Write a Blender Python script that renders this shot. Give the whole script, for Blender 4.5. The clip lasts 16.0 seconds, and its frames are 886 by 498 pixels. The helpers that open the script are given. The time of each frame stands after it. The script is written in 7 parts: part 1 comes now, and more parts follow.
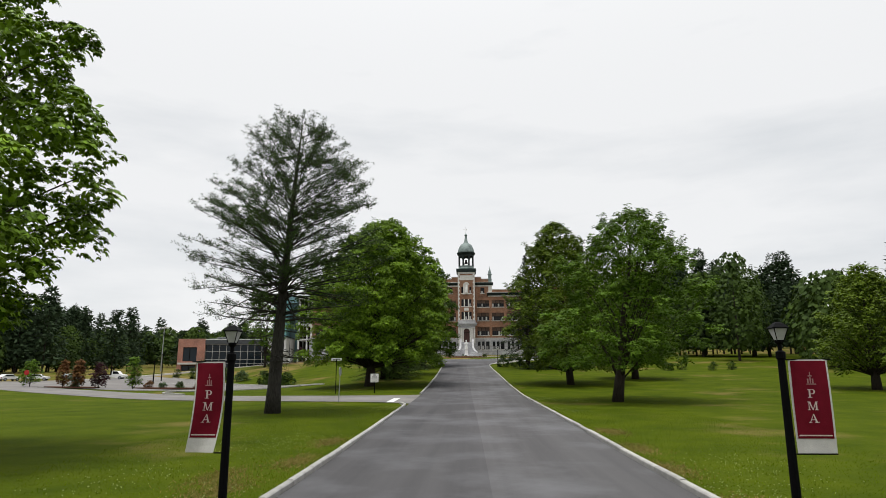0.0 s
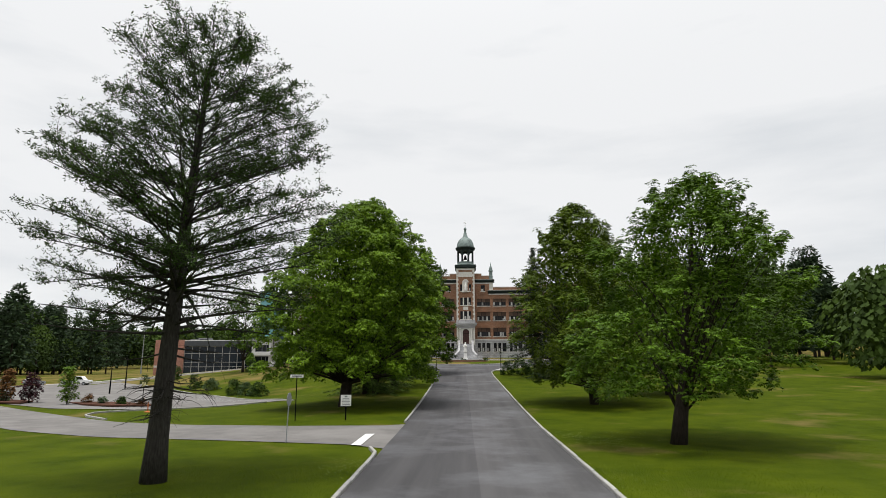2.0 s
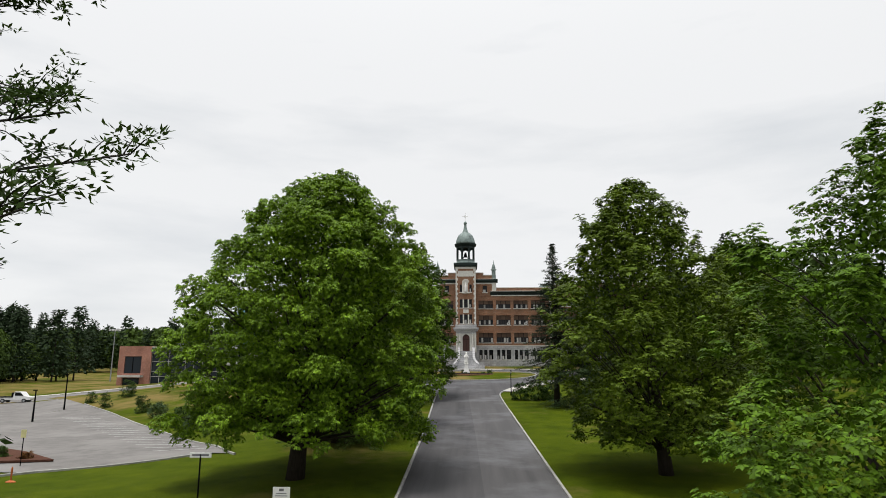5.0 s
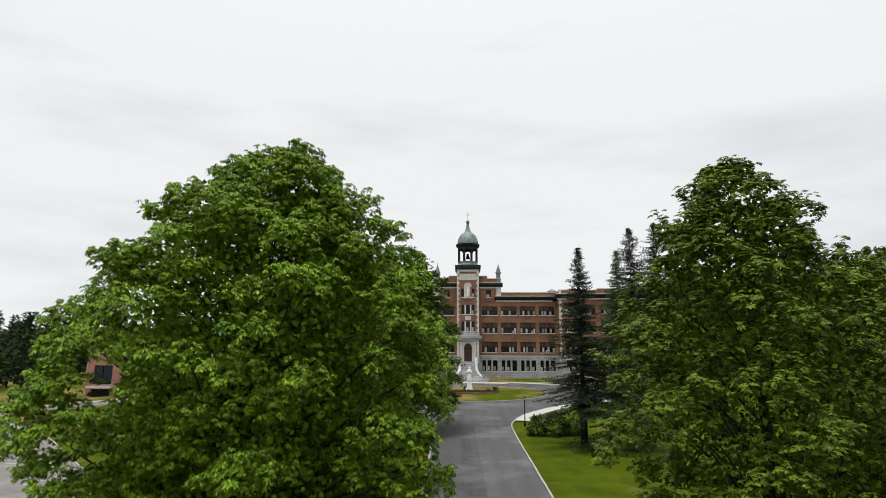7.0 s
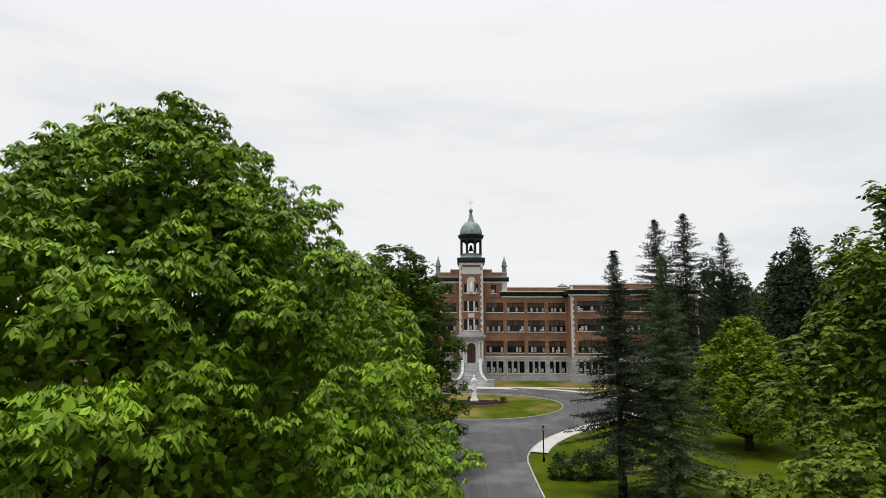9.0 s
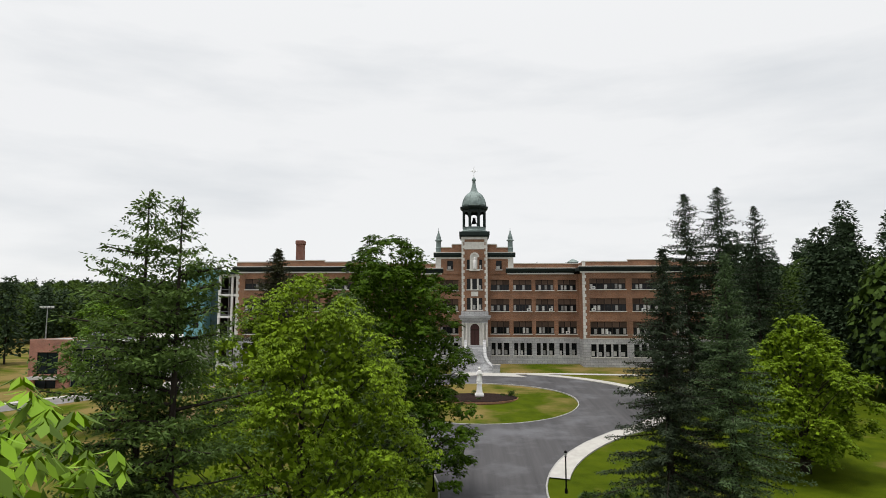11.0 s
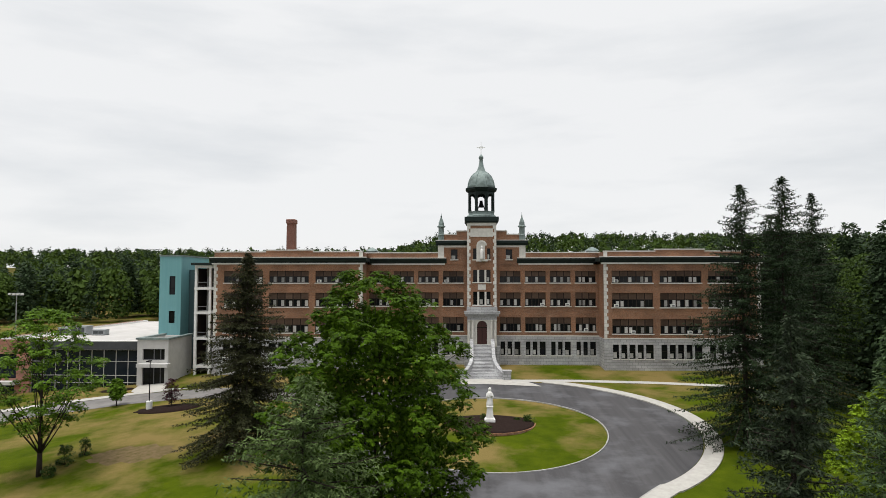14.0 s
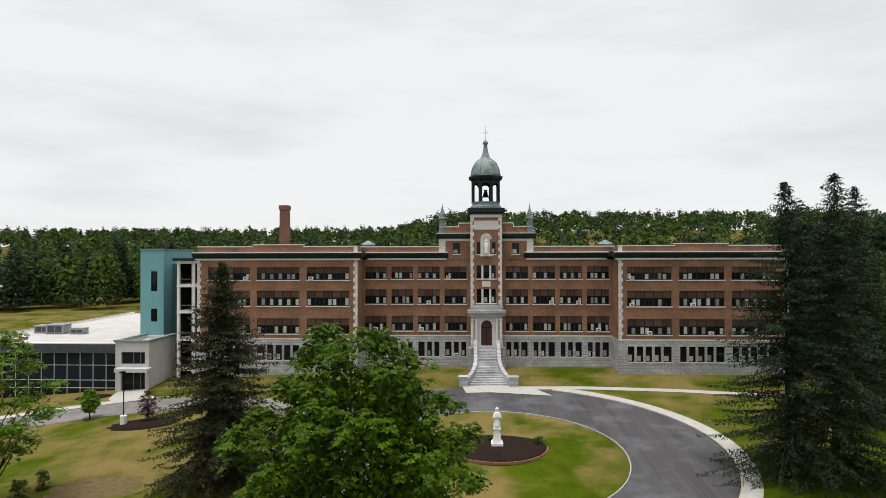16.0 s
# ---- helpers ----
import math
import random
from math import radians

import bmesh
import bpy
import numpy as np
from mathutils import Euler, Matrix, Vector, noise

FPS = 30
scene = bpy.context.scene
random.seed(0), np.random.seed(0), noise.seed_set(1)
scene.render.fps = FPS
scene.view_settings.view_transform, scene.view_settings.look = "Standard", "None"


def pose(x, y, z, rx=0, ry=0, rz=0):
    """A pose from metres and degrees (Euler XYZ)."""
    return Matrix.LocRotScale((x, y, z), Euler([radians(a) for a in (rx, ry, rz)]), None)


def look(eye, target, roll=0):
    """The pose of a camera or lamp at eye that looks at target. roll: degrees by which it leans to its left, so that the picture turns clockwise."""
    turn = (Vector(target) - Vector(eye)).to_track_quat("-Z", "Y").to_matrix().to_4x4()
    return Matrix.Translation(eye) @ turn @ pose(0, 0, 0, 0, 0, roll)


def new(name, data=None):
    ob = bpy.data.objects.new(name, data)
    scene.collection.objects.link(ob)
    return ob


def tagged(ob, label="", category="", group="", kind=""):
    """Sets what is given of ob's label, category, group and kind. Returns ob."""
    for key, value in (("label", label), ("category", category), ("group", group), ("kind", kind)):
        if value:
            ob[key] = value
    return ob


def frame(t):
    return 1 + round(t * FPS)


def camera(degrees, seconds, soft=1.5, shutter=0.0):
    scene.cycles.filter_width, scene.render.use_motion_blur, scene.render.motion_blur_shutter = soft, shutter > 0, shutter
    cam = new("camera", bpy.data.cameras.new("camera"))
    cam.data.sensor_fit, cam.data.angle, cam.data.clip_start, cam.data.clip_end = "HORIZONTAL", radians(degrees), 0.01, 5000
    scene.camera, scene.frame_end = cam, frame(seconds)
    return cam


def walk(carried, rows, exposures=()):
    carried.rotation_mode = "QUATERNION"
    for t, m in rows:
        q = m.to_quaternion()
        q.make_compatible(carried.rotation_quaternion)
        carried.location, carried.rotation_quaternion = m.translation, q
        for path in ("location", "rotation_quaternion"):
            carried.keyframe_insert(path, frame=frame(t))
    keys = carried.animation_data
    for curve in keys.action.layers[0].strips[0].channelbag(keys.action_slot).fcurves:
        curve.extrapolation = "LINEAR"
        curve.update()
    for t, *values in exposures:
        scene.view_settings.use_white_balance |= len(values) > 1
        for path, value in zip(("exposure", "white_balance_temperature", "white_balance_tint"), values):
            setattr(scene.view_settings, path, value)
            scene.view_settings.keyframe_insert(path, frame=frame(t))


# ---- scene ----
cam = camera(71.0, 16.0, soft=0.9)
METRES, EYE, TILT, LEAN, TURN = 88.0, 2.4, 0.0, 0.0, 2.6
ROWS = [
    (0.0, 0.0, 0.0, 0.0, 0.03, 11.85, 0.14),
    (0.5, 0.0026, 0.0425, 0.0038, 0.0, 11.85, 0.11),
    (1.0, 0.0046, 0.081, 0.0085, -0.0, 11.82, 0.1),
    (1.5, 0.0056, 0.1145, 0.0138, -0.03, 11.79, 0.09),
    (2.0, 0.0058, 0.1445, 0.0192, -0.04, 11.67, 0.08),
    (2.5, 0.0061, 0.1729, 0.0254, -0.0, 11.63, 0.1),
    (3.0, 0.0062, 0.2019, 0.0314, -0.05, 11.63, 0.12),
    (3.5, 0.0059, 0.2328, 0.0378, -0.06, 11.6, 0.18),
    (4.0, 0.0057, 0.2656, 0.0446, -0.14, 11.52, 0.19),
    (6.5, 0.0019, 0.443, 0.0829, -0.49, 11.2, -0.28),
    (7.0, 0.0011, 0.477, 0.0931, -0.49, 11.2, -0.33),
    (7.5, 0.0002, 0.5119, 0.1037, -0.48, 11.22, -0.33),
    (8.0, -0.0005, 0.5428, 0.1134, -0.48, 10.95, -0.3),
    (8.5, -0.0008, 0.5746, 0.1242, -0.51, 10.45, -0.29),
    (9.0, -0.0006, 0.604, 0.135, -0.48, 9.77, -0.26),
    (9.5, -0.0006, 0.6324, 0.1457, -0.47, 9.06, -0.23),
    (12.0, -0.0026, 0.7693, 0.2027, -0.42, 4.7, 0.04),
    (12.5, -0.0029, 0.7948, 0.2133, -0.38, 4.28, 0.03),
    (13.0, -0.0028, 0.8183, 0.2234, -0.33, 3.86, 0.03),
    (13.5, -0.0027, 0.8416, 0.2333, -0.29, 3.41, 0.04),
    (14.0, -0.0029, 0.8647, 0.2432, -0.25, 2.89, 0.01),
    (14.5, -0.0028, 0.8874, 0.2524, -0.21, 2.37, 0.05),
    (15.0, -0.0027, 0.9101, 0.2619, -0.17, 1.81, 0.07),
    (15.5, -0.0031, 0.9323, 0.2715, -0.13, 1.22, 0.1),
    (16.0, -0.0032, 0.9542, 0.2809, -0.16, 0.64, 0.12),
]
walk(cam, [(t, pose(0, 0, EYE, TILT, LEAN, TURN) @ pose(METRES * x, METRES * y, METRES * z, 90 + pitch, roll, yaw)) for t, x, y, z, yaw, pitch, roll in ROWS])

# ---- world and sun: a bright overcast sky ----
world = bpy.data.worlds.new("overcast")
scene.world = world
world.use_nodes = True
wn, wl = world.node_tree.nodes, world.node_tree.links
wn.clear()
w_out = wn.new("ShaderNodeOutputWorld")
w_bg = wn.new("ShaderNodeBackground")
w_sky = wn.new("ShaderNodeTexSky")
w_sky.sky_type, w_sky.sun_disc = "NISHITA", False
SUN_EL, SUN_AZ = 79, 225
w_sky.sun_elevation, w_sky.sun_rotation = radians(SUN_EL), radians(SUN_AZ)
w_gain = wn.new("ShaderNodeVectorMath")
w_gain.operation = "SCALE"
w_gain.inputs["Scale"].default_value = 0.10
w_tc = wn.new("ShaderNodeTexCoord")
w_map = wn.new("ShaderNodeMapping")
w_map.inputs["Scale"].default_value = (1.0, 1.0, 4.5)
w_noise = wn.new("ShaderNodeTexNoise")
w_noise.inputs["Scale"].default_value = 2.1
w_noise.inputs["Detail"].default_value = 6.0
w_noise.inputs["Roughness"].default_value = 0.52
w_ramp = wn.new("ShaderNodeValToRGB")
w_ramp.color_ramp.elements[0].position, w_ramp.color_ramp.elements[0].color = 0.26, (0.72, 0.745, 0.77, 1)
w_ramp.color_ramp.elements[1].position, w_ramp.color_ramp.elements[1].color = 0.52, (0.91, 0.915, 0.92, 1)
w_mix = wn.new("ShaderNodeMix")
w_mix.data_type = "RGBA"
w_mix.inputs["Factor"].default_value = 0.94
wl.new(w_tc.outputs["Generated"], w_map.inputs["Vector"])
wl.new(w_map.outputs["Vector"], w_noise.inputs["Vector"])
wl.new(w_noise.outputs["Fac"], w_ramp.inputs["Fac"])
wl.new(w_sky.outputs["Color"], w_gain.inputs[0])
wl.new(w_gain.outputs["Vector"], w_mix.inputs["A"])
wl.new(w_ramp.outputs["Color"], w_mix.inputs["B"])
w_sep = wn.new("ShaderNodeSeparateXYZ")
wl.new(w_tc.outputs["Generated"], w_sep.inputs["Vector"])
w_clamp = wn.new("ShaderNodeClamp")
wl.new(w_sep.outputs["Z"], w_clamp.inputs["Value"])
w_pow = wn.new("ShaderNodeMath")
w_pow.operation, w_pow.inputs[1].default_value = "POWER", 6.0
wl.new(w_clamp.outputs["Result"], w_pow.inputs[0])
w_zen = wn.new("ShaderNodeMath")
w_zen.operation, w_zen.inputs[1].default_value, w_zen.inputs[2].default_value = "MULTIPLY_ADD", 2.2, 1.0
wl.new(w_pow.outputs["Value"], w_zen.inputs[0])
w_mul = wn.new("ShaderNodeVectorMath")
w_mul.operation = "SCALE"
wl.new(w_mix.outputs["Result"], w_mul.inputs[0])
wl.new(w_zen.outputs["Value"], w_mul.inputs["Scale"])
wl.new(w_mul.outputs["Vector"], w_bg.inputs["Color"])
w_bg.inputs["Strength"].default_value = 1.0
wl.new(w_bg.outputs["Background"], w_out.inputs["Surface"])

sun = new("sun", bpy.data.lights.new("sun", "SUN"))
sun.data.energy, sun.data.angle, sun.data.color = 2.4, radians(15), (1.0, 0.965, 0.90)
_d = Vector((math.sin(radians(SUN_AZ)) * math.cos(radians(SUN_EL)), math.cos(radians(SUN_AZ)) * math.cos(radians(SUN_EL)), math.sin(radians(SUN_EL))))
sun.matrix_world = look(_d * 200, (0, 0, 0))


# ---- materials ----
def material(name, base, dark=None, scale=1.0, rough=0.8, metal=0.0, bump=0.0, bump_scale=None, fine=0.5,
             island=0.0, spots=None, spot_at=0.6, spot_scale=0.15, specular=0.3, stretch=(1, 1, 1), translucent=0.0, objrand=0.0, drier=None):
    """A surface with two scales of variation: grain (scale) and broad wear (spots), and fine relief."""
    m = bpy.data.materials.new(name)
    m.use_nodes = True
    n, l = m.node_tree.nodes, m.node_tree.links
    b = n["Principled BSDF"]
    b.inputs["Roughness"].default_value, b.inputs["Metallic"].default_value = rough, metal
    b.inputs["Specular IOR Level"].default_value = specular
    tc = n.new("ShaderNodeTexCoord")
    mp = n.new("ShaderNodeMapping")
    mp.inputs["Scale"].default_value = stretch
    l.new(tc.outputs["Object"], mp.inputs["Vector"])
    no = n.new("ShaderNodeTexNoise")
    no.inputs["Scale"].default_value, no.inputs["Detail"].default_value, no.inputs["Roughness"].default_value = scale, 5.0, 0.6
    l.new(mp.outputs["Vector"], no.inputs["Vector"])
    rp = n.new("ShaderNodeValToRGB")
    dk = dark or tuple(c * 0.7 for c in base)
    rp.color_ramp.elements[0].position, rp.color_ramp.elements[0].color = 0.5 - fine * 0.4, (*dk, 1)
    rp.color_ramp.elements[1].position, rp.color_ramp.elements[1].color = 0.5 + fine * 0.4, (*base, 1)
    l.new(no.outputs["Fac"], rp.inputs["Fac"])
    col = rp.outputs["Color"]
    if spots:
        n2 = n.new("ShaderNodeTexNoise")
        n2.inputs["Scale"].default_value, n2.inputs["Detail"].default_value, n2.inputs["Roughness"].default_value = spot_scale, 8.0, 0.6
        l.new(tc.outputs["Object"], n2.inputs["Vector"])
        fac2 = n2.outputs["Fac"]
        if drier:
            sp = n.new("ShaderNodeSeparateXYZ")
            l.new(tc.outputs["Object"], sp.inputs["Vector"])
            dr = n.new("ShaderNodeMapRange")
            dr.inputs["From Min"].default_value, dr.inputs["From Max"].default_value = drier[0], drier[1]
            dr.inputs["To Min"].default_value, dr.inputs["To Max"].default_value = 0.0, drier[2]
            ax = n.new("ShaderNodeMath")
            ax.operation, ax.inputs[1].default_value = "MULTIPLY_ADD", -0.6
            l.new(sp.outputs["X"], ax.inputs[0])
            l.new(sp.outputs["Y"], ax.inputs[2])
            l.new(ax.outputs["Value"], dr.inputs["Value"])
            sm = n.new("ShaderNodeMath")
            l.new(n2.outputs["Fac"], sm.inputs[0])
            l.new(dr.outputs["Result"], sm.inputs[1])
            fac2 = sm.outputs["Value"]
        r2 = n.new("ShaderNodeValToRGB")
        r2.color_ramp.elements[0].position, r2.color_ramp.elements[1].position = spot_at - 0.1, spot_at + 0.1
        l.new(fac2, r2.inputs["Fac"])
        mx = n.new("ShaderNodeMix")
        mx.data_type = "RGBA"
        l.new(r2.outputs["Color"], mx.inputs["Factor"])
        l.new(col, mx.inputs["A"])
        mx.inputs["B"].default_value = (*spots, 1)
        col = mx.outputs["Result"]
    if island or objrand:
        src = n.new("ShaderNodeNewGeometry") if island else n.new("ShaderNodeObjectInfo")
        mr = n.new("ShaderNodeMapRange")
        k = island or objrand
        mr.inputs["To Min"].default_value, mr.inputs["To Max"].default_value = 1 - k, 1 + k
        l.new(src.outputs["Random Per Island" if island else "Random"], mr.inputs["Value"])
        hs = n.new("ShaderNodeHueSaturation")
        l.new(mr.outputs["Result"], hs.inputs["Value"])
        l.new(col, hs.inputs["Color"])
        col = hs.outputs["Color"]
    l.new(col, b.inputs["Base Color"])
    if bump:
        n3 = n.new("ShaderNodeTexNoise")
        n3.inputs["Scale"].default_value, n3.inputs["Detail"].default_value = bump_scale or scale * 3, 6.0
        l.new(mp.outputs["Vector"], n3.inputs["Vector"])
        bp = n.new("ShaderNodeBump")
        bp.inputs["Strength"].default_value, bp.inputs["Distance"].default_value = 1.0, bump
        l.new(n3.outputs["Fac"], bp.inputs["Height"])
        l.new(bp.outputs["Normal"], b.inputs["Normal"])
    if translucent:
        tr = n.new("ShaderNodeBsdfTranslucent")
        hs2 = n.new("ShaderNodeHueSaturation")
        hs2.inputs["Hue"].default_value, hs2.inputs["Saturation"].default_value, hs2.inputs["Value"].default_value = 0.485, 1.1, 1.3
        l.new(col, hs2.inputs["Color"])
        l.new(hs2.outputs["Color"], tr.inputs["Color"])
        ms = n.new("ShaderNodeMixShader")
        ms.inputs["Fac"].default_value = translucent
        l.new(b.outputs["BSDF"], ms.inputs[1])
        l.new(tr.outputs["BSDF"], ms.inputs[2])
        l.new(ms.outputs["Shader"], n["Material Output"].inputs["Surface"])
    return m


def brick_material(name, c1, c2, mortar, width=0.21, height=0.075, joint=0.008, mottle=(0.35, 1.65)):
    """Running-bond brick with recessed mortar, on upright walls along x or y."""
    m = bpy.data.materials.new(name)
    m.use_nodes = True
    n, l = m.node_tree.nodes, m.node_tree.links
    b = n["Principled BSDF"]
    b.inputs["Roughness"].default_value = 0.85
    tc = n.new("ShaderNodeTexCoord")
    sx = n.new("ShaderNodeSeparateXYZ")
    l.new(tc.outputs["Object"], sx.inputs["Vector"])
    ad = n.new("ShaderNodeMath")
    l.new(sx.outputs["X"], ad.inputs[0])
    l.new(sx.outputs["Y"], ad.inputs[1])
    cx_ = n.new("ShaderNodeCombineXYZ")
    l.new(ad.outputs["Value"], cx_.inputs["X"])
    l.new(sx.outputs["Z"], cx_.inputs["Y"])
    br = n.new("ShaderNodeTexBrick")
    br.inputs["Scale"].default_value = 1.0
    br.inputs["Brick Width"].default_value, br.inputs["Row Height"].default_value, br.inputs["Mortar Size"].default_value = width, height, joint
    br.inputs["Color1"].default_value, br.inputs["Color2"].default_value, br.inputs["Mortar"].default_value = (*c1, 1), (*c2, 1), (*mortar, 1)
    l.new(cx_.outputs["Vector"], br.inputs["Vector"])
    no = n.new("ShaderNodeTexNoise")
    no.inputs["Scale"].default_value, no.inputs["Detail"].default_value = 0.35, 8.0
    l.new(tc.outputs["Object"], no.inputs["Vector"])
    mr = n.new("ShaderNodeMapRange")
    mr.inputs["From Min"].default_value, mr.inputs["From Max"].default_value = 0.3, 0.7
    mr.inputs["To Min"].default_value, mr.inputs["To Max"].default_value = 0.72, 1.25
    l.new(no.outputs["Fac"], mr.inputs["Value"])
    n2 = n.new("ShaderNodeTexNoise")
    n2.inputs["Scale"].default_value, n2.inputs["Detail"].default_value = 6.0, 3.0
    l.new(cx_.outputs["Vector"], n2.inputs["Vector"])
    m2 = n.new("ShaderNodeMapRange")
    m2.inputs["To Min"].default_value, m2.inputs["To Max"].default_value = mottle
    l.new(n2.outputs["Fac"], m2.inputs["Value"])
    mu = n.new("ShaderNodeMath")
    mu.operation = "MULTIPLY"
    l.new(mr.outputs["Result"], mu.inputs[0])
    l.new(m2.outputs["Result"], mu.inputs[1])
    hs = n.new("ShaderNodeHueSaturation")
    l.new(mu.outputs["Value"], hs.inputs["Value"])
    l.new(br.outputs["Color"], hs.inputs["Color"])
    l.new(hs.outputs["Color"], b.inputs["Base Color"])
    bp = n.new("ShaderNodeBump")
    bp.inputs["Distance"].default_value = 0.01
    l.new(br.outputs["Fac"], bp.inputs["Height"])
    bp.invert = True
    l.new(bp.outputs["Normal"], b.inputs["Normal"])
    return m


def glass_material(name, tint=(0.008, 0.009, 0.010)):
    """Window glass before a dark room: dark, mirror-smooth, reflecting the sky."""
    m = bpy.data.materials.new(name)
    m.use_nodes = True
    n, l = m.node_tree.nodes, m.node_tree.links
    b = n["Principled BSDF"]
    b.inputs["Base Color"].default_value = (*tint, 1)
    b.inputs["Roughness"].default_value, b.inputs["IOR"].default_value = 0.05, 1.3
    no = n.new("ShaderNodeTexNoise")
    no.inputs["Scale"].default_value = 0.9
    tc = n.new("ShaderNodeTexCoord")
    l.new(tc.outputs["Object"], no.inputs["Vector"])
    bp = n.new("ShaderNodeBump")
    bp.inputs["Distance"].default_value = 0.01
    l.new(no.outputs["Fac"], bp.inputs["Height"])
    l.new(bp.outputs["Normal"], b.inputs["Normal"])
    return m


GRASS = material("grass", (0.0660, 0.0870, 0.0036), (0.0310, 0.0500, 0.0020), scale=0.45, fine=0.55, rough=0.95, bump=0.05, bump_scale=9.0,
                 spots=(0.160, 0.120, 0.042), spot_at=0.66, spot_scale=0.13, specular=0.03, drier=(120, 156, 0.17))
ASPHALT = material("asphalt", (0.0690, 0.0668, 0.0690), (0.0450, 0.0436, 0.0460), scale=0.5, fine=0.44, rough=0.88, bump=0.006, bump_scale=60.0,
                   spots=(0.104, 0.104, 0.111), spot_at=0.58, spot_scale=0.22, specular=0.25, stretch=(2.2, 0.07, 1.0))
ASPHALT_LANE = material("asphalt_lane", (0.0850, 0.0824, 0.0840), (0.0590, 0.0572, 0.0590), scale=0.5, fine=0.44, rough=0.88, bump=0.006, bump_scale=60.0,
                        spots=(0.122, 0.122, 0.129), spot_at=0.58, spot_scale=0.22, specular=0.25, stretch=(2.2, 0.07, 1.0))
ASPHALT_OLD = material("asphalt_weathered", (0.1680, 0.1590, 0.1510), (0.1270, 0.1205, 0.1150), scale=0.8, fine=0.5, rough=0.92, bump=0.006, bump_scale=60.0,
                       spots=(0.196, 0.187, 0.178), spot_at=0.56, spot_scale=0.2, specular=0.2)
GRANITE = material("kerb_granite", (0.40, 0.392, 0.372), (0.22, 0.214, 0.20), scale=2.5, fine=0.6, rough=0.85, bump=0.01, bump_scale=20, objrand=0.14)
CONCRETE = material("concrete", (0.4250, 0.4080, 0.3740), (0.3230, 0.3102, 0.2848), scale=1.5, fine=0.6, rough=0.9, bump=0.004, bump_scale=40)
STONE = brick_material("base_stone", (0.40, 0.40, 0.405), (0.31, 0.31, 0.315), (0.17, 0.17, 0.17), 0.95, 0.47, 0.025, (0.75, 1.25))
TRIM = material("light_stone_trim", (0.6440, 0.6256, 0.5796), (0.4600, 0.4416, 0.4048), scale=2.2, fine=0.7, rough=0.8, bump=0.006, bump_scale=25)
QUOIN = material("quoin_stone", (0.6440, 0.6256, 0.5796), (0.4600, 0.4416, 0.4048), scale=2.2, fine=0.7, rough=0.8, bump=0.006, bump_scale=25, objrand=0.12)
BRICK = brick_material("red_brick", (0.262, 0.118, 0.056), (0.180, 0.074, 0.035), (0.250, 0.180, 0.130))
BRICK_NEW = brick_material("pink_brick", (0.34, 0.155, 0.11), (0.28, 0.12, 0.085), (0.30, 0.22, 0.18), 0.4, 0.2)
COPPER = material("verdigris_copper", (0.2465, 0.2975, 0.2848), (0.1105, 0.1487, 0.1403), scale=1.3, fine=0.7, rough=0.6, metal=0.15, bump=0.01, bump_scale=8,
                  spots=(0.075, 0.095, 0.09), spot_at=0.60, spot_scale=0.8)
DARK_METAL = material("dark_green_cornice", (0.020, 0.032, 0.029), (0.010, 0.015, 0.014), scale=1.2, fine=0.7, rough=0.6, specular=0.15)
BLACK = material("black_painted_metal", (0.0035, 0.0035, 0.0040), (0.0020, 0.0020, 0.0025), scale=4, rough=0.6, specular=0.05, bump=0.002, bump_scale=30)
GLASS = glass_material("window_glass")
GLASS_BLUE = glass_material("curtain_wall_glass", (0.008, 0.013, 0.018))
# Also colours the sheets that stand for shade behind windows and porch.
FRAME_BACKING_DARK = material("dark_frame_and_backing", (0.028, 0.020, 0.016), (0.016, 0.012, 0.010), scale=3, rough=0.7, specular=0.15)
TRANSOM = material("brown_transom_panel", (0.125, 0.080, 0.056), (0.060, 0.040, 0.030), scale=1.0, rough=0.7, specular=0.1, objrand=0.35)
BLIND = material("white_window_blind", (0.40, 0.39, 0.37), (0.26, 0.255, 0.245), scale=2, rough=0.7, objrand=0.45)
WHITE = material("white_paint", (0.74, 0.74, 0.72), (0.62, 0.62, 0.60), scale=1.5, rough=0.6, bump=0.003, bump_scale=20)
FADED = material("faded_road_paint", (0.55, 0.55, 0.54), (0.30, 0.30, 0.30), scale=3.0, rough=0.85, bump=0.002, bump_scale=30)
TEAL = material("teal_metal_cladding", (0.15, 0.33, 0.345), (0.12, 0.285, 0.30), scale=0.5, rough=0.5, stretch=(3, 3, 0.3))
GREY_CLAD = material("pale_grey_cladding", (0.50, 0.49, 0.47), (0.42, 0.41, 0.40), scale=1.0, rough=0.75, bump=0.003, bump_scale=12)
# The tower's teal with its east side's shade put into the colour.
TEAL_SHADED = material("shaded_teal_cladding", (0.062, 0.105, 0.112), (0.050, 0.088, 0.094), scale=0.5, rough=0.5, stretch=(3, 3, 0.3))
DARK_CLAD = material("charcoal_cladding", (0.06, 0.065, 0.07), (0.04, 0.043, 0.047), scale=1.0, rough=0.6)
ROOFING = material("white_roof_membrane", (0.47, 0.45, 0.43), (0.38, 0.365, 0.35), scale=0.4, rough=0.8, spots=(0.36, 0.34, 0.32), spot_at=0.62, spot_scale=0.3)
FLAT_ROOF = material("grey_roof_gravel", (0.22, 0.215, 0.21), (0.15, 0.15, 0.145), scale=2, rough=0.95)
DOOR_WOOD = material("dark_red_door", (0.075, 0.028, 0.022), (0.04, 0.016, 0.014), scale=2, rough=0.5, stretch=(4, 4, 0.6))
MULCH = material("dark_mulch", (0.027, 0.017, 0.014), (0.014, 0.009, 0.008), scale=6, rough=1.0, bump=0.04, bump_scale=14, specular=0.05)
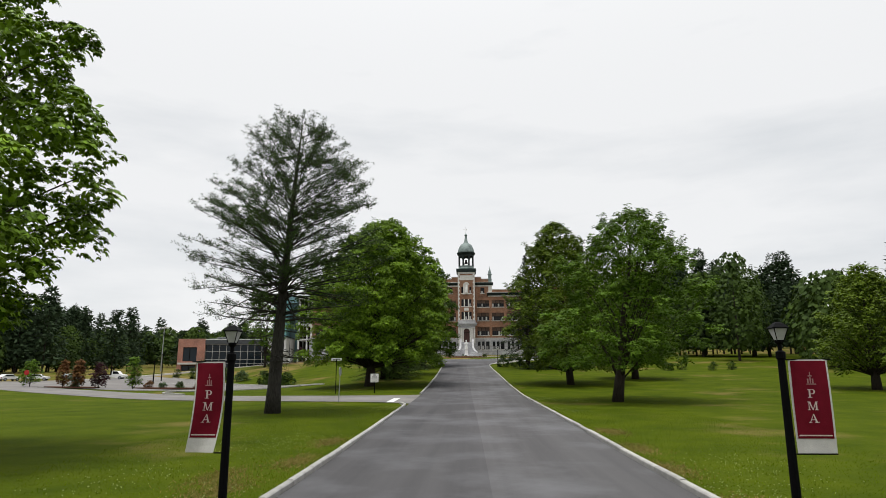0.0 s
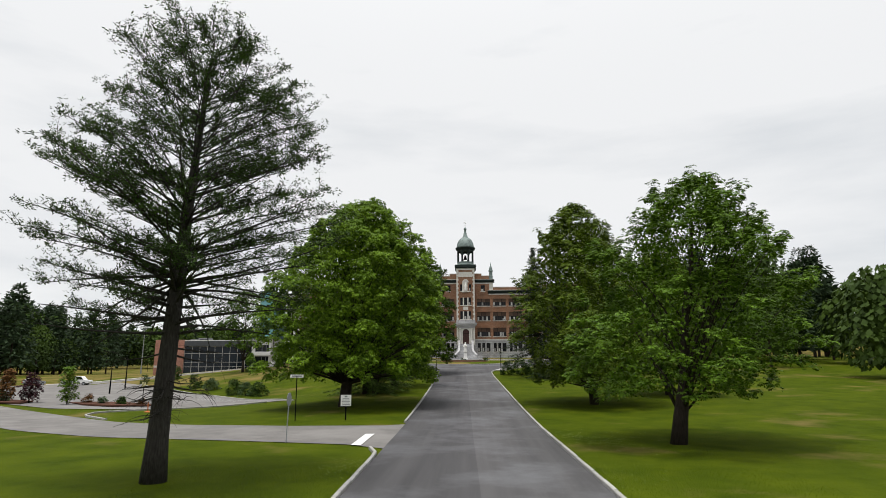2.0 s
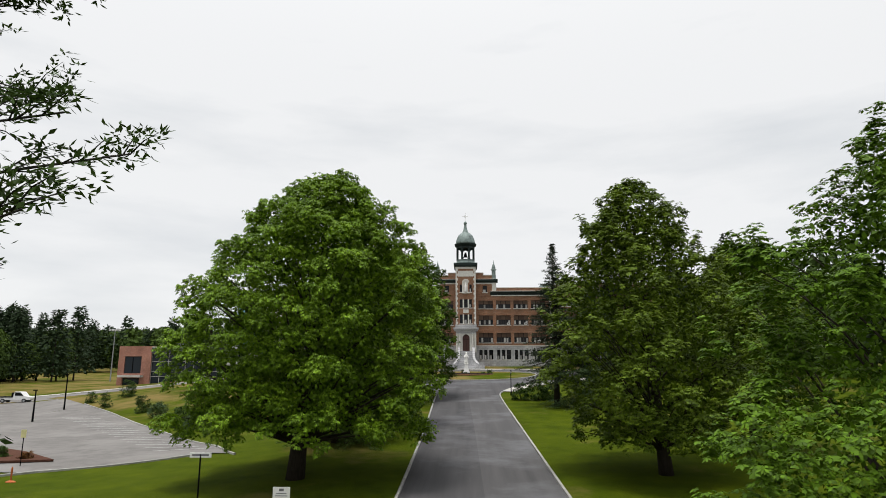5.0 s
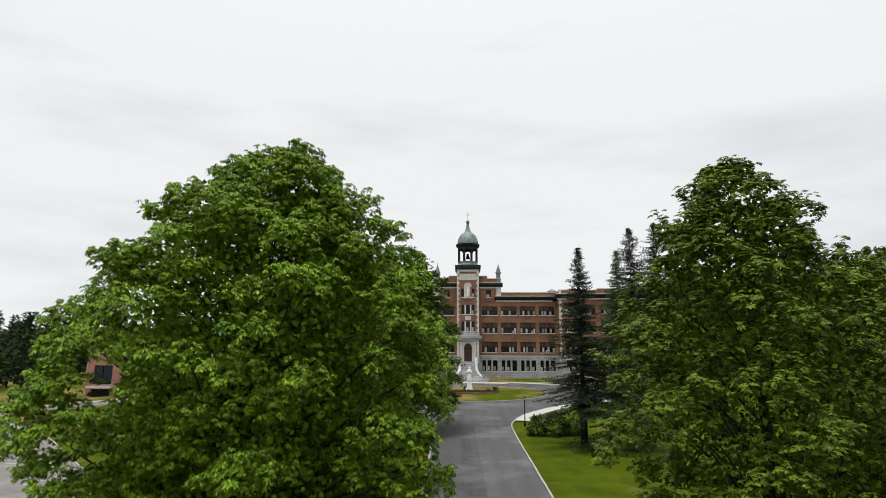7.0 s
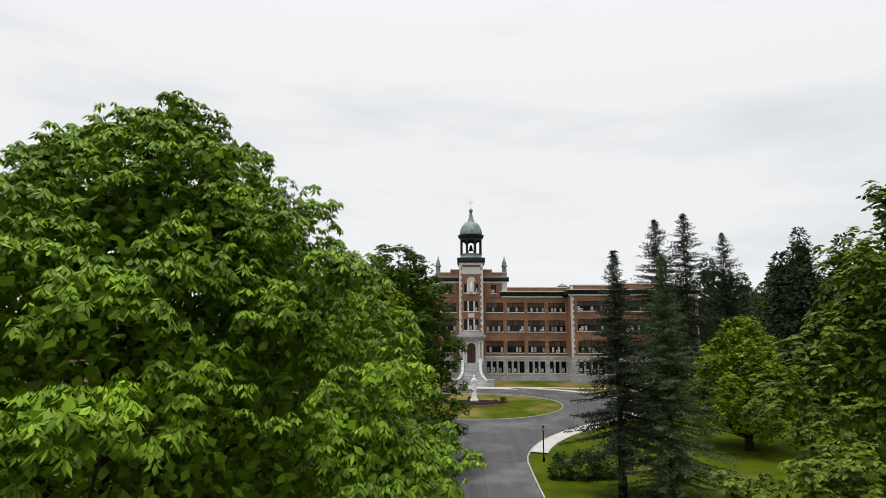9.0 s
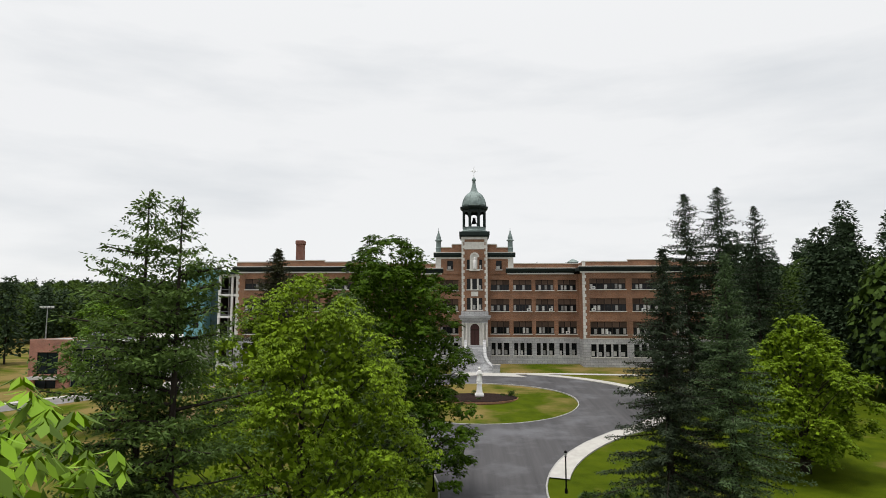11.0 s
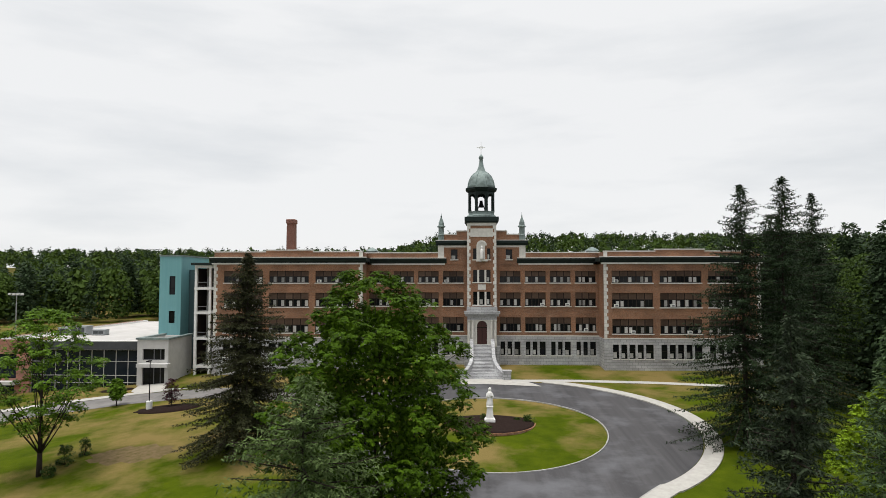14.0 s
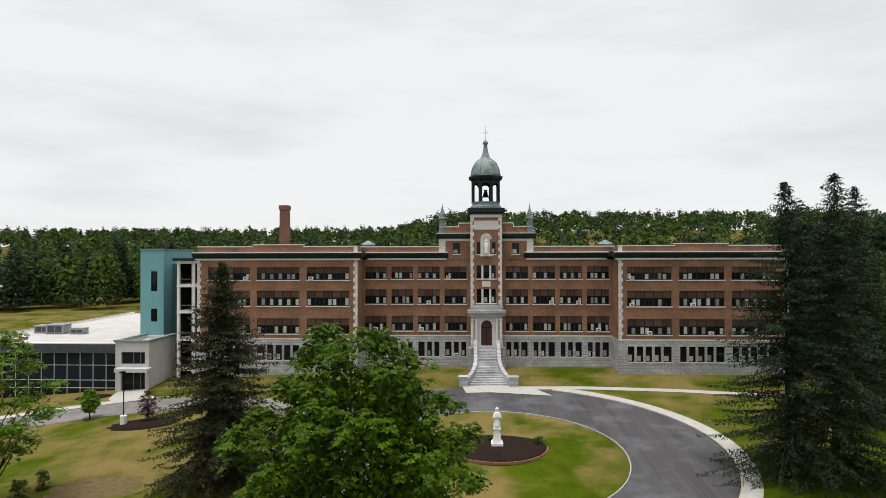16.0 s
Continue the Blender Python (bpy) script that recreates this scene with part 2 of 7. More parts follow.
MULCH_RED = material("red_mulch", (0.105, 0.050, 0.034), (0.060, 0.030, 0.022), scale=6, rough=1.0, bump=0.04, bump_scale=14, specular=0.05)
EARTH = material("bare_earth", (0.150, 0.105, 0.060), (0.085, 0.070, 0.026), scale=1.6, fine=0.5, rough=1.0, bump=0.02, bump_scale=9, specular=0.05)
STATUE = material("white_statue_stone", (0.78, 0.77, 0.75), (0.66, 0.65, 0.63), scale=3, rough=0.7, bump=0.01, bump_scale=12)
BANNER = material("crimson_banner_cloth", (0.150, 0.006, 0.017), (0.115, 0.004, 0.012), scale=5, rough=0.8, bump=0.004, bump_scale=60, specular=0.1)
BANNER_PALE = material("pale_banner_hem", (0.62, 0.60, 0.58), (0.48, 0.46, 0.45), scale=4, rough=0.85, bump=0.004, bump_scale=60)
LETTER = material("pale_banner_print", (0.62, 0.50, 0.48), (0.50, 0.40, 0.38), scale=6, rough=0.85)
EMBLEM = material("faded_banner_emblem", (0.36, 0.20, 0.20), (0.28, 0.14, 0.14), scale=6, rough=0.85)
LAMP_GLASS = material("frosted_lamp_glass", (0.66, 0.66, 0.64), (0.5, 0.5, 0.49), scale=4, rough=0.25, translucent=0.4)
SIGN_BACK = material("grey_sign_metal", (0.32, 0.33, 0.34), (0.24, 0.25, 0.26), scale=4, rough=0.5, metal=0.3)
SIGN_PRINT = material("grey_sign_print", (0.16, 0.16, 0.17), scale=6, rough=0.7)
BARK = material("grey_brown_bark", (0.072, 0.067, 0.060), (0.018, 0.016, 0.014), scale=7, fine=0.7, rough=0.95, bump=0.03, bump_scale=10, stretch=(2.5, 2.5, 0.5), specular=0.1)
BARK_DARK = material("dark_bark", (0.050, 0.040, 0.033), (0.020, 0.016, 0.013), scale=5, fine=0.7, rough=0.95, bump=0.03, bump_scale=10, stretch=(2.5, 2.5, 0.5), specular=0.1)
RED_BRICK_CH = brick_material("chimney_brick", (0.20, 0.075, 0.05), (0.16, 0.06, 0.04), (0.18, 0.12, 0.10))


def leaf(name, a, b, island=0.38, translucent=0.07, spot=None, sscale=0.25, gloss=0.05):
    return material(name, a, b, scale=0.7, fine=0.6, rough=0.55, island=island, translucent=translucent, specular=gloss, spots=spot, spot_at=0.60, spot_scale=sscale)


LEAF_MAPLE = leaf("maple_leaves", (0.1640, 0.2760, 0.0105), (0.0440, 0.0920, 0.0036), gloss=0.14, island=0.55)
LEAF_LIGHT = leaf("light_maple_leaves", (0.1560, 0.2360, 0.0110), (0.0590, 0.1000, 0.0054), island=0.55)
LEAF_DEEP = leaf("deep_green_leaves", (0.1180, 0.1780, 0.0095), (0.0340, 0.0590, 0.0036), gloss=0.12, island=0.5)
LEAF_MID = leaf("mid_green_leaves", (0.0545, 0.1059, 0.0037), (0.0196, 0.0424, 0.0017))
LEAF_LOCUST = leaf("fresh_green_leaves", (0.0950, 0.1780, 0.0090), (0.0420, 0.0850, 0.0048), gloss=0.1, island=0.5)
LEAF_PINE = leaf("hemlock_needles", (0.0560, 0.0980, 0.0230), (0.0260, 0.0480, 0.0130), translucent=0.12)
LEAF_SPRUCE = leaf("spruce_needles", (0.0306, 0.0493, 0.0221), (0.0153, 0.0263, 0.0136), translucent=0.12)
LEAF_BLUE = leaf("blue_spruce_needles", (0.0900, 0.1370, 0.0570), (0.0440, 0.0720, 0.0310), translucent=0.15)
LEAF_SPRUCE_L = leaf("light_spruce_needles", (0.1000, 0.1580, 0.0380), (0.0420, 0.0710, 0.0190), translucent=0.2)
LEAF_SPRUCE_G = leaf("grey_green_spruce_needles", (0.1050, 0.1500, 0.0500), (0.0420, 0.0680, 0.0240), translucent=0.12)
LEAF_SPRUCE_W = leaf("brownish_spruce_needles", (0.046, 0.050, 0.022), (0.022, 0.024, 0.012), translucent=0.1)
LEAF_SPRUCE_B = leaf("bluish_spruce_needles", (0.0460, 0.0630, 0.0340), (0.0175, 0.0260, 0.0155), translucent=0.1)
LEAF_FOREST = leaf("forest_leaves", (0.051, 0.085, 0.014), (0.034, 0.058, 0.010), spot=(0.028, 0.047, 0.015), sscale=0.05, island=0.10, gloss=0.05)
LEAF_FPINE = leaf("forest_pine_needles", (0.036, 0.058, 0.026), (0.022, 0.037, 0.018), translucent=0.12, island=0.2, gloss=0.05)
LEAF_SHRUB = leaf("shrub_leaves", (0.0467, 0.0850, 0.0170), (0.0238, 0.0467, 0.0093))
LEAF_PURPLE = leaf("purple_leaves", (0.050, 0.018, 0.022), (0.028, 0.010, 0.014))
LEAF_RUST = leaf("rust_leaves", (0.16, 0.075, 0.025), (0.09, 0.045, 0.016))
GRASS_BLADE = leaf("grass_blades", (0.0949, 0.1414, 0.0032), (0.0575, 0.0945, 0.0020), island=0.35, translucent=0.35)
STRAW_BLADE = leaf("dry_grass_blades", (0.2720, 0.2080, 0.0800), (0.1600, 0.1360, 0.0400), island=0.3, translucent=0.3)
CAR_WHITE = material("white_car_paint", (0.70, 0.70, 0.69), (0.62, 0.62, 0.61), scale=2, rough=0.3, specular=0.5)
CAR_GREY = material("silver_car_paint", (0.30, 0.31, 0.32), (0.25, 0.26, 0.27), scale=2, rough=0.3, metal=0.3, specular=0.5)
TYRE = material("black_rubber", (0.02, 0.02, 0.02), (0.012, 0.012, 0.012), scale=8, rough=0.9)
SIGN_YELLOW = material("pale_yellow_sign", (0.60, 0.55, 0.28), (0.50, 0.46, 0.24), scale=5, rough=0.6)
ORANGE = material("orange_plastic", (0.45, 0.12, 0.03), (0.36, 0.10, 0.03), scale=5, rough=0.6)
RED_SIGN = material("red_sign_paint", (0.40, 0.02, 0.02), (0.32, 0.016, 0.016), scale=5, rough=0.5)
TAIL = material("red_lamp_plastic", (0.30, 0.01, 0.01), (0.22, 0.01, 0.01), scale=9, rough=0.3)
CLOVER = material("white_clover_heads", (0.50, 0.54, 0.30), (0.34, 0.40, 0.16), scale=9, rough=0.9)


# ---- the lie of the land ----
def steps(knots):
    xs, ys = [k[0] for k in knots], [k[1] for k in knots]

    def f(v):
        return np.interp(v, xs, ys)

    def smooth(v):
        v = np.asarray(v, float)
        return sum(w * f(v + o) for o, w in ((-6, 0.1), (-3, 0.2), (0, 0.4), (3, 0.2), (6, 0.1)))
    return smooth


MIDDLE = steps([(-200, 0), (-40, 0.1), (0, 0.2), (10, 0.27), (17, 0.33), (27, 0.48), (43, 0.76), (50, 0.93), (57, 1.2), (67, 1.78), (78, 2.5), (92, 3.4), (109, 4.5),
                (113, 4.85), (131, 6.3), (141, 7.0), (148, 7.5), (165, 8.15), (174, 8.5), (182, 9.3), (230, 9.5), (300, 11), (420, 16), (560, 34), (720, 54), (1600, 60)])
LEFT = steps([(-200, 0), (-40, 0.1), (0, 0.2), (43, 0.7), (55, 0.9), (80, 1.3), (110, 1.7), (130, 2.0), (150, 2.3), (160, 3.2), (168, 4.2), (177, 4.6), (230, 5.5), (300, 8), (420, 12), (560, 24), (720, 38), (1600, 44)])


def ease(u):
    u = np.clip(u, 0, 1)
    return u * u * (3 - 2 * u)


def ground_z(x, y):
    x, y = np.asarray(x, float), np.asarray(y, float)
    k = np.clip((y - 95) / 45, 0, 1)
    near, far = -8 - 12 * k, -28 - 67 * k
    w = ease((near - x) / (near - far))
    return MIDDLE(y) * (1 - w) + LEFT(y) * w


def gz(x, y):
    return float(ground_z(x, y))


# ---- mesh helpers ----
class Shape:
    """Gathers vertices and faces of one part."""

    def __init__(self):
        self.v, self.f = [], []

    def add(self, verts, faces):
        k = len(self.v)
        self.v += [tuple(p) for p in verts]
        self.f += [tuple(i + k for i in q) for q in faces]
        return self

    def box(self, x0, x1, y0, y1, z0, z1):
        return self.add([(x0, y0, z0), (x1, y0, z0), (x1, y1, z0), (x0, y1, z0), (x0, y0, z1), (x1, y0, z1), (x1, y1, z1), (x0, y1, z1)],
                        [(0, 3, 2, 1), (4, 5, 6, 7), (0, 1, 5, 4), (1, 2, 6, 5), (2, 3, 7, 6), (3, 0, 4, 7)])

    def lathe(self, x, y, rings, sides=12, turn=0.0, squash=1.0):
        """Rings of (radius, z) about an upright axis, closed at both ends."""
        vs = []
        for r, z in rings:
            for i in range(sides):
                a = turn + 2 * math.pi * i / sides
                vs.append((x + r * math.cos(a), y + squash * r * math.sin(a), z))
        fs = []
        for j in range(len(rings) - 1):
            for i in range(sides):
                a, b = j * sides + i, j * sides + (i + 1) % sides
                fs.append((a, b, b + sides, a + sides))
        fs.append(tuple(reversed(range(sides))))
        fs.append(tuple(range((len(rings) - 1) * sides, len(rings) * sides)))
        return self.add(vs, fs)

    def tube(self, points, radii, sides=6):
        """A tapered tube along points."""
        vs, fs = [], []
        pts = [Vector(p) for p in points]
        for j, p in enumerate(pts):
            d = (pts[min(j + 1, len(pts) - 1)] - pts[max(j - 1, 0)]).normalized()
            u = d.cross(Vector((0, 0, 1)) if abs(d.z) < 0.9 else Vector((1, 0, 0))).normalized()
            w = d.cross(u)
            for i in range(sides):
                a = 2 * math.pi * i / sides
                vs.append(p + (u * math.cos(a) + w * math.sin(a)) * radii[j])
        for j in range(len(pts) - 1):
            for i in range(sides):
                a, b = j * sides + i, j * sides + (i + 1) % sides
                fs.append((a, a + sides, b + sides, b))
        fs.append(tuple(range(sides)))
        fs.append(tuple(reversed(range((len(pts) - 1) * sides, len(pts) * sides))))
        return self.add(vs, fs)

    def prism(self, outline, y0, y1):
        """An outline of (x, z) pulled from y0 to y1."""
        k = len(outline)
        vs = [(x, y0, z) for x, z in outline] + [(x, y1, z) for x, z in outline]
        fs = [tuple(range(k)), tuple(reversed(range(k, 2 * k)))] + [(i, i + k, (i + 1) % k + k, (i + 1) % k) for i in range(k)]
        return self.add(vs, fs)

    def slab(self, outline, z0, z1):
        """An outline of (x, y) pulled from z0 to z1."""
        k = len(outline)
        vs = [(x, y, z0) for x, y in outline] + [(x, y, z1) for x, y in outline]
        fs = [tuple(reversed(range(k))), tuple(range(k, 2 * k))] + [(i, (i + 1) % k, (i + 1) % k + k, i + k) for i in range(k)]
        return self.add(vs, fs)

    def mesh(self, name, mat, smooth=False):
        me = bpy.data.meshes.new(name)
        me.from_pydata(self.v, [], self.f)
        if mat:
            me.materials.append(mat)
        if smooth:
            me.polygons.foreach_set("use_smooth", [True] * len(me.polygons))
        me.update()
        return me


def part(name, shape, mat, parent=None, label="", smooth=False):
    ob = new(name, shape if isinstance(shape, bpy.types.Mesh) else shape.mesh(name, mat, smooth))
    if parent is not None:
        ob.parent = parent
    if label:
        ob["label"] = label
    return ob


def thing(name, x, y, z, label, category, group="", kind="", turn=0.0):
    ob = new(name)
    ob.empty_display_size = 0.2
    ob.location, ob.rotation_euler = (x, y, z), (0, 0, radians(turn))
    return tagged(ob, label, category, group, kind)


def quads(name, v, mat):
    """A mesh of loose four-cornered leaves from an array n x 4 x 3."""
    n = len(v)
    me = bpy.data.meshes.new(name)
    me.vertices.add(4 * n)
    me.vertices.foreach_set("co", np.ascontiguousarray(v, dtype=np.float32).ravel())
    me.loops.add(4 * n)
    me.loops.foreach_set("vertex_index", np.arange(4 * n, dtype=np.int32))
    me.polygons.add(n)
    me.polygons.foreach_set("loop_start", np.arange(0, 4 * n, 4, dtype=np.int32))
    me.materials.append(mat)
    me.update(calc_edges=True)
    return me


def sheet(name, xs, ys, z_of, mat):
    """A grid over the land."""
    gx, gy = np.meshgrid(xs, ys)
    z = z_of(gx, gy)
    v = np.stack([gx.ravel(), gy.ravel(), z.ravel()], 1)
    nx, ny = len(xs), len(ys)
    i = (np.arange(ny - 1)[:, None] * nx + np.arange(nx - 1)[None, :]).ravel()
    f = np.stack([i, i + 1, i + nx + 1, i + nx], 1)
    me = bpy.data.meshes.new(name)
    me.from_pydata(v.tolist(), [], f.tolist())
    me.polygons.foreach_set("use_smooth", [True] * len(me.polygons))
    me.materials.append(mat)
    return new(name, me)


def band(name, left, right, mat, lift, cols=4):
    """A road surface between two lines of equal point count, laid on the land."""
    left, right = np.array(left, float), np.array(right, float)
    vs, fs = [], []
    for a, b in zip(left, right):
        for k in range(cols + 1):
            p = a + (b - a) * k / cols
            vs.append((p[0], p[1], gz(p[0], p[1]) + lift))
    for j in range(len(left) - 1):
        for k in range(cols):
            a = j * (cols + 1) + k
            fs.append((a, a + 1, a + cols + 2, a + cols + 1))
    me = bpy.data.meshes.new(name)
    me.from_pydata(vs, [], fs)
    me.polygons.foreach_set("use_smooth", [True] * len(me.polygons))
    me.materials.append(mat)
    return new(name, me)


def along(points, step):
    """Points at even steps along a line."""
    p = np.array(points, float)
    s = np.concatenate([[0], np.cumsum(np.hypot(*np.diff(p, axis=0).T))])
    t = np.linspace(0, s[-1], max(2, int(round(s[-1] / step)) + 1))
    return np.stack([np.interp(t, s, p[:, 0]), np.interp(t, s, p[:, 1])], 1)


def side(line, off):
    """The line moved by off to its right."""
    d = np.gradient(line, axis=0)
    d /= np.hypot(d[:, 0], d[:, 1])[:, None]
    return line + off * np.stack([d[:, 1], -d[:, 0]], 1)


def bez(a, b, c, n=12):
    t = np.linspace(0, 1, n)[:, None]
    a, b, c = (np.array(q, float) for q in (a, b, c))
    return (1 - t) ** 2 * a + 2 * t * (1 - t) * b + t * t * c


def arc(cx, cy, r, a0, a1, n=40, squash=1.0):
    a = np.radians(np.linspace(a0, a1, n))
    return np.stack([cx + r * np.cos(a), cy + squash * r * np.sin(a)], 1)


# ---- ground, roads, kerbs ----
def spaced(*runs):
    return np.unique(np.concatenate([np.arange(a, b + 1e-6, s) for a, b, s in runs]))


ground = sheet("ground", spaced((-1600, -240, 80), (-240, -100, 10), (-100, 80, 2), (80, 240, 10), (240, 1600, 80)),
               spaced((-400, -40, 40), (-40, 200, 2), (200, 440, 10), (440, 1640, 80)), ground_z, GRASS)
tagged(ground, "mown green lawn with dry yellowish patches and clover", "lawn", kind="structure")

EDGE_W = steps([(-40, -3.25), (0, -3.52), (12, -3.62), (24, -3.92), (45, -4.40), (65, -4.55), (82, -4.62), (107, -5.1), (200, -5.3)])
EDGE_E = steps([(-40, 3.9), (0, 4.05), (12, 4.12), (24, 4.28), (42, 4.30), (57, 4.10), (68, 3.87), (87, 3.50), (107, 3.10), (200, 3.0)])


def HALF(y):
    return (EDGE_E(y) - EDGE_W(y)) / 2 - 0.09


def drive_mid(y):
    return (EDGE_E(y) + EDGE_W(y)) / 2


RING, RING_OUT = (-1.4, 146.6), (-1.4, 149.0)
R_IN, R_OUT, K_IN, K_OUT = 12.9, 22.9, 1.07, 1.013
ys = np.arange(-30, 130.1, 1.5)
drive = band("road", np.stack([drive_mid(ys) - HALF(ys), ys], 1), np.stack([drive_mid(ys) + 0.10, ys], 1), ASPHALT, 0.04, 4)
tagged(drive, "dark grey asphalt lane of the driveway, worn along the wheel tracks", "road", kind="structure")
drive_e = band("road", np.stack([drive_mid(ys) + 0.10, ys], 1), np.stack([drive_mid(ys) + HALF(ys), ys], 1), ASPHALT_LANE, 0.04, 4)
tagged(drive_e, "slightly paler asphalt lane of the driveway beside the seam", "road", kind="structure")
ring = band("road", arc(*RING, R_IN, -90, 270, 121, K_IN), arc(*RING_OUT, R_OUT, -90, 270, 121, K_OUT), ASPHALT, 0.048, 6)
tagged(ring, "dark asphalt turning circle round a grass island", "road", kind="structure")
FIL_R = bez((float(EDGE_E(112)) - 0.05, 112), (3.7, 121.6), arc(*RING_OUT, R_OUT, -52, -52, 1, K_OUT)[0], 16)
FIL_L = bez((float(EDGE_W(112)) + 0.05, 112), (-5.7, 121.6), arc(*RING_OUT, R_OUT, 232, 232, 1, K_OUT)[0], 16)
for fil in (FIL_R, FIL_L):
    inner = np.stack([np.full(16, -0.6), np.linspace(112, 131, 16)], 1)
    tagged(band("road", fil, inner, ASPHALT, 0.056, 5), "flared asphalt mouth of the driveway at the turning circle", "road", kind="structure")

side_mid = along([(-3.0, 48.8), (-7, 49.1), (-12, 49.6), (-20, 51.3), (-27, 54.7), (-34, 60.0), (-44, 68), (-60, 82), (-90, 104)], 1.5)
side_w = np.interp(side_mid[:, 0], [-90, -30, -12, -6, -3], [3.4, 3.3, 3.6, 4.4, 6.2])
d_ = np.gradient(side_mid, axis=0)
d_ /= np.hypot(d_[:, 0], d_[:, 1])[:, None]
n_ = np.stack([d_[:, 1], -d_[:, 0]], 1)
street = band("road", side_mid - n_ * side_w[:, None], side_mid + n_ * side_w[:, None], ASPHALT_OLD, 0.032, 5)
tagged(street, "pale weathered asphalt side road joining the driveway", "road", kind="structure")
lot_a = along([(-18.6, 76.5), (-21, 81.0), (-34, 97), (-50, 116), (-62, 129)], 2.0)
lot_b = along([(-20.5, 77.6), (-30, 71), (-40, 72), (-62, 88)], 2.0)
k_ = min(len(lot_a), len(lot_b))
lot_a, lot_b = (q[np.linspace(0, len(q) - 1, k_).round().astype(int)] for q in (lot_a, lot_b))
lot = band("road", lot_a, lot_b, ASPHALT_OLD, 0.05, 14)
tagged(lot, "pale asphalt parking area with white bay lines", "parking area", kind="structure")
lot2 = band("road", along([(-62, 129), (-84, 152), (-112, 156)], 4)[:12], along([(-62, 88), (-90, 96), (-112, 104)], 4)[:12], ASPHALT_OLD, 0.036, 8)
tagged(lot2, "far part of the pale asphalt parking area", "parking area", kind="structure")
back_mid = along([(-18, 157), (-30, 163), (-42, 166.5), (-52, 166), (-64, 163), (-78, 158), (-95, 148), (-125, 128)], 2.0)
back = band("road", side(back_mid, -3.2), side(back_mid, 3.2), ASPHALT_OLD, 0.036, 4)
tagged(back, "grey service road passing the low modern wing", "road", kind="structure")

KERB_MESH = {}


def kerb(line, step, w, h, mat, name="kerb_stone", parent_label="row of pale granite kerb stones along the road", lift=0.04, limit=300):
    """A row of kerb stones, each its own piece, laid along a line."""
    top = thing("kerb", 0, 0, 0, parent_label, "kerb", kind="structure")
    pts = along(line, step)
    for a, b in zip(pts[:-1], pts[1:]):
        ln = float(np.hypot(*(b - a)))
        key = (round(ln, 1), w, h, mat.name)
        if key not in KERB_MESH:
            L, W, c = key[0] / 2 - 0.006, w / 2, 0.025
            KERB_MESH[key] = Shape().prism([(-W, -0.2), (W, -0.2), (W, h - c), (W - c, h), (-W + c, h), (-W, h - c)], -L, L).mesh(name, mat)
        ob = new(name, KERB_MESH[key])
        ob.parent = top
        mid = (a + b) / 2
        za, zb = gz(*a), gz(*b)
        ob.location = (mid[0], mid[1], (za + zb) / 2 + lift + random.uniform(-0.012, 0.012))
        ob.rotation_euler = (math.atan2(zb - za, ln), 0, math.atan2(b[1] - a[1], b[0] - a[0]) - math.pi / 2 + random.uniform(-0.008, 0.008))
    return top


ye = np.arange(-12, 112.1, 2)
kerb(np.concatenate([np.stack([drive_mid(ye) + HALF(ye) + 0.09, ye], 1), FIL_R[1:]]), 1.8, 0.15, 0.11, GRANITE)
yl = np.arange(-12, 41, 1.8)
corner_s = bez((float(drive_mid(40) - HALF(40) - 0.09), 40.5), (-4.4, 43.8), (-7.2, 46.2), 8)
kerb(np.concatenate([np.stack([drive_mid(yl) - HALF(yl) - 0.09, yl], 1), corner_s[:4]]), 1.8, 0.15, 0.11, GRANITE)
yn = np.arange(55, 112.1, 2)
kerb(np.concatenate([np.stack([drive_mid(yn) - HALF(yn) - 0.09, yn], 1), FIL_L[1:]]), 1.8, 0.15, 0.11, GRANITE)
kerb(arc(*RING, R_IN - 0.07, -90, 270, 121, K_IN), 1.4, 0.13, 0.10, GRANITE, parent_label="thin pale kerb round the grass island")
kerb(np.concatenate([lot_a[:1] + (0.8, -0.8), lot_a]), 2.2, 0.16, 0.12, GRANITE, parent_label="pale kerb behind the parking bays")
kerb(along([(-21, 77.2), (-30, 70.7), (-32.6, 67), (-31.5, 63.2), (-27.5, 59.8)], 1), 2.0, 0.16, 0.10, GRANITE, parent_label="pale kerb round the lawn beside the parking area")

walk_in = np.concatenate([FIL_R[3:], arc(*RING_OUT, R_OUT + 0.12, -51, 68, 60, K_OUT)])
walk_ring = band("pavement", walk_in, side(walk_in, 1.75), CONCRETE, 0.13, 2)
tagged(walk_ring, "pale concrete walk along the outside of the turning circle", "pavement", kind="structure")
rim_v = Shape()
for q in (walk_in, side(walk_in, 1.75)):
    vs = [(x, y, gz(x, y) + h) for x, y in q for h in (-0.1, 0.134)]
    rim_v.add(vs, [(2 * i, 2 * i + 2, 2 * i + 3, 2 * i + 1) for i in range(len(q) - 1)])
part("pavement_edge", rim_v, CONCRETE, walk_ring)
path_mid = along([(3.5, 171.9), (12, 172.2), (24, 171.2), (36, 169.0), (46, 166.5)], 2)
tagged(band("pavement", side(path_mid, -0.8), side(path_mid, 0.8), CONCRETE, 0.06, 2), "straight pale concrete footpath across the lawn", "pavement", kind="structure")
apron = band("pavement", [(-5.2, 172.6), (-1.4, 172.9), (4.4, 172.6)], [(-4.6, 169.0), (-1.4, 169.4), (7.0, 167.9)], CONCRETE, 0.10, 4)
tagged(apron, "pale concrete landing before the front steps", "pavement", kind="structure")
wk = along([(-50, 170.6), (-64, 167.2), (-80, 161.8), (-96, 152)], 2)
